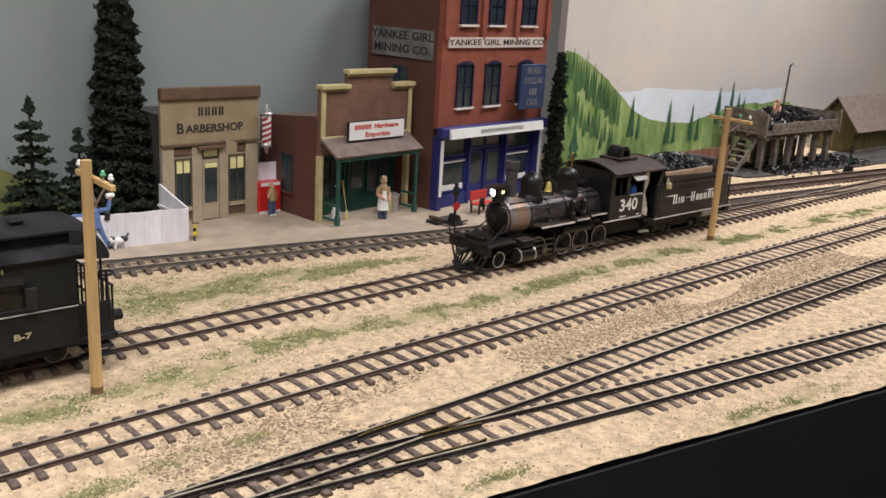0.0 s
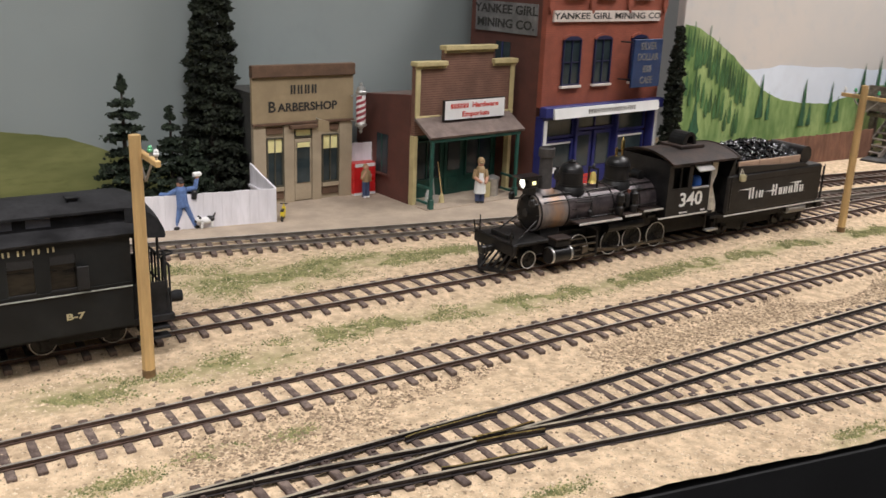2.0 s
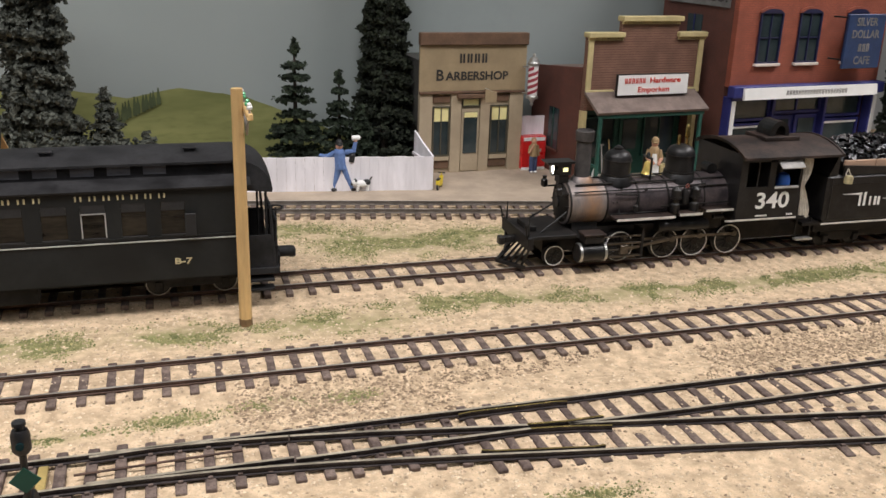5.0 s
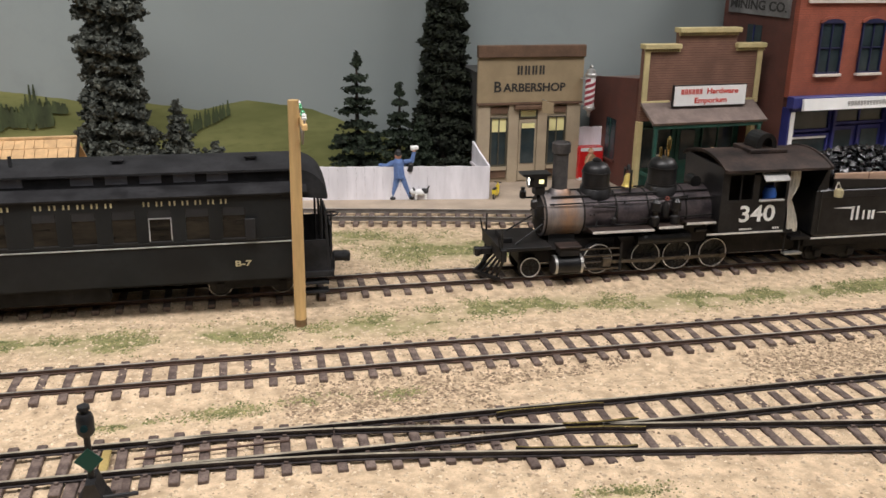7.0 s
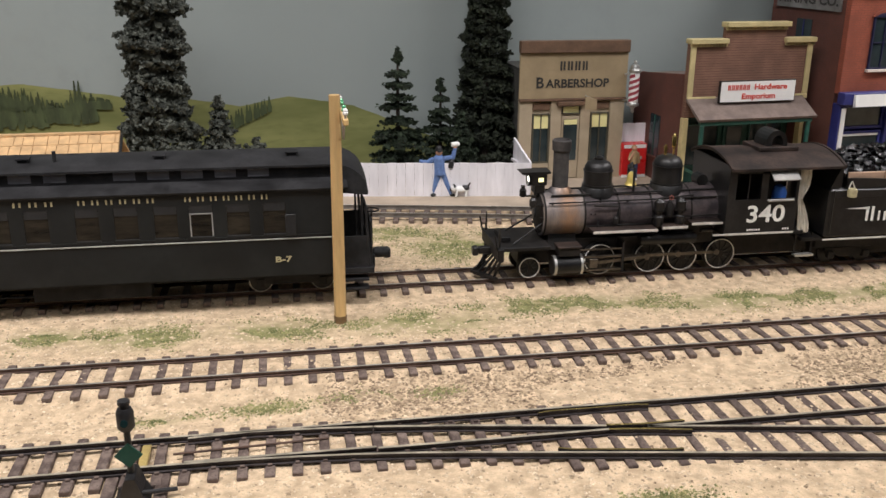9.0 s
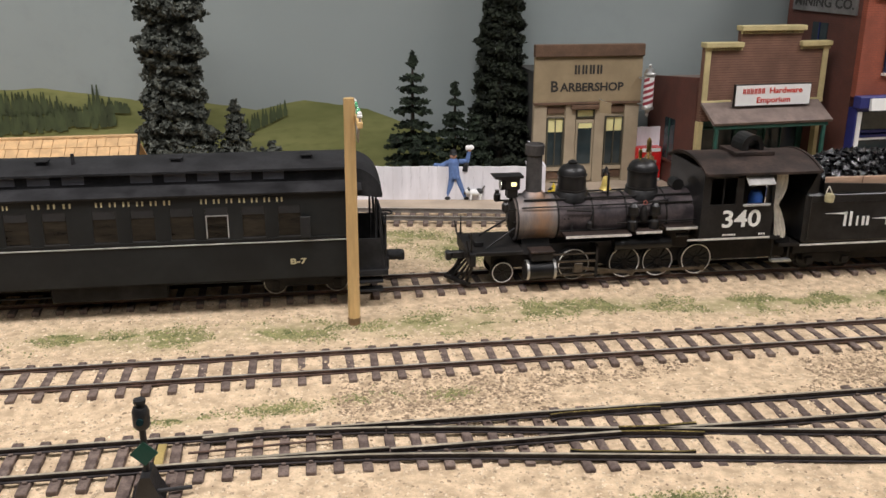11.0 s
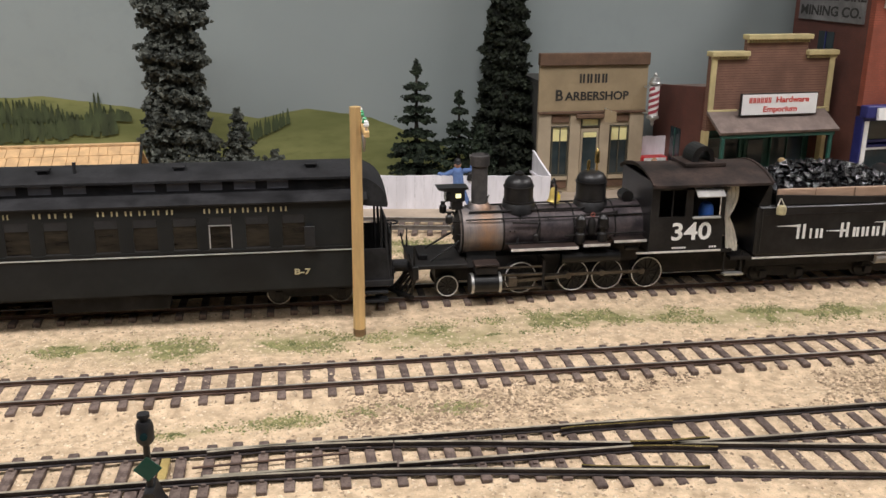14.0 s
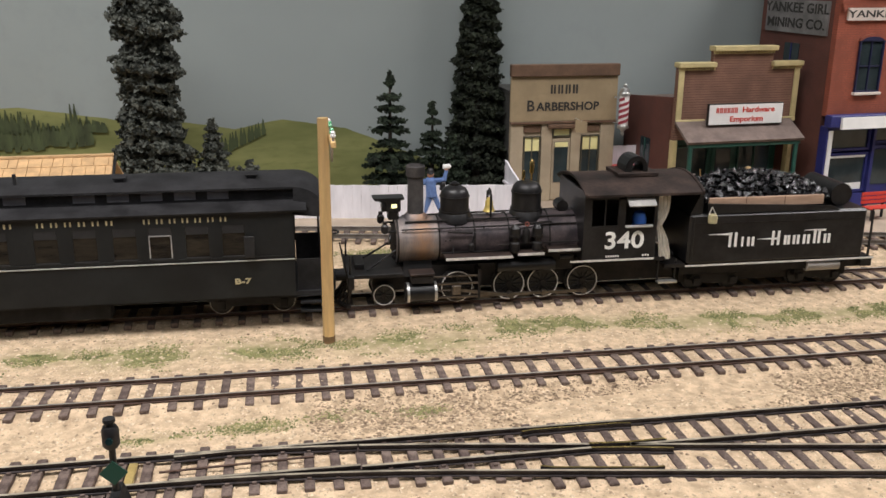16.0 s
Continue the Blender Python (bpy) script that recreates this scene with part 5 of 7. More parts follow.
def shingled_hut():
    s = thing("shingled_hut", "small hut with a fresh orange wooden shingle roof", "hut", -0.330, 0.600, -0.0048, 2)
    L = 0.1345
    part("body", B(0.004, L - 0.004, 0.006, 0.054, 0, 0.050), SHEDWOOD, s)
    part("gable", prism([(0.006, 0.050), (0.054, 0.050), (0.030, 0.0655)], 0.004, L - 0.004, "x"), BLACKP, s, "dark gable")
    part("roof_deck", prism([(-0.002, 0.0500), (0.030, 0.0668), (0.062, 0.0500), (0.062, 0.0488), (0.030, 0.0655), (-0.002, 0.0488)], 0.0, L, "x"), ROOFWOOD, s)
    rnd = random.Random(12)
    for row in range(4):
        x = -rnd.uniform(0, 0.004)
        while x < L - 0.001:
            w = rnd.uniform(0.0045, 0.0075)
            f0, f1 = row / 4, (row + 1) / 4 + 0.03
            y0, y1 = -0.0025 + 0.0325 * f0, -0.0025 + 0.0325 * min(1, f1)
            z0, z1 = 0.0502 + 0.0168 * f0 + 0.0009, 0.0502 + 0.0168 * min(1, f1) + 0.0004
            a, b = max(0.0, x) + 0.0001, min(L, x + w) - 0.0002
            if b - a > 0.0008:
                part("shingle", prism([(y0, z0), (y1, z1), (y1, z1 - 0.0006), (y0, z0 - 0.0008)], a, b, "x"), ROOFWOOD, s)
            x += w
    part("ridge_board", B(0, L, 0.0285, 0.0315, 0.0668, 0.0682, bevel=0.0002), ROOFWOOD, s)
    part("barge_board", prism([(-0.003, 0.0490), (0.030, 0.0665), (0.030, 0.0640), (-0.003, 0.0465)], L, L + 0.0012, "x"), BLACKP, s)


shingled_hut()

# ---- model trees ----
BARK = mat("bark", (0.045, 0.035, 0.028), 0.95, var=0.3, scale=200)
NEEDLE = mat("dark_needles", (0.020, 0.034, 0.022), 0.95, var=0.5, scale=160, fine=900, bump=0.5, col2=(0.045, 0.065, 0.035))
FROST = mat("grey_green_needles", (0.06, 0.07, 0.058), 0.95, var=0.5, scale=140, fine=900, bump=0.5, col2=(0.17, 0.18, 0.15))
DARKFOL = mat("black_green_foliage", (0.016, 0.022, 0.014), 0.95, var=0.5, scale=160, fine=900, bump=0.5, col2=(0.035, 0.045, 0.025))


def foliage(points, size, seed, flat=0.5):
    """Small ragged leaf clumps as crossed, bent triangles."""
    rnd = random.Random(seed)
    verts, faces = [], []
    for x, y, z in points:
        for _ in range(3):
            s = size * rnd.uniform(0.6, 1.3)
            c = Vector((x, y, z)) + Vector((rnd.gauss(0, size * 0.5), rnd.gauss(0, size * 0.5), rnd.gauss(0, size * 0.35)))
            q = Euler((rnd.uniform(-1, 1) * (1.6 - flat), rnd.uniform(-1, 1) * (1.6 - flat), rnd.random() * 6.3)).to_matrix()
            b = len(verts)
            for d in ((-1, -0.4, 0), (0.2, -0.9, 0.25), (1, 0.1, 0), (0.1, 0.9, 0.3), (0, 0, -0.3)):
                v = c + q @ (Vector(d) * s * rnd.uniform(0.7, 1.2))
                verts.append((v.x * U, v.y * U, v.z * U))
            faces += [(b, b + 1, b + 4), (b + 1, b + 2, b + 4), (b + 2, b + 3, b + 4), (b + 3, b, b + 4)]
    me = bpy.data.meshes.new("crown")
    me.from_pydata(verts, [], faces)
    return me


def conifer(label, x, y, h, radius, material, seed, dens=1.0, tiers=12, shape=0.9, low=0.10, clump=0.0022, droop=0.25):
    t = thing("model_conifer", label, "tree", x, y, 0, 0)
    rnd = random.Random(seed)
    part("trunk", R((0, 0, -0.001), (0, 0, h * 0.97), h * 0.016 + 0.0008, 0.0006, seg=8), BARK, t)
    pts = []
    limbs = bmesh.new()
    for i in range(tiers):
        f = low + (1 - low) * (i + rnd.uniform(-0.2, 0.2)) / tiers
        f = max(low, min(0.99, f))
        r = radius * max(0.06, (1 - (f - low) / (1 - low)) ** shape) * rnd.uniform(0.8, 1.15)
        n = rnd.randint(6, 9)
        for k in range(n):
            a = 2 * math.pi * (k + rnd.uniform(-0.3, 0.3)) / n + i
            rr = r * rnd.uniform(0.7, 1.15)
            tip = (rr * math.cos(a), rr * math.sin(a), f * h - droop * rr)
            rod(limbs, (0, 0, f * h), tip, 0.0004, 0.0002, seg=4)
            m = max(3, int(dens * rr / clump * 2.2))
            for j in range(m):
                u = (j + rnd.random()) / m
                wob = rr * 0.14 * (1.1 - u)
                pts.append((tip[0] * u + rnd.gauss(0, wob), tip[1] * u + rnd.gauss(0, wob), f * h - droop * rr * u + rnd.gauss(0, clump * 0.4)))
    for k in range(int(24 * dens)):
        f = rnd.uniform(0.9, 1.0)
        pts.append((rnd.gauss(0, 0.0006), rnd.gauss(0, 0.0006), f * h))
    part("limbs", limbs, BARK, t)
    me = foliage(pts, clump, seed + 1)
    me.materials.append(material)
    ob = new("crown", me)
    ob.parent = t
    return t


def bottlebrush(label, x, y, h, prof, material, seed, count, clump):
    """A dense column of foliage whose width follows a wandering profile."""
    t = thing("model_conifer", label, "tree", x, y, 0, 0)
    rnd = random.Random(seed)
    part("trunk", R((0, 0, -0.001), (0, 0, h * 0.98), 0.0032, 0.0008, seg=8), BARK, t)
    zs, rs = zip(*prof)
    pts = []
    for _ in range(count):
        z = rnd.uniform(zs[0], zs[-1])
        a = rnd.random() * 2 * math.pi
        r = float(np.interp(z, zs, rs)) * (1 + 0.30 * noise.noise((math.cos(a) * 1.3, math.sin(a) * 1.3, z * 90 + seed)) + 0.16 * math.sin(z * 520 + 2 * a))
        r *= rnd.uniform(0.55, 1.0) ** 0.5
        pts.append((r * math.cos(a), r * math.sin(a), z - 0.15 * r))
    me = foliage(pts, clump, seed + 1, flat=0.4)
    me.materials.append(material)
    ob = new("crown", me)
    ob.parent = t
    return t


bottlebrush("tall dense grey-green model spruce behind the track", -0.1855, 0.715, 0.185, [(0.004, 0.027), (0.03, 0.024), (0.06, 0.019), (0.09, 0.0145), (0.098, 0.017), (0.104, 0.021), (0.110, 0.0165), (0.118, 0.014), (0.128, 0.018), (0.137, 0.0185), (0.15, 0.013), (0.17, 0.008), (0.186, 0.002)], FROST, 21, 6500, 0.0019)
conifer("small grey-green model spruce beside the tall one", -0.150, 0.716, 0.068, 0.024, FROST, 31, 1.5, 13, 0.8, 0.05, 0.0016, 0.4)
conifer("low grey-green model bush behind the track", -0.128, 0.722, 0.040, 0.020, FROST, 33, 1.4, 8, 0.6, 0.05, 0.0016, 0.4)
conifer("open-branched dark green model spruce by the fence", -0.0323, 0.750, 0.0930, 0.027, NEEDLE, 41, 1.3, 11, 0.75, 0.06, 0.0015, 0.12)
conifer("small dark green model spruce by the fence", -0.0030, 0.748, 0.0720, 0.019, NEEDLE, 43, 1.3, 10, 0.75, 0.06, 0.0015, 0.2)
conifer("low dark green model spruce behind the fence", 0.010, 0.740, 0.050, 0.018, NEEDLE, 45, 1.3, 8, 0.7, 0.06, 0.0015, 0.2)
bottlebrush("tall narrow black-green model pine beside the barbershop", 0.0330, 0.768, 0.200, [(0.008, 0.020), (0.03, 0.024), (0.05, 0.021), (0.07, 0.0165), (0.10, 0.0145), (0.13, 0.0125), (0.16, 0.008), (0.20, 0.002)], DARKFOL, 51, 6000, 0.0017)
# One dark column serves for both the foliage and the shadow in this gap.
bottlebrush("dark model pine filling the shaded gap beside the brick building", 0.3985, 0.688, 0.125, [(0.004, 0.007), (0.04, 0.0075), (0.09, 0.006), (0.126, 0.002)], DARKFOL, 61, 1500, 0.0016)

# ---- the locomotive and tender, as they stand at the end of the shot ----
LBLACK = mat("engine_black", (0.0095, 0.0095, 0.0103), 0.38, 0.0, var=0.4, scale=120, fine=700, bump=0.12, col2=(0.020, 0.019, 0.019), spec=0.4)
SOOT = mat("weathered_black", (0.0115, 0.0108, 0.0110), 0.6, 0.0, var=0.5, scale=90, fine=600, bump=0.25, col2=(0.024, 0.020, 0.018), spec=0.3)
JACKET = mat("boiler_jacket", (0.066, 0.055, 0.062), 0.40, 0.35, var=0.4, scale=110, fine=700, bump=0.15, col2=(0.125, 0.10, 0.10))
SMOKEB = mat("heat_stained_smokebox", (0.21, 0.195, 0.20), 0.45, 0.35, var=0.25, scale=90, fine=600, bump=0.2, col2=(0.30, 0.25, 0.225), stretch=(1.8, 1, 0.3))
rust_streak(SMOKEB, -0.0418 * U, 0.0042 * U)
STACK = mat("soot_grey_stack", (0.040, 0.037, 0.037), 0.7, 0.0, var=0.5, scale=70, fine=500, bump=0.2, col2=(0.075, 0.066, 0.062))
CABROOF = mat("sooty_brown_roof", (0.024, 0.017, 0.0145), 0.65, 0.0, var=0.5, scale=70, fine=500, bump=0.25, col2=(0.055, 0.036, 0.029), spec=0.3)
TYRE = mat("white_tyre", (0.78, 0.76, 0.73), 0.4, 0.0, var=0.10, scale=300)
STEEL = mat("rod_steel", (0.13, 0.11, 0.09), 0.4, 0.8, var=0.35, scale=150, fine=700)
PEARL = mat("pale_running_board_edge", (0.60, 0.57, 0.53), 0.5, var=0.2, scale=200)
WHITEL = mat("white_lettering", (0.86, 0.86, 0.83), 0.5, var=0.04)
GOLDL = mat("dull_gold_lettering", (0.50, 0.44, 0.26), 0.5, var=0.1)
CANVAS = mat("canvas_curtain", (0.64, 0.60, 0.52), 0.85, var=0.25, scale=200, fine=700, bump=0.4, stretch=(1, 1, 0.3))
PLANK = mat("coal_board_wood", (0.40, 0.27, 0.19), 0.75, var=0.25, scale=120, fine=600, bump=0.3, stretch=(0.2, 1, 1))
LAMPGLOW = mat("headlight_glow", (1.0, 0.93, 0.78), 0.3, var=0.02, glow=9.0)
# Brighter, less metallic copy of the brass, with the bell's shine in its colour.
BELL = mat("shine_tinted_bell_brass", (0.86, 0.66, 0.20), 0.38, 0.55, var=0.15, scale=200, bump=0.05)
YC = 0.5462
LOCO = thing("steam_locomotive", "black narrow-gauge steam locomotive with tender, white tyres and lettering", "locomotive")
ROLLERS = []      # part, x, y, z, radius


def wheel(parent, x, z, r, name, spokes, crank=0.0, sides=(-1, 1), tyre=TYRE, rim_w=0.00042):
    for sgn in sides:
        y = YC + sgn * 0.0091
        bm = lathe([(r * 0.2, -0.0010), (r - 0.0012, -0.0008), (r - 0.0004, -0.0011), (r - 0.0001, 0.0008), (r + 0.0006, 0.0010), (r + 0.0006, 0.0014), (r * 0.2, 0.0014)], "y", (0, 0, 0), 32)
        if sgn > 0:
            bmesh.ops.rotate(bm, verts=bm.verts, matrix=Matrix.Rotation(math.pi, 3, "Z"))
        w = part(name, bm, LBLACK, parent, "", True)
        part("tyre", ring(bmesh.new(), (0, sgn * 0.00125, 0), r - 0.0001, rim_w, 0.0005, seg=40), tyre, w, "white-painted tyre edge")
        for k in range(spokes):
            a = 2 * math.pi * k / spokes
            part("spoke", R((0, sgn * 0.0011, 0), (math.sin(a) * (r - 0.0010), sgn * 0.0011, math.cos(a) * (r - 0.0010)), 0.00045, 0.00035, seg=5), LBLACK, w)
        part("hub", R((0, sgn * 0.0008, 0), (0, sgn * 0.0019, 0), r * 0.22, seg=14), SOOT, w)
        if crank:
            part("crank_pin", R((0, sgn * 0.001, crank), (0, sgn * 0.0050, crank), 0.0009, seg=10), STEEL, w)
            part("counterweight", prism([(math.sin(a) * (r - 0.0011), -math.cos(a) * (r - 0.0011)) for a in np.linspace(-0.75, 0.75, 9)], sgn * 0.0010, sgn * 0.0016, "y"), LBLACK, w)
        w.matrix_local = pose(x * U, y * U, z * U)
        ROLLERS.append((w, x, y, z, r))
    part("axle", R((x, YC - 0.0085, z), (x, YC + 0.0085, z), 0.0011, seg=8), SOOT, parent)


RD, CRANK = 0.0079, 0.0042
DRIVERS = (-0.0250, 0.0010, 0.0183, 0.0386)
for xd in DRIVERS:
    wheel(LOCO, xd, RT + RD, RD, "driving_wheel", 12, CRANK)
wheel(LOCO, -0.0607, RT + 0.0053, 0.0053, "pilot_wheel", 8)


def rods():
    """Coupling rods, main rods and crossheads, each a part that moves on the engine."""
    made = []
    for sgn in (-1, 1):
        y = YC + sgn * 0.0134
        bm = bmesh.new()
        for a, b in zip(DRIVERS, DRIVERS[1:]):
            box(bm, a, b, -0.0004, 0.0004, -0.0007, 0.0007)
        for a in DRIVERS:
            rod(bm, (a, -0.0008, 0), (a, 0.0008, 0), 0.0015, seg=12)
        made.append(("coupling", part("coupling_rod", bm, STEEL, LOCO), y))
        y2 = YC + sgn * 0.0152
        Lm = DRIVERS[1] - (-0.0265)
        bm = box(bmesh.new(), 0, Lm, -0.0004, 0.0004, -0.0008, 0.0008)
        for a in (0, Lm):
            rod(bm, (a, -0.0008, 0), (a, 0.0008, 0), 0.0016, seg=12)
        made.append(("main", part("main_rod", bm, STEEL, LOCO), y2))
        bm = box(bmesh.new(), -0.0022, 0.0022, -0.0012, 0.0012, -0.0024, 0.0024, bevel=0.0003)
        rod(bm, (-0.0120, 0, 0), (-0.002, 0, 0), 0.0005, seg=8)
        made.append(("cross", part("crosshead", bm, STEEL, LOCO), y2))
    return made


RODS = rods()


def engine():
    L = LOCO
    # frame and front deck
    part("frame", B(-0.066, 0.078, YC - 0.0070, YC + 0.0070, 0.0110, 0.0225), SOOT, L)
    part("front_deck", B(-0.0765, -0.052, YC - 0.0165, YC + 0.0165, 0.0205, 0.0225, bevel=0.0003), SOOT, L)
    part("buffer_beam", B(-0.0785, -0.0755, YC - 0.0185, YC + 0.0185, 0.0160, 0.0225, bevel=0.0004), SOOT, L)
    pil = thing("pilot", "", "", 0, 0, 0)
    pil.parent = L
    for k in range(9):
        f = (k - 4) / 4
        part("pilot_bar", R((-0.0770, YC + f * 0.0165, 0.0158), (-0.0785 - 0.0085 * (1 - abs(f)), YC + f * 0.0110, 0.0060), 0.0007, seg=6), SOOT, pil)
    part("pilot_foot", prism([(-0.0790, YC - 0.0135), (-0.0880, YC), (-0.0790, YC + 0.0135), (-0.0770, YC + 0.0135), (-0.0850, YC), (-0.0770, YC - 0.0135)], 0.0050, 0.0066, "z"), SOOT, pil)
    c = part("coupler", B(-0.0845, -0.0780, YC - 0.0016, YC + 0.0016, 0.0150, 0.0185, bevel=0.0004), LBLACK, L)
    part("knuckle", B(-0.0875, -0.0845, YC - 0.0028, YC + 0.0014, 0.0145, 0.0190, bevel=0.0006), LBLACK, c)
    part("cut_lever", R((-0.0792, YC - 0.018, 0.0235), (-0.0792, YC + 0.018, 0.0235), 0.0004, seg=6), SOOT, L)
    for y in (-0.0150, 0.0150):
        part("flag_post", R((-0.0772, YC + y, 0.0225), (-0.0772, YC + y, 0.0320), 0.0006, 0.0003, seg=6), LBLACK, L)
        part("deck_step", R((-0.0785, YC + y * 1.15, 0.0215), (-0.0800, YC + y * 1.15, 0.0290), 0.0004, seg=6), SOOT, L)
        part("deck_brace", R((-0.0690, YC + y * 0.7, 0.0225), (-0.0540, YC + y * 0.55, 0.0320), 0.0005, seg=6), LBLACK, L)
    part("toolbox", B(-0.0745, -0.0700, YC - 0.008, YC + 0.008, 0.0226, 0.0252, bevel=0.0003), SOOT, L)
    # boiler
    zb, rb = 0.0345, 0.0112
    part("smokebox", lathe([(0.0100, -0.0545), (0.0112, -0.0538), (0.0112, -0.0340)], "x", (0, YC, zb), 40), SMOKEB, L, "heat-stained grey and rust smokebox", True)
    fr = part("smokebox_front", lathe([(0.0002, -0.0566), (0.0040, -0.0562), (0.0080, -0.0553), (0.0100, -0.0545), (0.0105, -0.0540)], "x", (0, YC, zb), 36), SOOT, L, "", True)
    part("number_plate", R((-0.0571, YC, zb), (-0.0564, YC, zb), 0.0024, seg=18), LBLACK, fr)
    for k in range(8):
        a = 2 * math.pi * k / 8
        part("dog_clamp", R((-0.0556, YC + 0.0084 * math.cos(a), zb + 0.0084 * math.sin(a)), (-0.0540, YC + 0.0100 * math.cos(a), zb + 0.0100 * math.sin(a)), 0.0005, seg=6), SOOT, fr)
    b = part("boiler", lathe([(rb, -0.0339), (rb, 0.008), (rb + 0.0006, 0.012), (rb + 0.0012, 0.020), (rb + 0.0012, 0.0350)], "x", (0, YC, zb), 40), JACKET, L, "grey-brown boiler jacket", True)
    for x in (-0.0536, -0.0338, -0.0165, 0.0005, 0.0205):
        part("boiler_band", ring(bmesh.new(), (x, YC, zb), rb + 0.0004 + (0.0010 if x > 0.01 else 0), 0.0006, 0.0008, "x", 40), SOOT, b)
    part("saddle", prism([(YC - 0.009, 0.018), (YC + 0.009, 0.018), (YC + 0.0065, 0.026), (YC - 0.0065, 0.026)], -0.0510, -0.0370, "x"), SOOT, L)
    part("firebox", B(0.010, 0.034, YC - 0.0105, YC + 0.0105, 0.0185, 0.0330, bevel=0.001), SOOT, L)
    st = part("smokestack", lathe([(0.0048, 0.0445), (0.0039, 0.0465), (0.0038, 0.0655), (0.0046, 0.0660), (0.0047, 0.0706), (0.0040, 0.0712), (0.0034, 0.0695)], "z", (-0.0440, YC, 0), 28), STACK, L, "tall soot-grey straight stack", True)
    part("stack_base", lathe([(0.0064, 0.0440), (0.0058, 0.0462), (0.0044, 0.0478)], "z", (-0.0440, YC, 0), 28), SMOKEB, st, "", True)
    # domes
    for xd, r, zt, lab in ((-0.0248, 0.0070, 0.0612, "sand_dome"), (0.0112, 0.0073, 0.0625, "steam_dome")):
        dm = part(lab, lathe([(r + 0.0016, 0.0430), (r + 0.0008, 0.0470), (r, 0.0480), (r, zt - 0.0060), (r * 0.96, zt - 0.0038), (r * 0.78, zt - 0.0018), (r * 0.4, zt - 0.0005), (r * 0.1, zt)], "z", (xd, YC, 0), 32), LBLACK, L, "glossy black dome", True)
        part("dome_ring", ring(bmesh.new(), (xd, YC, 0.0482), r + 0.0006, 0.0008, 0.0008, "z", 32), LBLACK, dm)
        part("dome_ring", ring(bmesh.new(), (xd, YC, zt - 0.0058), r + 0.0004, 0.0008, 0.0006, "z", 32), LBLACK, dm)
        if lab == "sand_dome":
            part("filler_cap", lathe([(0.0022, 0.0604), (0.0024, 0.0617), (0.0008, 0.0627)], "z", (xd, YC, 0), 16), LBLACK, dm, "", True)
            for s in (-1, 1):
                part("sand_pipe", R((xd, YC + s * 0.0072, 0.047), (xd - 0.003, YC + s * 0.0120, 0.028), 0.0005, seg=6), LBLACK, dm)
        else:
            w1 = part("whistle", lathe([(0.0005, 0.0618), (0.0005, 0.0655), (0.0012, 0.0660), (0.0012, 0.0712), (0.0003, 0.0728)], "z", (xd + 0.0020, YC - 0.001, 0), 12), BRASS, dm, "brass steam whistle", True)
            part("safety_valve", lathe([(0.0008, 0.0618), (0.0009, 0.0660), (0.0004, 0.0672)], "z", (xd - 0.0018, YC, 0), 12), BRASS, dm, "brass safety valve", True)
    # bell
    bell = part("bell", lathe([(0.0030, 0.0474), (0.0024, 0.0484), (0.0020, 0.0500), (0.0018, 0.0522), (0.0012, 0.0536), (0.0003, 0.0541)], "z", (-0.0075, YC, 0), 18), BELL, L, "brass bell with its shine in the colour", True)
    for s in (-1, 1):
        part("bell_post", R((-0.0075, YC + s * 0.0040, 0.0450), (-0.0075, YC + s * 0.0040, 0.0560), 0.0006, seg=6), LBLACK, bell)
    part("bell_yoke", R((-0.0075, YC - 0.0042, 0.0560), (-0.0075, YC + 0.0042, 0.0560), 0.0007, seg=6), LBLACK, bell)
    part("bell_finial", lathe([(0.0009, 0.0555), (0.0013, 0.0566), (0.0008, 0.0580), (0.0003, 0.0588)], "z", (-0.0075, YC, 0), 10), LBLACK, bell, "", True)
    # headlight
    hl = part("headlight", B(-0.0590, -0.0515, YC - 0.0036, YC + 0.0036, 0.0492, 0.0552, bevel=0.0005), LBLACK, L)
    part("visor", prism([(-0.0650, 0.0562), (-0.0640, 0.0550), (-0.0590, 0.0542), (-0.0500, 0.0552), (-0.0500, 0.0562)], YC - 0.0042, YC + 0.0042, "y"), LBLACK, hl)
    part("lamp_rim", ring(bmesh.new(), (-0.0597, YC, 0.0520), 0.0034, 0.0007, 0.0018, "x", 24), LBLACK, hl)
    part("reflector", R((-0.0595, YC, 0.0520), (-0.0591, YC, 0.0520), 0.0027, seg=20), LAMPGLOW, hl, "lit headlight")
    part("side_glass", B(-0.0560, -0.0535, YC - 0.0039, YC - 0.0037, 0.0512, 0.0532), mat("number_glass_glow", (1.0, 0.9, 0.45), 0.3, glow=1.2), hl, "glowing number glass")
    part("bracket", B(-0.0575, -0.0525, YC - 0.0028, YC + 0.0028, 0.0452, 0.0491), LBLACK, hl)
    for s in (-1, 1):
        mk = part("marker_lamp", lathe([(0.0012, 0.0405), (0.0018, 0.0412), (0.0018, 0.0440), (0.0010, 0.0450), (0.0012, 0.0462)], "z", (-0.0600, YC + s * 0.0095, 0), 12), LBLACK, L, "", True)
        part("marker_bracket", R((-0.0545, YC + s * 0.0085, 0.0410), (-0.0600, YC + s * 0.0095, 0.0408), 0.0005, seg=6), LBLACK, mk)
    # cylinders and valve gear
    for s in (-1, 1):
        y = YC + s * 0.0155
        cy = part("cylinder", R((-0.0495, y, 0.0124), (-0.0365, y, 0.0124), 0.0046, seg=24), LBLACK, L, "", True)
        for xe in (-0.0500, -0.0368):
            part("cylinder_band", ring(bmesh.new(), (xe, y, 0.0124), 0.0050, 0.0010, 0.0012, "x", 28), SILVER, cy, "polished cylinder band")
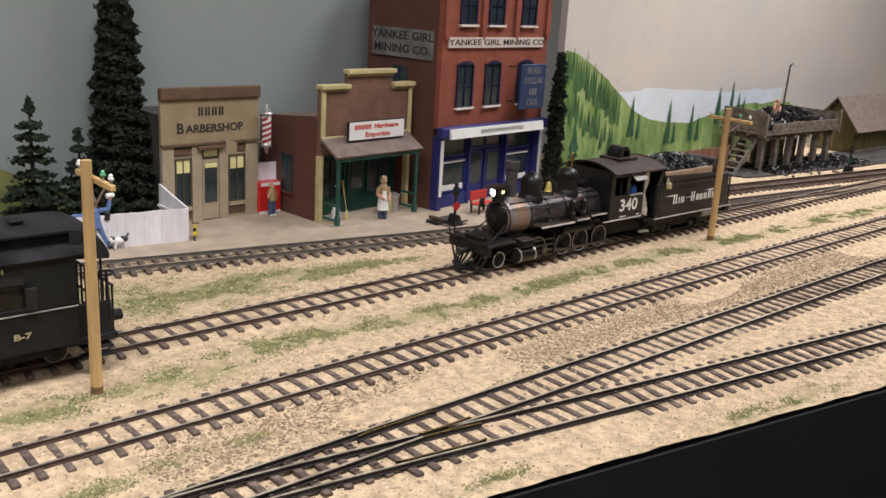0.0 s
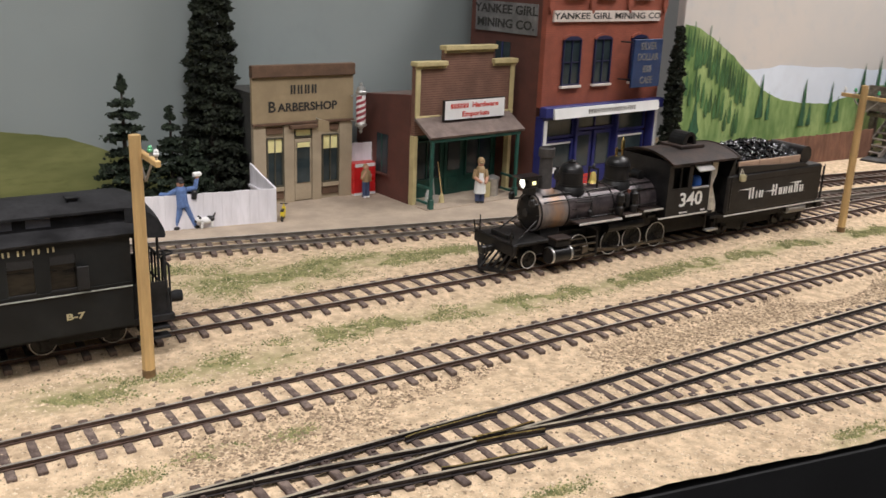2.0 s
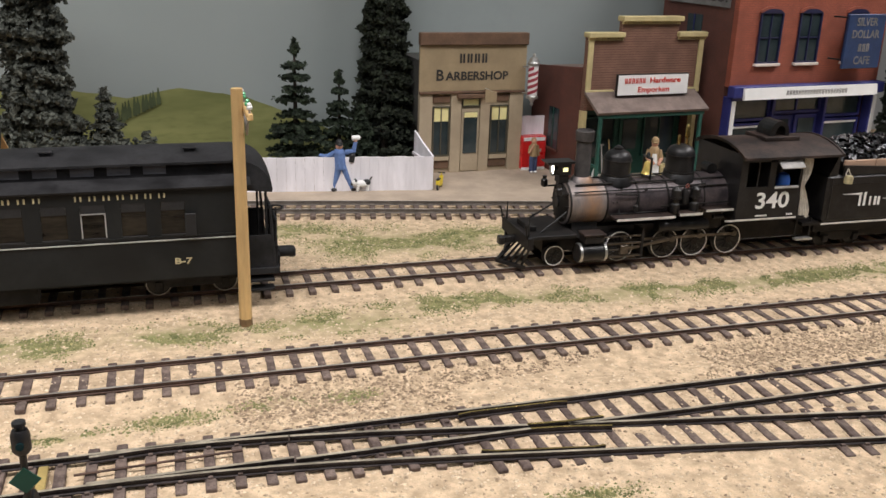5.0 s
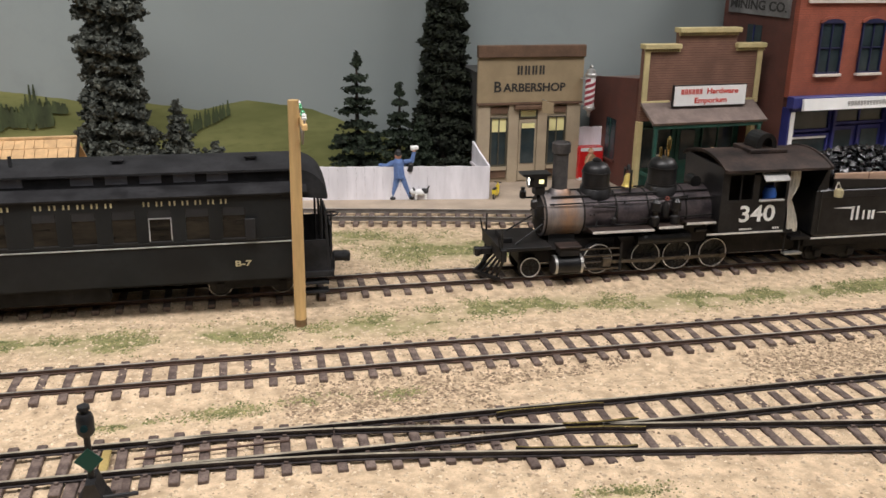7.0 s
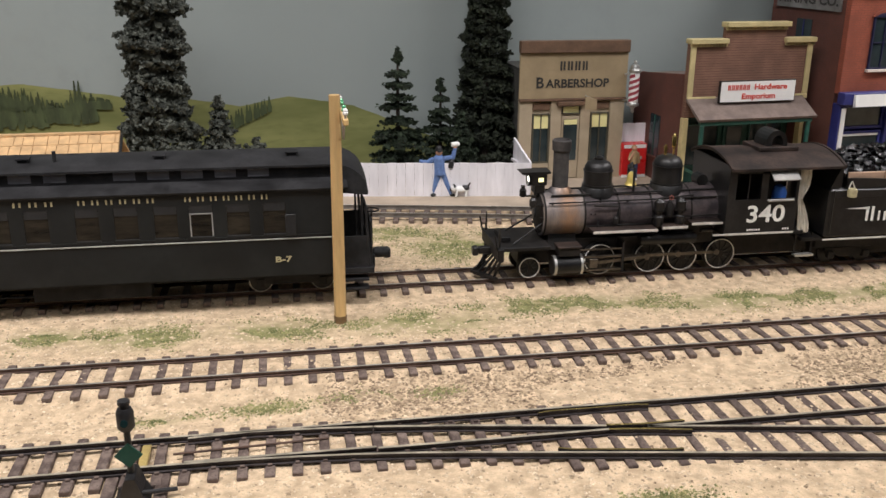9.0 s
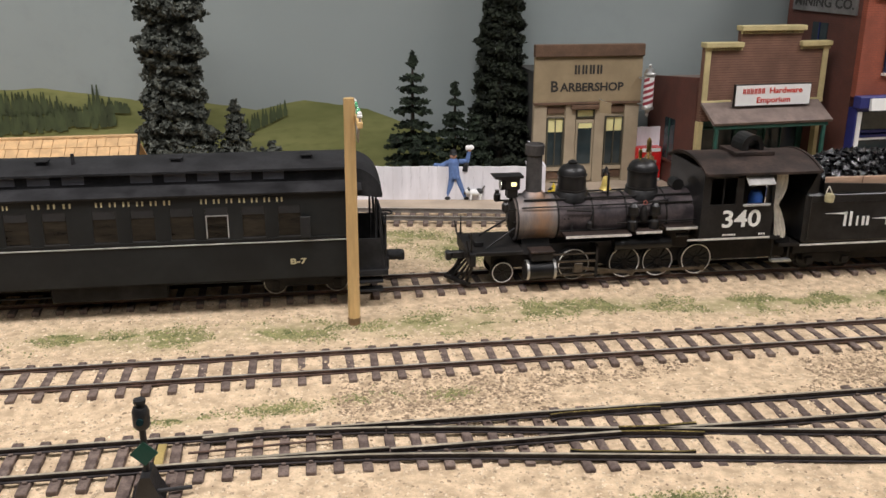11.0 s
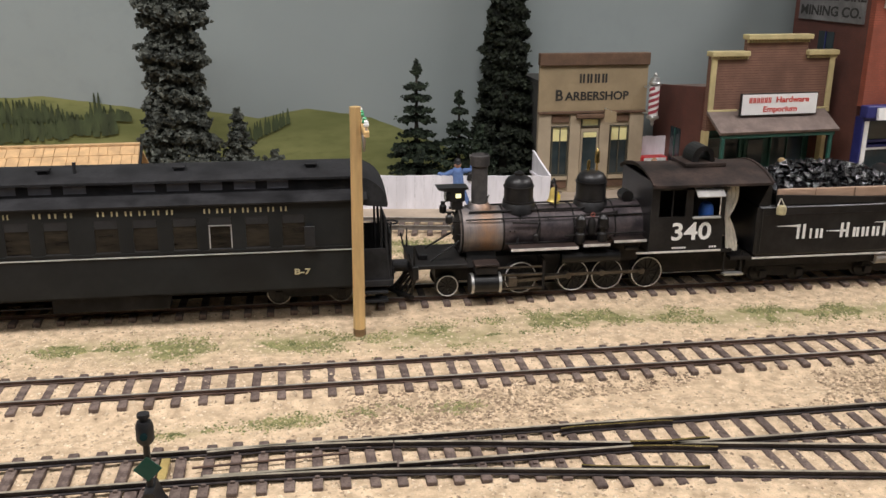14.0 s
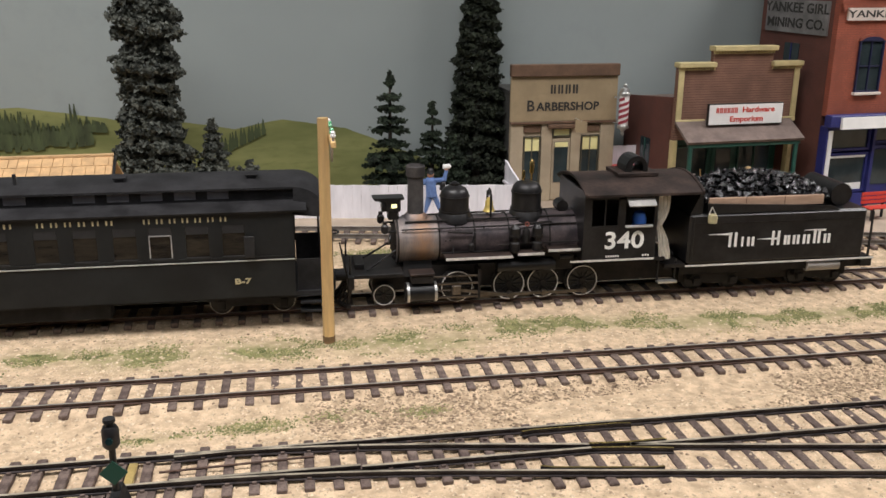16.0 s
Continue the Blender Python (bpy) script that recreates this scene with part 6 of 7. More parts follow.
        part("cylinder_cover", lathe([(0.0046, -0.0512), (0.0046, -0.0498)], "x", (0, y, 0.0124), 24), SOOT, cy)
        part("steam_chest", B(-0.0485, -0.0380, y - 0.0036, y + 0.0036, 0.0176, 0.0215, bevel=0.0004), SOOT, cy)
        part("chest_lid", B(-0.0492, -0.0373, y - 0.0042, y + 0.0042, 0.0216, 0.0228, bevel=0.0003), CABROOF, cy)
        for z in (0.0158, 0.0090):
            part("slide_bar", B(-0.0362, -0.0150, y - 0.0008, y + 0.0008, z - 0.0004, z + 0.0004), STEEL, L)
        part("guide_yoke", B(-0.0158, -0.0146, YC + s * 0.0075, y + s * 0.001, 0.0080, 0.0230), SOOT, L)
        part("valve_stem", R((-0.0375, y, 0.0195), (-0.0160, y, 0.0195), 0.0005, seg=6), STEEL, L)
        # running boards
        for x0, x1, z in ((-0.0320, 0.0005, 0.0287), (0.0030, 0.0160, 0.0296), (0.0180, 0.0340, 0.0310)):
            rbd = part("running_board", B(x0, x1, YC + s * 0.0112, YC + s * 0.0188, z, z + 0.0009), CABROOF, L)
            part("board_edge", B(x0, x1, YC + s * 0.0189, YC + s * 0.0193, z - 0.0002, z + 0.0010), PEARL, rbd, "pale edge strip")
        part("handrail", R((-0.0520, YC + s * 0.0102, 0.0420), (0.0340, YC + s * 0.0106, 0.0425), 0.0004, seg=6), LBLACK, L)
        part("pipe", R((-0.0500, YC + s * 0.0062, 0.0446), (0.0340, YC + s * 0.0068, 0.0455), 0.0005, seg=6), LBLACK, L)
        part("pipe", R((-0.0300, YC + s * 0.0120, 0.0405), (-0.0180, YC + s * 0.0120, 0.0398), 0.0005, seg=6), SOOT, L)
        part("check_valve", lathe([(0.0014, -0.0010), (0.0014, 0.0016), (0.0006, 0.0024)], "z", (-0.0185, YC + s * 0.0118, 0.0322), 10), SOOT, L, "", True)
        for x in (-0.050, -0.034, -0.012, 0.010, 0.030):
            part("stanchion", R((x, YC + s * 0.0090, 0.0412), (x, YC + s * 0.0106, 0.0424), 0.0004, seg=5), LBLACK, L)
        part("air_tank", R((-0.006, YC + s * 0.0128, 0.0225), (0.0230, YC + s * 0.0128, 0.0225), 0.0028, seg=16), LBLACK, L, "", True)
        part("pipe", R((-0.0330, YC + s * 0.0113, 0.0300), (0.0300, YC + s * 0.0122, 0.0306), 0.0004, seg=6), LBLACK, L)
        part("pipe", R((-0.0180, YC + s * 0.0118, 0.0345), (-0.0165, YC + s * 0.0108, 0.0400), 0.0004, seg=6), LBLACK, L)
        part("pipe", R((0.0200, YC + s * 0.0126, 0.0300), (0.0215, YC + s * 0.0095, 0.0440), 0.0005, seg=6), LBLACK, L)
        part("injector", R((0.0250, YC + s * 0.0150, 0.0268), (0.0310, YC + s * 0.0150, 0.0268), 0.0011, seg=10), LBLACK, L)
        part("reach_rod", R((-0.0050, YC + s * 0.0132, 0.0335), (0.0345, YC + s * 0.0150, 0.0345), 0.0004, seg=6), SOOT, L)
        for x in (-0.0310, -0.0290):
            part("lagging_stud", R((x, YC + s * 0.0106, 0.0360), (x, YC + s * 0.0118, 0.0362), 0.0004, seg=6), SOOT, L)
    # air pumps on the near side
    for x in (0.0025, 0.0135):
        pmp = part("air_pump", lathe([(0.0022, 0.0300), (0.0024, 0.0304), (0.0024, 0.0345), (0.0016, 0.0352), (0.0016, 0.0372), (0.0026, 0.0378), (0.0026, 0.0420), (0.0018, 0.0428), (0.0012, 0.0436)], "z", (x, YC - 0.0142, 0), 16), LBLACK, L, "", True)
        part("pump_band", ring(bmesh.new(), (x, YC - 0.0142, 0.0380), 0.0029, 0.0006, 0.0008, "z", 16), SOOT, pmp)
    part("lubricator", lathe([(0.0018, 0.0345), (0.0020, 0.0400), (0.0010, 0.0420)], "z", (0.0080, YC - 0.0138, 0), 12), SOOT, L, "", True)
    part("valve_wheel", ring(bmesh.new(), (0.0080, YC - 0.0150, 0.0440), 0.0012, 0.0005, 0.0005, "y", 12), mat("faded_red", (0.22, 0.07, 0.055), 0.6), L, "faded red valve handle")
    part("pump_pipe", R((0.0025, YC - 0.0142, 0.0436), (0.0200, YC - 0.0120, 0.0440), 0.0005, seg=6), SOOT, L)
    part("turbine", R((0.0290, YC - 0.0030, 0.0490), (0.0290, YC + 0.0040, 0.0490), 0.0030, seg=16), LBLACK, L, "", True)
    # cab
    x0, x1, yn, yf = 0.0345, 0.0715, YC - 0.0202, YC + 0.0202
    for s, y in ((-1, yn), (1, yf)):
        bm = bmesh.new()
        for a, b, c, d in ((x0, x1, 0.0262, 0.0430), (x0, 0.0385, 0.0430, 0.0600), (0.0515, 0.0552, 0.0430, 0.0600), (0.0700, x1, 0.0430, 0.0600), (0.0385, 0.0700, 0.0560, 0.0600)):
            box(bm, a, b, y - 0.0005, y + 0.0005, c, d)
        side = part("cab_side", bm, LBLACK, L)
        part("sill_strip", B(x0 - 0.006, x1 - 0.0005, y + s * 0.0006, y + s * 0.0010, 0.0253, 0.0262), PEARL, side, "pale sill strip")
        part("window_sash", B(0.0448, 0.0454, y - 0.0004, y + 0.0004, 0.0430, 0.0560), LBLACK, side)
        part("arm_rest", B(0.0552, 0.0690, y + s * 0.0005, y + s * 0.0022, 0.0420, 0.0430, bevel=0.0002), GREYSIGN, side)
        part("awning", prism([(y + s * 0.0006, 0.0566), (y + s * 0.0052, 0.0532), (y + s * 0.0054, 0.0537), (y + s * 0.0006, 0.0572)], 0.0552, 0.0690, "x"), GREYSIGN, side, "pale grey window awning")
    part("cab_front", B(x0, x0 + 0.0010, yn + 0.0006, yf - 0.0006, 0.0262, 0.0600), LBLACK, L)
    part("cab_floor", B(x0 + 0.001, 0.0775, yn + 0.0006, yf - 0.0006, 0.0240, 0.0258), SOOT, L)
    part("ashpan", B(0.0300, 0.0880, YC - 0.0074, YC + 0.0074, 0.0105, 0.0239, bevel=0.0006), SOOT, L)
    # Black sheet added inside the far openings to keep the cab dark.
    part("far_dark_sheet", B(0.0390, 0.0880, yf - 0.0016, yf - 0.0010, 0.0260, 0.0575), SOOT, L)
    part("backhead", B(0.0360, 0.0420, YC - 0.010, YC + 0.010, 0.0260, 0.0500, bevel=0.001), SOOT, L)
    arc = [(YC - 0.0235 + 0.047 * i / 14, 0.0590 + 0.0056 * math.sin(math.pi * i / 14) ** 0.8) for i in range(15)]
    roof = part("cab_roof", prism(arc + [(y, z - 0.0012) for y, z in arc[::-1]], 0.0340, 0.0935, "x"), CABROOF, L, "sooty brown arched cab roof", True)
    part("roof_rib", prism([(y, z + 0.0005) for y, z in arc] + [(y, z - 0.0002) for y, z in arc[::-1]], 0.0335, 0.0347, "x"), CABROOF, roof)
    part("roof_rib", prism([(y, z + 0.0005) for y, z in arc] + [(y, z - 0.0002) for y, z in arc[::-1]], 0.0925, 0.0937, "x"), CABROOF, roof)
    part("hatch_frame", B(0.0545, 0.0755, YC - 0.0090, YC + 0.0090, 0.0640, 0.0660, bevel=0.0002), CABROOF, roof)
    arch = [(0.0650 + 0.0058 * math.cos(a), 0.0672 + 0.0066 * math.sin(a)) for a in np.linspace(0, math.pi, 11)]
    arch = [(0.0708, 0.0660)] + arch + [(0.0592, 0.0660), (0.0625, 0.0660)]
    arch += [(0.0655 - 0.0030 * math.cos(a), 0.0674 + 0.0040 * math.sin(a)) for a in np.linspace(0, math.pi, 9)] + [(0.0685, 0.0660)]
    part("roof_hatch", prism(arch, YC - 0.0060, YC + 0.0060, "y"), LBLACK, roof, "black arched roof hatch standing open")
    # crew and curtain
    drv = part("crew_figure", lathe([(0.0034, 0.0400), (0.0036, 0.0450), (0.0026, 0.0478), (0.0010, 0.0486)], "z", (0.0645, YC - 0.0150, 0), 14), mat("bright_blue_shirt", (0.06, 0.20, 0.75), 0.7, var=0.1), L, "toy driver in a bright blue shirt", True)
    cur = bmesh.new()
    n, zs = 14, (0.0575, 0.0535, 0.0490, 0.0450, 0.0418, 0.0385, 0.0340, 0.0290, 0.0245)
    ws = (0.0058, 0.0056, 0.0048, 0.0036, 0.0022, 0.0036, 0.0044, 0.0048, 0.0050)
    cx = (0.0750, 0.0751, 0.0750, 0.0746, 0.0738, 0.0748, 0.0760, 0.0770, 0.0776)
    rows = []
    for z, w, c in zip(zs, ws, cx):
        rows.append([[cur.verts.new((c + w * (i / n - 0.5) * 1.15, YC - 0.0190 + t + 0.0007 * math.sin(i * 1.5 + z * 300), z)) for i in range(n + 1)] for t in (0, 0.0004)])
    for a, b in zip(rows, rows[1:]):
        for k in (0, 1):
            for i in range(n):
                cur.faces.new((a[k][i], a[k][i + 1], b[k][i + 1], b[k][i]))
    part("curtain", cur, CANVAS, L, "gathered grey-white canvas cab curtain", True)
    # number
    lettering("cab_number", "340", 0.0086, WHITEL, L, front(0.0552, yn - 0.0006, 0.0352), bold=0.00022, stretch=1.15)
    bm = bmesh.new()
    for i in range(6):
        box(bm, 0.0462 + i * 0.0012, 0.0470 + i * 0.0012, yn - 0.0008, yn - 0.0006, 0.0272, 0.0281)
    for i in range(3):
        box(bm, 0.0650 + i * 0.0013, 0.0658 + i * 0.0013, yn - 0.0008, yn - 0.0006, 0.0272, 0.0281)
    part("small_lettering", bm, WHITEL, L)
    for x in (0.0800,):
        part("cab_step", B(x - 0.0050, x + 0.0050, YC - 0.0195, YC - 0.0160, 0.0118, 0.0128), SILVER, L, "bright step plate")
        for k in (-0.0045, 0.0045):
            part("step_hanger", B(x + k - 0.0004, x + k + 0.0004, YC - 0.0170, YC - 0.0163, 0.0128, 0.0235), LBLACK, L)


engine()


BAGCLOTH = mat("khaki_bag_cloth", (0.38, 0.33, 0.19), 0.85, var=0.2, scale=300)


def tender():
    T = part("tender", B(0.0870, 0.1870, YC - 0.0165, YC + 0.0165, 0.0150, 0.0200), SOOT, LOCO, "black tender with coal boards and white lettering")
    x0, x1, yn, yf = 0.0890, 0.1845, YC - 0.0202, YC + 0.0202
    bm = bmesh.new()
    bb = B(x0, x1, yn, yf, 0.0212, 0.0468, bevel=0.0012)
    part("tank", bb, LBLACK, T)
    for s, y in ((-1, yn), (1, yf)):
        part("tank_collar", prism([(0.0975, 0.0469), (0.1690, 0.0469), (0.1640, 0.0490), (0.0975, 0.0520)], y + (0.0002 if s < 0 else -0.0010), y + (0.0010 if s < 0 else -0.0002), "y"), LBLACK, T)
        part("coal_board", B(0.0985, 0.1600, y + s * -0.0026, y + s * -0.0014, 0.0495, 0.0545, bevel=0.0003), PLANK, T, "bare pinkish wooden coal board")
        for x in (0.1180, 0.1385):
            part("board_joint", B(x, x + 0.0003, y + s * -0.0014, y + s * -0.0012, 0.0495, 0.0545), BROWN, T)
        part("sill_strip", B(x0 - 0.001, x1 + 0.006, y + s * 0.0003, y + s * 0.0008, 0.0203, 0.0211), PEARL, T, "pale sill strip")
        part("rivet_strip", B(x0 + 0.002, x1 - 0.004, y + s * 0.0002, y + s * 0.0004, 0.0418, 0.0422), SOOT, T)
        part("grab_iron", R((0.0905, y + s * 0.0012, 0.024), (0.0905, y + s * 0.0012, 0.046), 0.0004, seg=6), LBLACK, T)
        part("grab_iron", R((0.1880, y + s * -0.001, 0.022), (0.1880, y + s * -0.001, 0.046), 0.0004, seg=6), LBLACK, T)
    part("end_beam", B(0.1850, 0.1915, YC - 0.0190, YC + 0.0190, 0.0155, 0.0205, bevel=0.0004), SOOT, T)
    part("underframe", B(0.0900, 0.1830, YC - 0.0095, YC + 0.0095, 0.0085, 0.0149), SOOT, T)
    part("deck", B(0.0780, 0.0888, YC - 0.0185, YC + 0.0185, 0.0195, 0.0212), SOOT, T)
    part("coal_bulkhead", B(0.0945, 0.0960, yn + 0.002, yf - 0.002, 0.0469, 0.0560), LBLACK, T)
    part("tank_end", prism([(0.0890, 0.0469), (0.0945, 0.0469), (0.0945, 0.0590)], yn + 0.0005, yf - 0.0005, "y"), LBLACK, T)
    part("air_drum", R((0.1725, YC - 0.0140, 0.0528), (0.1725, YC + 0.0140, 0.0528), 0.0058, seg=22), LBLACK, T, "", True)
    part("water_hatch", lathe([(0.0050, 0.0469), (0.0050, 0.0500), (0.0030, 0.0510)], "z", (0.1780, YC, 0), 16), LBLACK, T, "", True)
    rnd = random.Random(17)
    heap = []
    for _ in range(1300):
        x, y = rnd.uniform(0.0965, 0.1640), rnd.uniform(YC - 0.0165, YC + 0.0165)
        top = 0.0130 * (math.sin(math.pi * min(1, max(0, (x - 0.086) / 0.085))) ** 0.6) * (1 - 0.6 * abs((y - YC) / 0.0165) ** 2)
        heap.append((x, y, 0.0500 + top * rnd.uniform(0.6, 1.05)))
    lumps("coal_load", heap, 0.0021, COAL, T, 18, "glossy black coal load")
    # lettering as plain letter-sized bars and long speed strokes
    y = yn - 0.0004
    bm = bmesh.new()
    def letter_bar(a, w, h, z=0.0297):
        for k in (0.06, 0.58) if w > 0.002 else (0.1,):
            box(bm, a + w * k, a + w * k + min(w * 0.6, 0.0014), y - 0.0002, y, z, z + h)
    xs = 0.1095
    for w, h in ((0.0058, 0.0074), (0.0018, 0.0050), (0.0046, 0.0048)):
        letter_bar(xs, w, h)
        xs += w + 0.0012
    xs += 0.0072
    for w, h in ((0.0058, 0.0074), (0.0036, 0.0048), (0.0044, 0.0048), (0.0046, 0.0048), (0.0046, 0.0074), (0.0044, 0.0048)):
        letter_bar(xs, w, h)
        xs += w + 0.0011
    for a, b, z in ((0.0990, 0.1115, 0.0365), (0.1250, 0.1365, 0.0332), (0.1500, 0.1620, 0.0368)):
        prism([(a, z), (b, z + 0.0004), (b, z - 0.0008)], y - 0.0002, y, "y", bm)
    part("speed_lettering", bm, WHITEL, T, "white speed lettering")
    lan = part("lunch_bag", lathe([(0.0022, 0.0430), (0.0024, 0.0460), (0.0018, 0.0472)], "z", (0.0995, yn - 0.0020, 0), 10), BAGCLOTH, T, "small canvas water bag", True)
    part("bag_strap", R((0.0978, yn - 0.0012, 0.0470), (0.0993, yn - 0.0008, 0.0505), 0.0003, seg=5), CANVAS, lan)
    part("bag_strap", R((0.1012, yn - 0.0012, 0.0470), (0.0995, yn - 0.0008, 0.0505), 0.0003, seg=5), CANVAS, lan)
    for xt in (0.1080, 0.1650):
        for s in (-1, 1):
            yy = YC + s * 0.0125
            part("truck_frame", prism([(xt - 0.013, 0.0135), (xt + 0.013, 0.0135), (xt + 0.013, 0.0115), (xt + 0.004, 0.0085), (xt - 0.004, 0.0085), (xt - 0.013, 0.0115)], yy - 0.0008, yy + 0.0008, "y"), SOOT, T)
            for k in (-0.0098, 0.0098):
                part("journal_box", B(xt + k - 0.0018, xt + k + 0.0018, yy + s * 0.0008 - 0.0012, yy + s * 0.0008 + 0.0012, 0.0080, 0.0118, bevel=0.0003), SOOT, T)
    part("brake_tank", R((0.1560, YC - 0.0160, 0.0165), (0.1740, YC - 0.0160, 0.0165), 0.0028, seg=14), GREYP, T, "grey air tank", True)
    cp = part("rear_coupler", B(0.1915, 0.1980, YC - 0.0016, YC + 0.0016, 0.0135, 0.0170, bevel=0.0004), LBLACK, T)
    part("marker_post", R((0.1900, YC - 0.0170, 0.0205), (0.1900, YC - 0.0170, 0.0440), 0.0005, seg=6), LBLACK, T)


tender()
for xt in (0.1080, 0.1650):
    for k in (-0.0098, 0.0098):
        wheel(LOCO, xt + k, RT + 0.0055, 0.0055, "tender_wheel", 0, tyre=SOOT)

# ---- the coach ----
CGREEN = mat("coach_black_green", (0.0135, 0.0150, 0.0158), 0.42, var=0.25, scale=40, fine=300, bump=0.06, col2=(0.0175, 0.0195, 0.020), spec=0.3)
CROOF = mat("coach_roof_black", (0.0125, 0.0125, 0.0140), 0.7, var=0.5, scale=60, fine=400, bump=0.2, col2=(0.026, 0.026, 0.028), spec=0.3)
CWIN = mat("coach_window", (0.014, 0.013, 0.0115), 0.15, var=0.6, scale=120, fine=500, bump=0.0, col2=(0.034, 0.028, 0.020), stretch=(0.4, 1, 2), spec=0.3)
CLER = mat("frosted_glass", (0.105, 0.108, 0.125), 0.4, var=0.2, scale=100, bump=0.0)
SASH = mat("grey_sash", (0.026, 0.026, 0.027), 0.5, var=0.2, spec=0.3)
COACH = thing("passenger_coach", "black-green passenger coach with clerestory roof and gold lettering", "coach")


def coach():
    C = COACH
    x0, x1, yn, yf = -0.4450, -0.0926, YC - 0.0240, YC + 0.0240
    wins = [-0.1240, -0.1397, -0.1555, -0.1705, -0.1870, -0.2030, -0.2235, -0.2392, -0.2555, -0.2712, -0.2875, -0.3032, -0.3235, -0.3392, -0.3555, -0.3712, -0.3875, -0.4032, -0.4190]
    for s, y in ((-1, yn), (1, yf)):
        out = y
        part("side_panel", B(x0, x1, y - 0.0006, y + 0.0006, 0.0172, 0.0362), CGREEN, C, "plain lower side")
        part("letter_board", B(x0, x1, y - 0.0006, y + 0.0006, 0.0515, 0.0571), CGREEN, C)
        part("belt_line", B(x0, x1, y + s * 0.0006, y + s * 0.0011, 0.0345, 0.0350), mat("pale_belt_stripe", (0.42, 0.42, 0.38), 0.6), C, "thin pale belt stripe") if s < 0 else None
        part("belt_rail", B(x0, x1, y + s * 0.0006, y + s * 0.0010, 0.0358, 0.0366), CGREEN, C)
        edges = [x1] + [e for w in wins for e in (w + 0.0098, w)] + [x0]
        for a, b in zip(edges[::2], edges[1::2]):
            part("window_post", B(b, a, y - 0.0006, y + 0.0006, 0.0362, 0.0515), CGREEN, C)
        for i, w in enumerate(wins):
            win = part("window", B(w, w + 0.0098, y - 0.0002, y + 0.0002, 0.0372, 0.0515), CWIN, C, "dim coach window")
            part("upper_sash", B(w + 0.0002, w + 0.0096, y + s * 0.0002, y + s * 0.0005, 0.0478, 0.0515), SASH, win)
            part("window_sill", B(w - 0.0002, w + 0.0100, y + s * 0.0003, y + s * 0.0011, 0.0366, 0.0373), SASH, win)
            if s < 0 and i == 2:
                for a, b, c, d in ((w, w + 0.0005, 0.0375, 0.0478), (w + 0.0093, w + 0.0098, 0.0375, 0.0478), (w, w + 0.0098, 0.0474, 0.0479)):
                    part("storm_frame", B(a, b, y + s * 0.0005, y + s * 0.0008, c, d), GREYSIGN, win, "pale storm sash")
        # roof: lower deck, clerestory, upper deck
        lo = [(y + s * 0.0018, 0.0568), (y + s * 0.0020, 0.0576), (y - s * 0.0040, 0.0593), (y - s * 0.0098, 0.0602), (y - s * 0.0098, 0.0590), (y - s * 0.0030, 0.0578), (y, 0.0570)]
        part("lower_roof", prism(lo, x0 - 0.006, x1 + 0.006, "x"), CROOF, C, "soot-black lower roof deck", True)
        yc = y - s * 0.0092
        part("clerestory_wall", B(x0, x1 + 0.002, yc - 0.0004, yc + 0.0004, 0.0600, 0.0668), CROOF, C)
        k, xx = 0, -0.1300
        while xx > x0 + 0.01:
            if k % 7 != 5:
                part("clerestory_window", B(xx, xx + 0.0092, yc + s * 0.0004, yc + s * 0.0007, 0.0613, 0.0655), CLER, C, "frosted clerestory pane")
            xx -= 0.0143
            k += 1
    up = [(YC - 0.0172 + 0.0344 * i / 14, 0.0663 + 0.0032 * math.sin(math.pi * i / 14) ** 0.7) for i in range(15)]
    part("upper_roof", prism(up + [(y, z - 0.0010) for y, z in up[::-1]], x0 - 0.004, x1 + 0.0005, "x"), CROOF, C, "black arched upper roof", True)
    # the roof end curves down over the platform
    bm = bmesh.new()
    rings = []
    for j in range(8):
        f = j / 7
        xx = x1 + 0.0005 + 0.0148 * math.sin(f * math.pi / 2)
        drop = 0.0125 * (1 - math.cos(f * math.pi / 2))
        wide = 0.0172 + 0.0060 * f
        rings.append([bm.verts.new((xx, YC - wide + 2 * wide * i / 14, max(0.0535, 0.0663 - drop * 0.95 + (0.0032 - 0.0002 * f) * math.sin(math.pi * i / 14) ** 0.7))) for i in range(15)])
    rings.append([bm.verts.new((v.co.x - 0.0004, v.co.y, 0.0532)) for v in rings[-1]])
    for a, b in zip(rings, rings[1:]):
        for i in range(14):
            bm.faces.new((a[i], b[i], b[i + 1], a[i + 1]))
    for idx in (0, 14):
        bm.faces.new([r[idx] for r in rings] + [bm.verts.new((x1, rings[0][idx].co.y, 0.0532))])
    bmesh.ops.recalc_face_normals(bm, faces=bm.faces)
    part("roof_hood", bm, CROOF, C, "down-curved roof hood over the platform", True)
    for xx in (-0.1680, -0.2250, -0.1105, -0.2850, -0.3420):
        v = part("roof_vent", B(xx - 0.0022, xx + 0.0022, YC - 0.0090, YC - 0.0052, 0.0672, 0.0700, bevel=0.0003), CROOF, C)
        part("vent_cap", B(xx - 0.0028, xx + 0.0028, YC - 0.0096, YC - 0.0046, 0.0700, 0.0709, bevel=0.0002), CROOF, v)
    part("stove_pipe", R((-0.2120, YC - 0.008, 0.0680), (-0.2120, YC - 0.008, 0.0735), 0.0008, seg=8), CROOF, C)
    part("end_wall", B(x1 - 0.0012, x1, yn + 0.0007, yf - 0.0007, 0.0172, 0.0560), CGREEN, C)
    part("end_wall", B(x0, x0 + 0.0012, yn + 0.0007, yf - 0.0007, 0.0172, 0.0560), CGREEN, C)
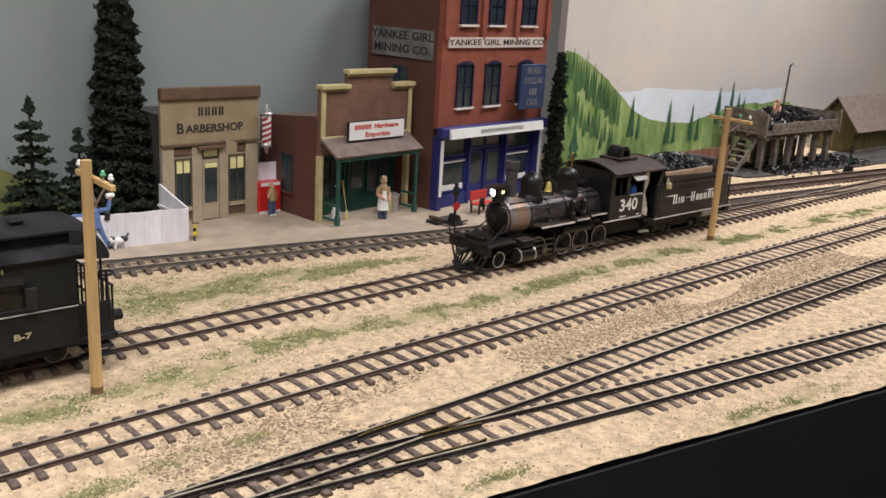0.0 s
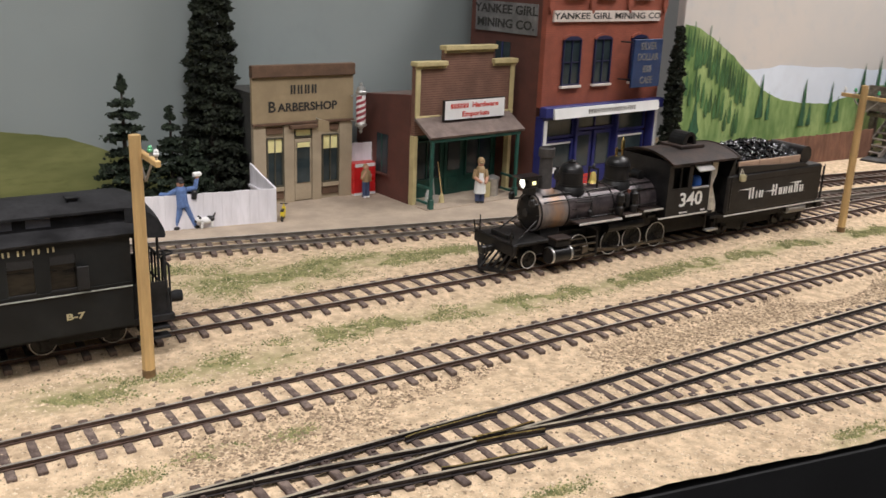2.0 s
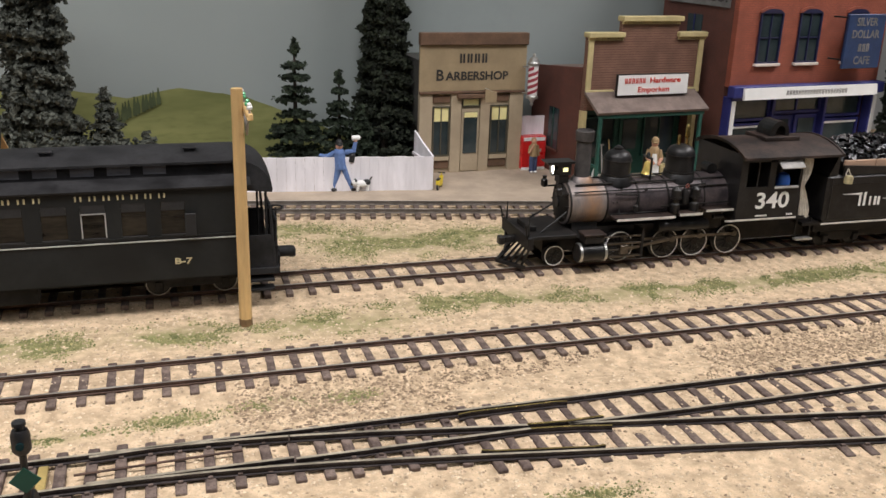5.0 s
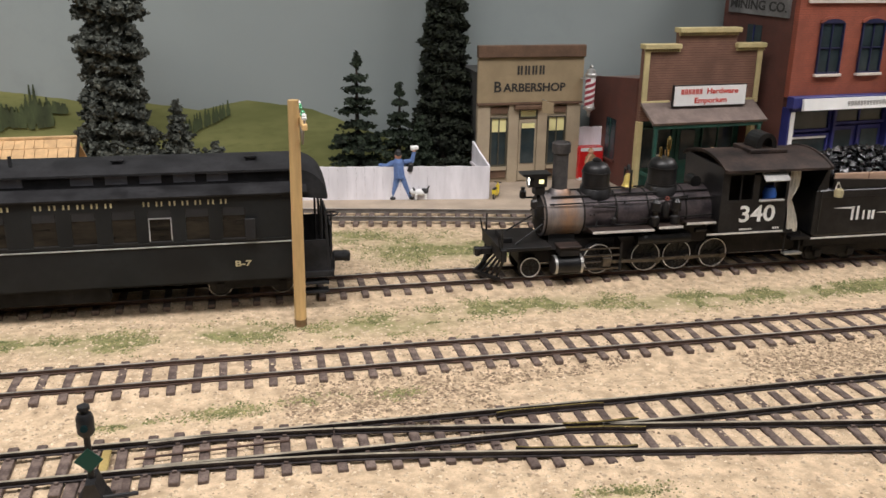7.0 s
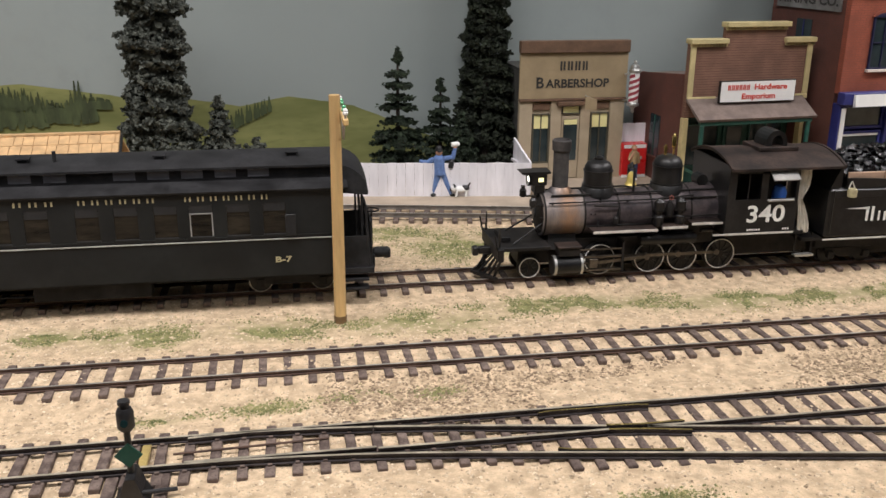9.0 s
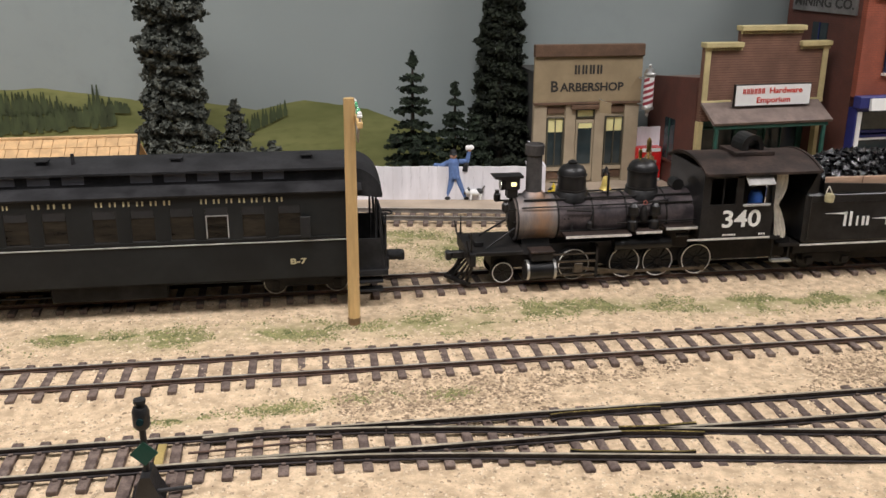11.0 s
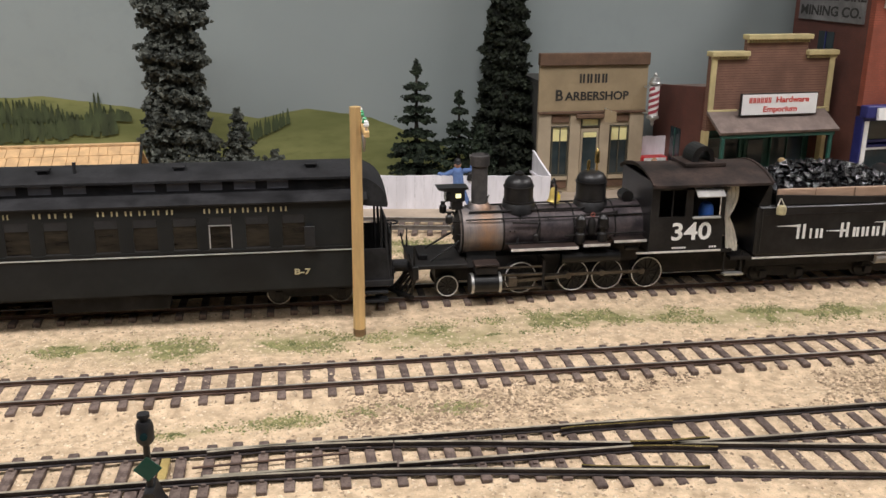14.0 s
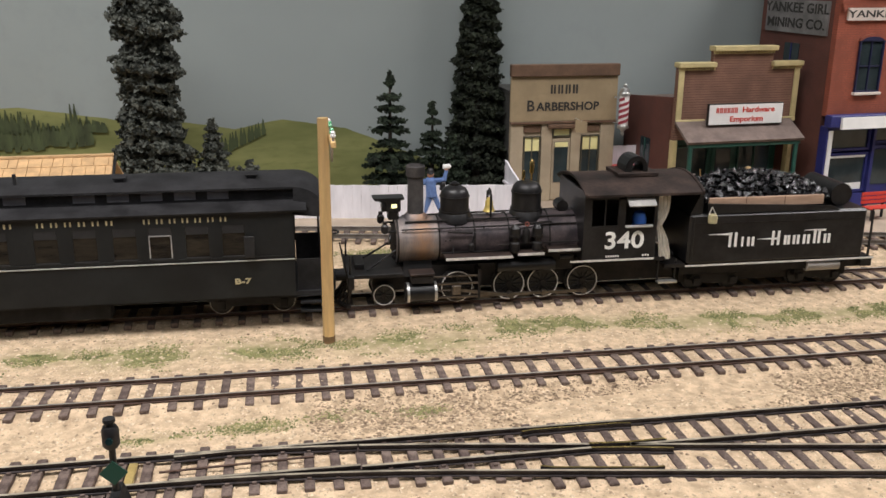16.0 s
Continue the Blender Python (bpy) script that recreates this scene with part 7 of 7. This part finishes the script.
    ed = part("end_door", B(x1, x1 + 0.0006, YC - 0.0060, YC + 0.0060, 0.0200, 0.0500), CGREEN, C)
    part("door_glass", B(x1 + 0.0006, x1 + 0.0009, YC - 0.0042, YC + 0.0042, 0.0370, 0.0480), CWIN, ed)
    part("floor", B(x0, x1 + 0.0175, yn + 0.0006, yf - 0.0006, 0.0160, 0.0185), CROOF, C)
    part("interior_wall", B(x0 + 0.002, x1 - 0.003, YC - 0.0006, YC + 0.0006, 0.0186, 0.0550), CROOF, C)
    part("underframe", B(x0 + 0.03, x1 - 0.03, YC - 0.0100, YC + 0.0100, 0.0120, 0.0159), CROOF, C)
    part("battery_box", B(-0.2250, -0.1750, YC - 0.0200, YC - 0.0120, 0.0085, 0.0160, bevel=0.0004), CROOF, C)
    part("truss_rod", R((x0 + 0.05, YC - 0.016, 0.0158), (-0.27, YC - 0.016, 0.0100), 0.0005, seg=6), CROOF, C)
    part("truss_rod", R((-0.27, YC - 0.016, 0.0100), (-0.20, YC - 0.016, 0.0100), 0.0005, seg=6), CROOF, C)
    # window shutter standing open
    part("open_shutter", B(-0.1145, -0.1100, yn - 0.0034, yn - 0.0028, 0.0368, 0.0466, bevel=0.0002), SASH, C, "grey window shutter standing ajar")
    # platform rails
    xe = x1 + 0.0165
    for y in np.linspace(yn + 0.003, yf - 0.003, 9):
        part("rail_baluster", R((xe, y, 0.0186), (xe, y, 0.0400), 0.0005, seg=6), CROOF, C)
    for z in (0.0280, 0.0400):
        part("hand_rail", R((xe, yn + 0.002, z), (xe, yf - 0.002, z), 0.0006, seg=6), CROOF, C)
    for y in (yn + 0.0025, yf - 0.0025):
        part("corner_post", R((xe - 0.001, y, 0.0186), (xe - 0.0025, y, 0.0470), 0.0008, 0.0006, seg=6), CROOF, C)
        part("platform_panel", B(x1 + 0.001, xe - 0.001, y - 0.0004, y + 0.0004, 0.0186, 0.0335), CROOF, C)
        part("hood_post", R((xe - 0.004, y + (0.002 if y < YC else -0.002), 0.0186), (xe - 0.004, y + (0.002 if y < YC else -0.002), 0.0545), 0.0006, seg=6), CROOF, C)
        for k in range(2):
            part("step", B(x1 + 0.0020, x1 + 0.0150, y - 0.0030, y + 0.0030, 0.0085 + k * 0.0042, 0.0094 + k * 0.0042), CROOF, C)
    part("brake_wheel", ring(bmesh.new(), (xe + 0.001, YC - 0.012, 0.0430), 0.0036, 0.0007, 0.0007, "z", 18), CROOF, C)
    part("brake_shaft", R((xe + 0.001, YC - 0.012, 0.0186), (xe + 0.001, YC - 0.012, 0.0430), 0.0005, seg=6), CROOF, C)
    part("buffer_plate", B(xe, xe + 0.0022, YC - 0.0150, YC + 0.0150, 0.0155, 0.0215, bevel=0.0004), CROOF, C)
    cp = part("coupler", B(xe + 0.0022, xe + 0.0075, YC - 0.0018, YC + 0.0018, 0.0160, 0.0195, bevel=0.0004), CROOF, C)
    part("knuckle", B(xe + 0.0075, xe + 0.0110, YC - 0.0022, YC + 0.0028, 0.0155, 0.0200, bevel=0.0006), CROOF, cp)
    part("buffer", R((xe + 0.002, YC - 0.0090, 0.0212), (xe + 0.0085, YC - 0.0090, 0.0212), 0.0026, seg=14), CROOF, C)
    # writing
    bm = bmesh.new()
    z, y, h = 0.0543, yn - 0.0008, 0.0021
    words = [(-0.1580, -0.1200, 7), (-0.2020, -0.1680, 6), (-0.2280, -0.2090, 3), (-0.2395, -0.2352, 1), (-0.3000, -0.2470, 6)]
    for a, b, n in words:
        p = (b - a) / n
        for i in range(n):
            for k in (0.16, 0.54):
                box(bm, a + p * (i + k), a + p * (i + k + 0.13), y, y + 0.0002, z - h / 2, z + h / 2)
    part("name_lettering", bm, GOLDL, C, "dull gold name along the letter board")
    lettering("coach_number", "B-7", 0.0026, GOLDL, C, front(-0.1161, yn - 0.0009, 0.0250), stretch=1.45, bold=0.0001)


coach()
for xt in (-0.1127, -0.4200):
    for k in (-0.0143, 0.0143):
        wheel(COACH, xt + k, RT + 0.0056, 0.0056, "coach_wheel", 0, tyre=PEARL, rim_w=0.0003)
    for s in (-1, 1):
        yy = YC + s * 0.0128
        part("truck_side", prism([(xt - 0.021, 0.0140), (xt + 0.021, 0.0140), (xt + 0.021, 0.0122), (xt + 0.009, 0.0092), (xt - 0.009, 0.0092), (xt - 0.021, 0.0122)], yy - 0.0008, yy + 0.0008, "y"), CROOF, COACH)
        for k in (-0.0143, 0.0143):
            part("journal_box", B(xt + k - 0.0018, xt + k + 0.0018, yy - 0.0014, yy + 0.0014, 0.0078, 0.0122, bevel=0.0003), CROOF, COACH)

# ---- loose ground cover ----
PEBBLE = mat("brown_pebble", (0.27, 0.18, 0.115), 0.9, var=0.5, scale=300, fine=900, bump=0.3, col2=(0.50, 0.38, 0.25))
TRACKS = (t0, t1, t2, t3)


def off_track(x, y):
    """How far a spot lies from the nearest track's middle."""
    return min(abs(y - f(x)) for f in TRACKS)


def scatter(name, label, category, n, seed, size, material, pick, flat=0.6):
    rs = np.random.RandomState(seed)
    verts, faces = [], []
    made = tries = 0
    while made < n and tries < n * 12:
        tries += 1
        spot = pick(rs)
        if spot is None:
            continue
        x, y = spot
        s = size * (0.45 + rs.rand() ** 2 * 1.3)
        z = hump(x, y)
        a = rs.rand() * 6.28
        b = len(verts)
        for k in range(4):
            r = s * (0.7 + 0.6 * rs.rand())
            verts.append(((x + r * math.cos(a + k * 1.57)) * U, (y + r * math.sin(a + k * 1.57)) * U, (z - 0.0001 + 0.25 * s * rs.rand()) * U))
        verts.append(((x + s * 0.4 * (rs.rand() - 0.5)) * U, (y + s * 0.4 * (rs.rand() - 0.5)) * U, (z + s * flat * (0.7 + 0.6 * rs.rand())) * U))
        for k in range(4):
            faces.append((b + k, b + (k + 1) % 4, b + 4))
        made += 1
    me = bpy.data.meshes.new(name)
    me.from_pydata(verts, [], faces)
    me.materials.append(material)
    return tagged(new(name, me), label, category, kind="stuff")


def paved(x, y):
    return y > float(np.interp(x, (-0.2, 0.19, 0.38, 0.47), (0.70, 0.64, 0.61, 0.645)))


def anywhere(rs):
    x = -0.30 + 1.0 * rs.rand() ** 1.35
    y = edge_y(x) + 0.002 + (0.66 - edge_y(x)) * rs.rand() ** 1.2
    return None if paved(x, y) else (x, y)


def gravel_strip(rs):
    x, y = rs.uniform(-0.10, 0.45), rs.normal(0.430, 0.012)
    return (x, y) if noise.noise((x * 9, y * 25, 7)) > -0.25 and off_track(x, y) > 0.012 else None


def mound(rs):
    """Turf creeps in ragged drifts round its centres."""
    cx, cy, rx, ry, k = TURFS[rs.randint(len(TURFS))]
    if rs.rand() > k * rx / 0.03:
        return None
    x, y = cx + rs.normal(0, rx * 0.72), cy + rs.normal(0, ry * 0.72)
    if off_track(x, y) < 0.013 or paved(x, y) or y < edge_y(x) + 0.004:
        return None
    return (x, y) if noise.noise((x * 55, y * 80, 1.5)) + 0.4 * noise.noise((x * 160, y * 200, 4)) > 0.02 else None


scatter("sand_grains", "loose tan sand grains over the ground", "sand", 60000, 1, 0.00062, GRAIN, anywhere)
scatter("gravel", "brown gravel between the tracks", "gravel", 14000, 2, 0.00062, PEBBLE, gravel_strip)
scatter("gravel", "scattered brown pebbles in the sand", "gravel", 6000, 5, 0.00055, PEBBLE, anywhere)
scatter("turf", "green foam turf in ragged patches", "grass", 52000, 3, 0.00038, TURF, mound, 1.0)
scatter("turf", "dry straw-green turf at the patch edges", "grass", 16000, 4, 0.00036, mat("dry_turf", (0.36, 0.31, 0.145), 0.95, var=0.4, scale=200), mound, 0.9)

# ---- ties, the many small pieces ----


def lay_ties():
    for tr, f, x0, x1, bed in TIE_JOBS:
        gap, start = {t1: (0.0103, 0.0081), t2: (0.00958, 0.0037), t3: (0.00877, 0.0065)}.get(f, (TIE_STEP, 0.0))
        x = x0 + start
        rest = bmesh.new()
        while x < x1:
            y, slope = f(x), (f(x + 0.01) - f(x - 0.01)) / 0.02
            rz = math.degrees(math.atan(slope)) + random.uniform(-1.5, 1.5)
            if tr is turnout and x > -0.15:
                y = (t3(x) + t3b(x)) / 2 if x < 0.09 else y
            if -0.42 < x < 1.0:
                ob = new("tie", TIE_LONG if tr is turnout and -0.03 < x < 0.09 else TIE_SPIKE if tr is turnout else TIE_SHORT)
                ob.parent = tr
                ob.matrix_local = pose(x * U, y * U, (bed + random.uniform(-0.0003, 0.0002)) * U, 0, 0, rz)
            else:
                box(rest, x - 0.0018, x + 0.0018, y - 0.017, y + 0.017, -0.001, 0.0015 + bed)
            x += gap
        tagged(part("far_ties", rest, TIE, tr), kind="stuff")
    tr = tr_b
    x = 0.095
    while x < 1.0:
        ob = new("tie", TIE_SPIKE)
        ob.parent = tr
        ob.matrix_local = pose(x * U, t3b(x) * U, 0.0010 * U, 0, 0, -9 + random.uniform(-1.5, 1.5))
        x += TIE_STEP


lay_ties()
LOCO_X = [(0.0, 0.2983), (0.5, 0.2839), (1.0, 0.2713), (1.5, 0.2589), (2.0, 0.2487), (2.5, 0.2374), (3.0, 0.2263), (3.5, 0.2147), (4.0, 0.2038), (5.0, 0.1818),
          (6.3, 0.1549), (6.5, 0.1515), (7.0, 0.1433), (7.5, 0.1368), (8.0, 0.1314), (8.5, 0.1265), (9.0, 0.1214), (10.0, 0.1113), (11.5, 0.0961), (12.0, 0.0908), (12.5, 0.0860),
          (13.0, 0.0811), (13.5, 0.0760), (14.0, 0.0710), (14.5, 0.0663), (15.0, 0.0616), (15.5, 0.0579), (16.0, 0.0553)]
COACH_X = [(0.0, -0.1130), (13.9, -0.1128), (14.2, -0.1135), (14.5, -0.1161), (15.0, -0.1203), (15.5, -0.1238), (16.0, -0.1262)]


def along(table, t):
    return float(np.interp(t, [r[0] for r in table], [r[1] for r in table]))


def loco_x(t):
    return (along(LOCO_X, t - 0.15) + along(LOCO_X, t) + along(LOCO_X, t + 0.15)) / 3 - 0.0553 if 0.15 <= t <= 15.85 else along(LOCO_X, t) - 0.0553


def coach_x(t):
    return along(COACH_X, t) + 0.1161


def motions():
    """Both vehicles roll along the track; wheels turn with the way gone, and the rods follow the crank pins."""
    times = [i * 0.2 for i in range(81)]
    walk(LOCO, [(t, pose(loco_x(t) * U, 0, 0)) for t in times])
    walk(COACH, [(t, pose(coach_x(t) * U, 0, 0)) for t in times])
    for w, x, y, z, r in ROLLERS:
        go = coach_x if w.parent == COACH else loco_x
        walk(w, [(t, pose(x * U, y * U, z * U, 0, 180 + math.degrees(go(t) / r), 0)) for t in times])
    zc = RT + RD
    Lm = DRIVERS[1] + 0.0265
    for kind, ob, y in RODS:
        rows = []
        for t in times:
            a = math.pi + loco_x(t) / RD
            px, pz = CRANK * math.sin(a), CRANK * math.cos(a)
            tilt = math.asin(pz / Lm)
            cx = DRIVERS[1] + px - Lm * math.cos(tilt)
            if kind == "coupling":
                rows.append((t, pose(px * U, y * U, (zc + pz) * U)))
            elif kind == "main":
                rows.append((t, pose(cx * U, y * U, zc * U, 0, -math.degrees(tilt), 0)))
            else:
                rows.append((t, pose(cx * U, y * U, zc * U)))
        walk(ob, rows)


motions()
